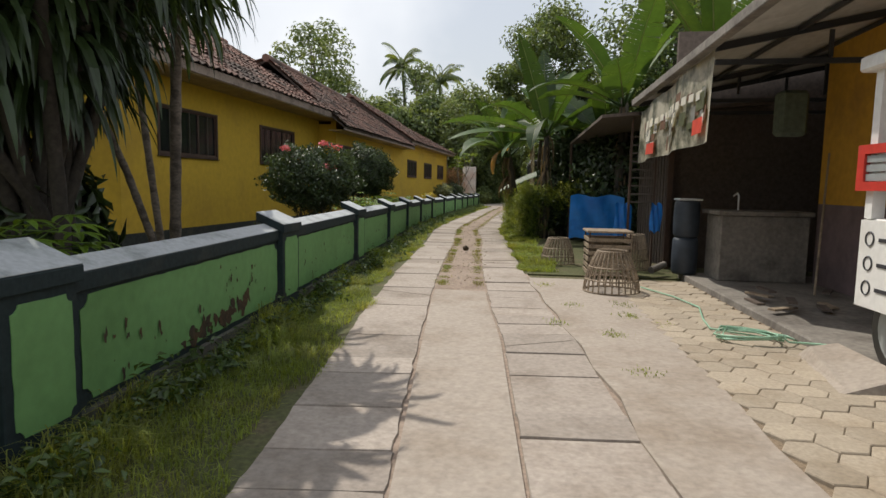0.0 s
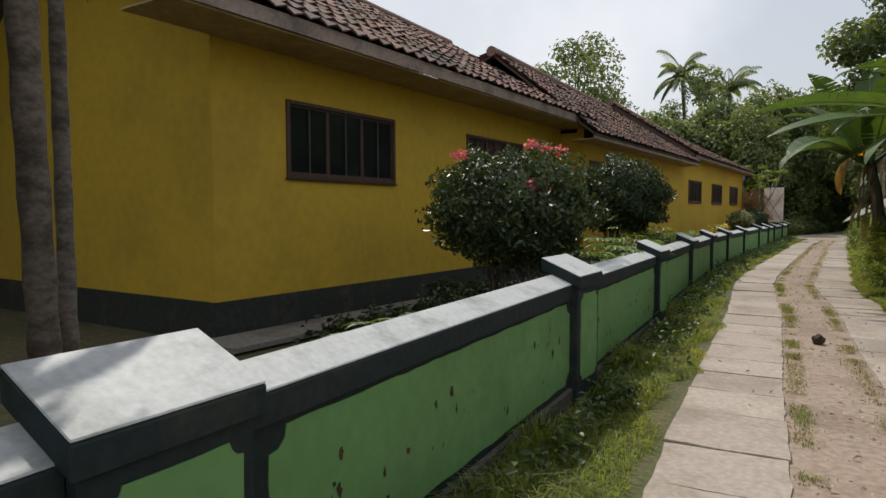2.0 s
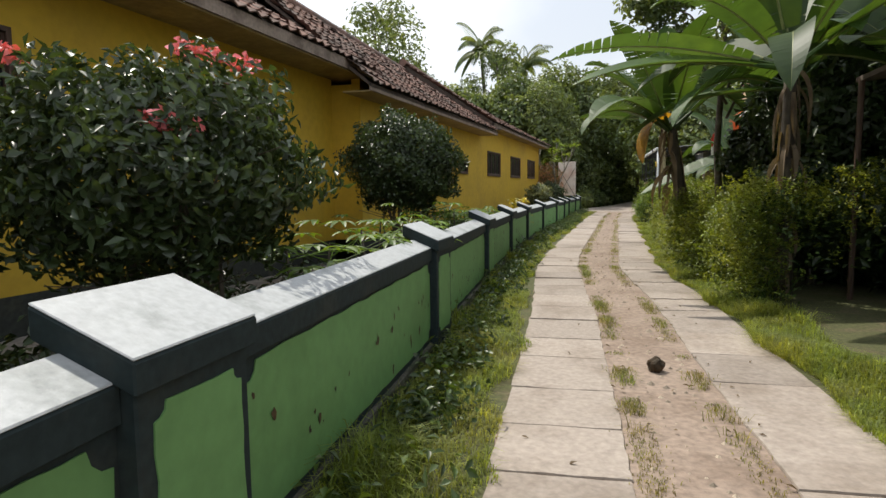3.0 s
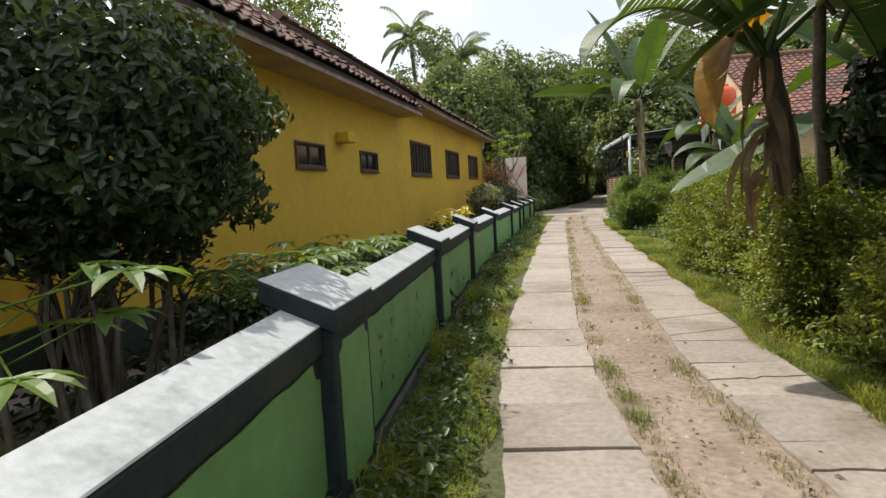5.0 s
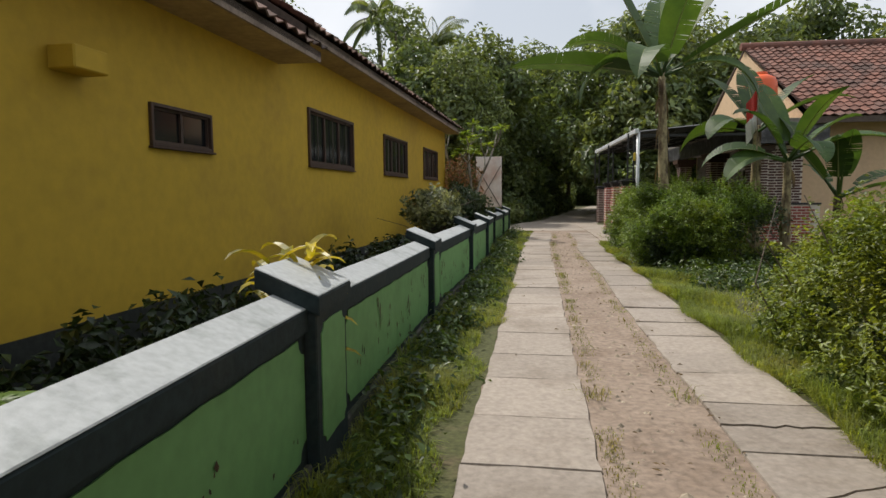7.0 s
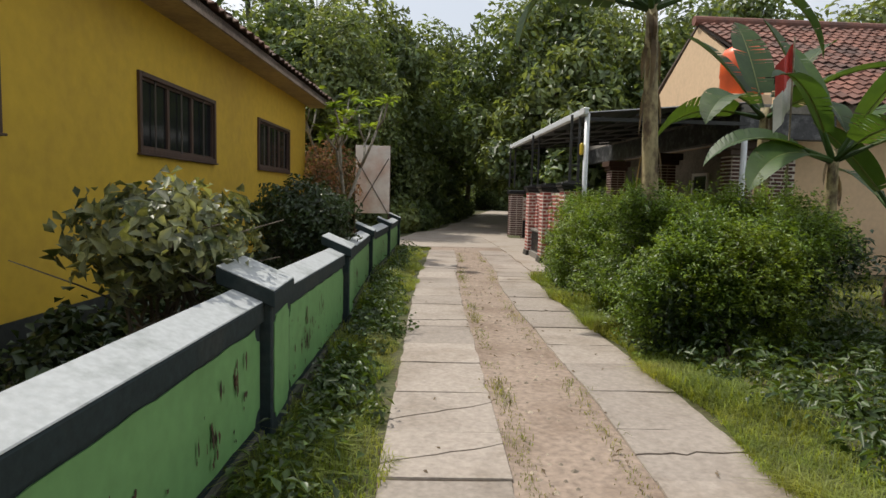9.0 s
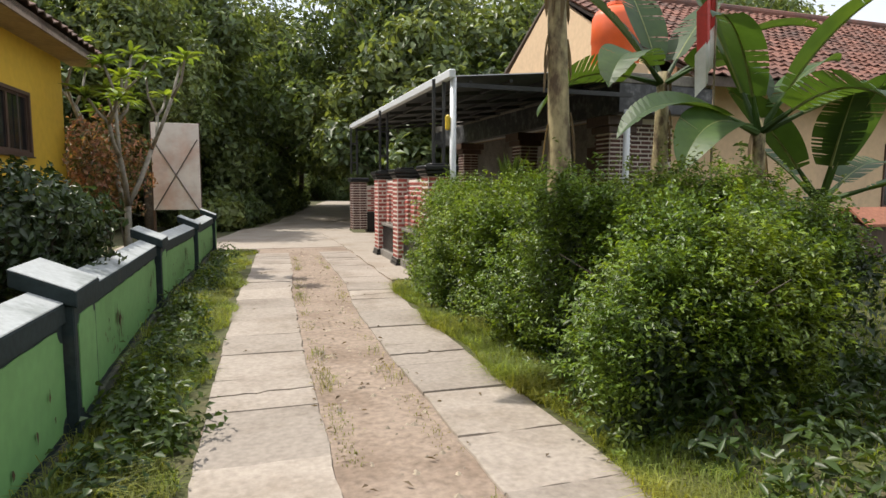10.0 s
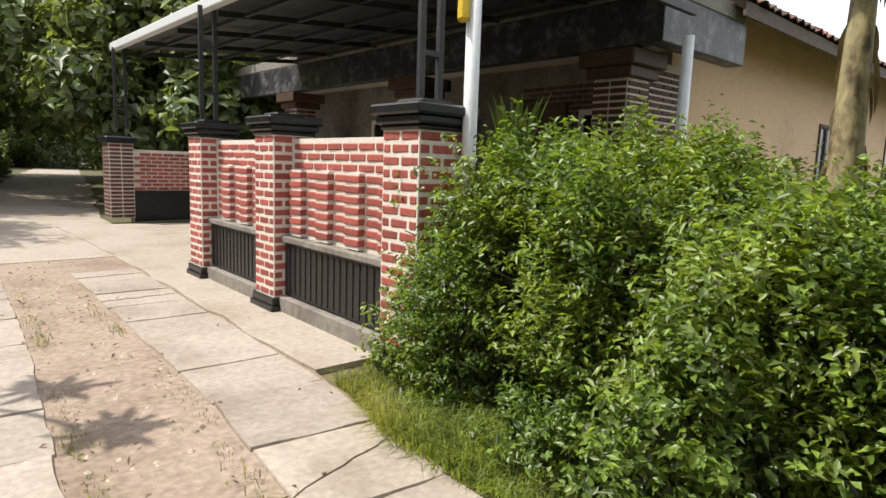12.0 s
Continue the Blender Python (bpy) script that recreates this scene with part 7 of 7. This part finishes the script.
# ---------------- hexagonal pavers ----------------
hexbed = ribbon("paver_bed", -3, 9.0, lambda y: 1.76 + 0.02 * y, lambda y: 3.13, 0.006, M_JOINT, step=0.6)
tagged(hexbed, "forecourt of hexagonal concrete pavers", "pavement", kind="structure")
R_HEX = 0.135
hv = [(R_HEX * math.cos(radians(60 * k)), R_HEX * math.sin(radians(60 * k))) for k in range(6)]
hex_me = bpy.data.meshes.new("paver")
hex_me.from_pydata([(x * .94, y * .94, 0.0) for x, y in hv] + [(x * .985, y * .985, -0.006) for x, y in hv] + [(x * .985, y * .985, -0.05) for x, y in hv], [],
                   [tuple(range(6))] + [(k, k + 6, (k + 1) % 6 + 6, (k + 1) % 6) for k in range(6)] + [(k + 6, k + 12, (k + 1) % 6 + 12, (k + 1) % 6 + 6) for k in range(6)])
hex_me.materials.append(M_PAVER)
i = 0
while True:
    x = 1.94 + 1.5 * R_HEX * i
    if x > 3.08:
        break
    j = 0
    while True:
        y = 0.9 + math.sqrt(3) * R_HEX * (j + (0.5 if i % 2 else 0))
        if y > 8.8:
            break
        if x > 1.91 + 0.02 * y:
            ob = new("paver", hex_me)
            ob.parent = hexbed
            ob.matrix_basis = Matrix.Translation((x, y, 0.028 + rs.uniform(-.004, .004))) @ Euler((rs.uniform(-.012, .012), rs.uniform(-.012, .012), 0)).to_matrix().to_4x4()
        j += 1
    i += 1
# ---------------- pebbles on the dirt ----------------
pv, pf = [], []
for k in range(900):
    y = rs.uniform(8, 39)
    x = rs.uniform(left_in(y) + 0.04, right_in(y) - 0.04)
    s = rs.uniform(.006, .02) * (1.6 if rs.random() < .06 else 1)
    o = len(pv)
    a = rs.uniform(0, 6)
    for t_ in range(5):
        pv.append((x + s * math.cos(a + 1.257 * t_) * rs.uniform(.8, 1.2), y + s * math.sin(a + 1.257 * t_) * rs.uniform(.8, 1.2), 0.0))
    pv.append((x, y, s * rs.uniform(.5, .9)))
    pf += [(o + t_, o + (t_ + 1) % 5, o + 5) for t_ in range(5)]
tagged(raw("pebbles", pv, pf, M_PEBBLE), "loose pebbles and crumbs on the dirt", "pebbles", kind="stuff")

# the lane bows gently: what stands beside it follows its line
for ob in list(scene.objects):
    if ob.type == 'EMPTY' and ob.parent is None and ob not in (gate, awning) and 0.5 < ob.location.x < 9:
        y = ob.location.y
        ob.location.x += interp(y, BOW_X)
        ob.location.y += interp(y, BOW_Y)
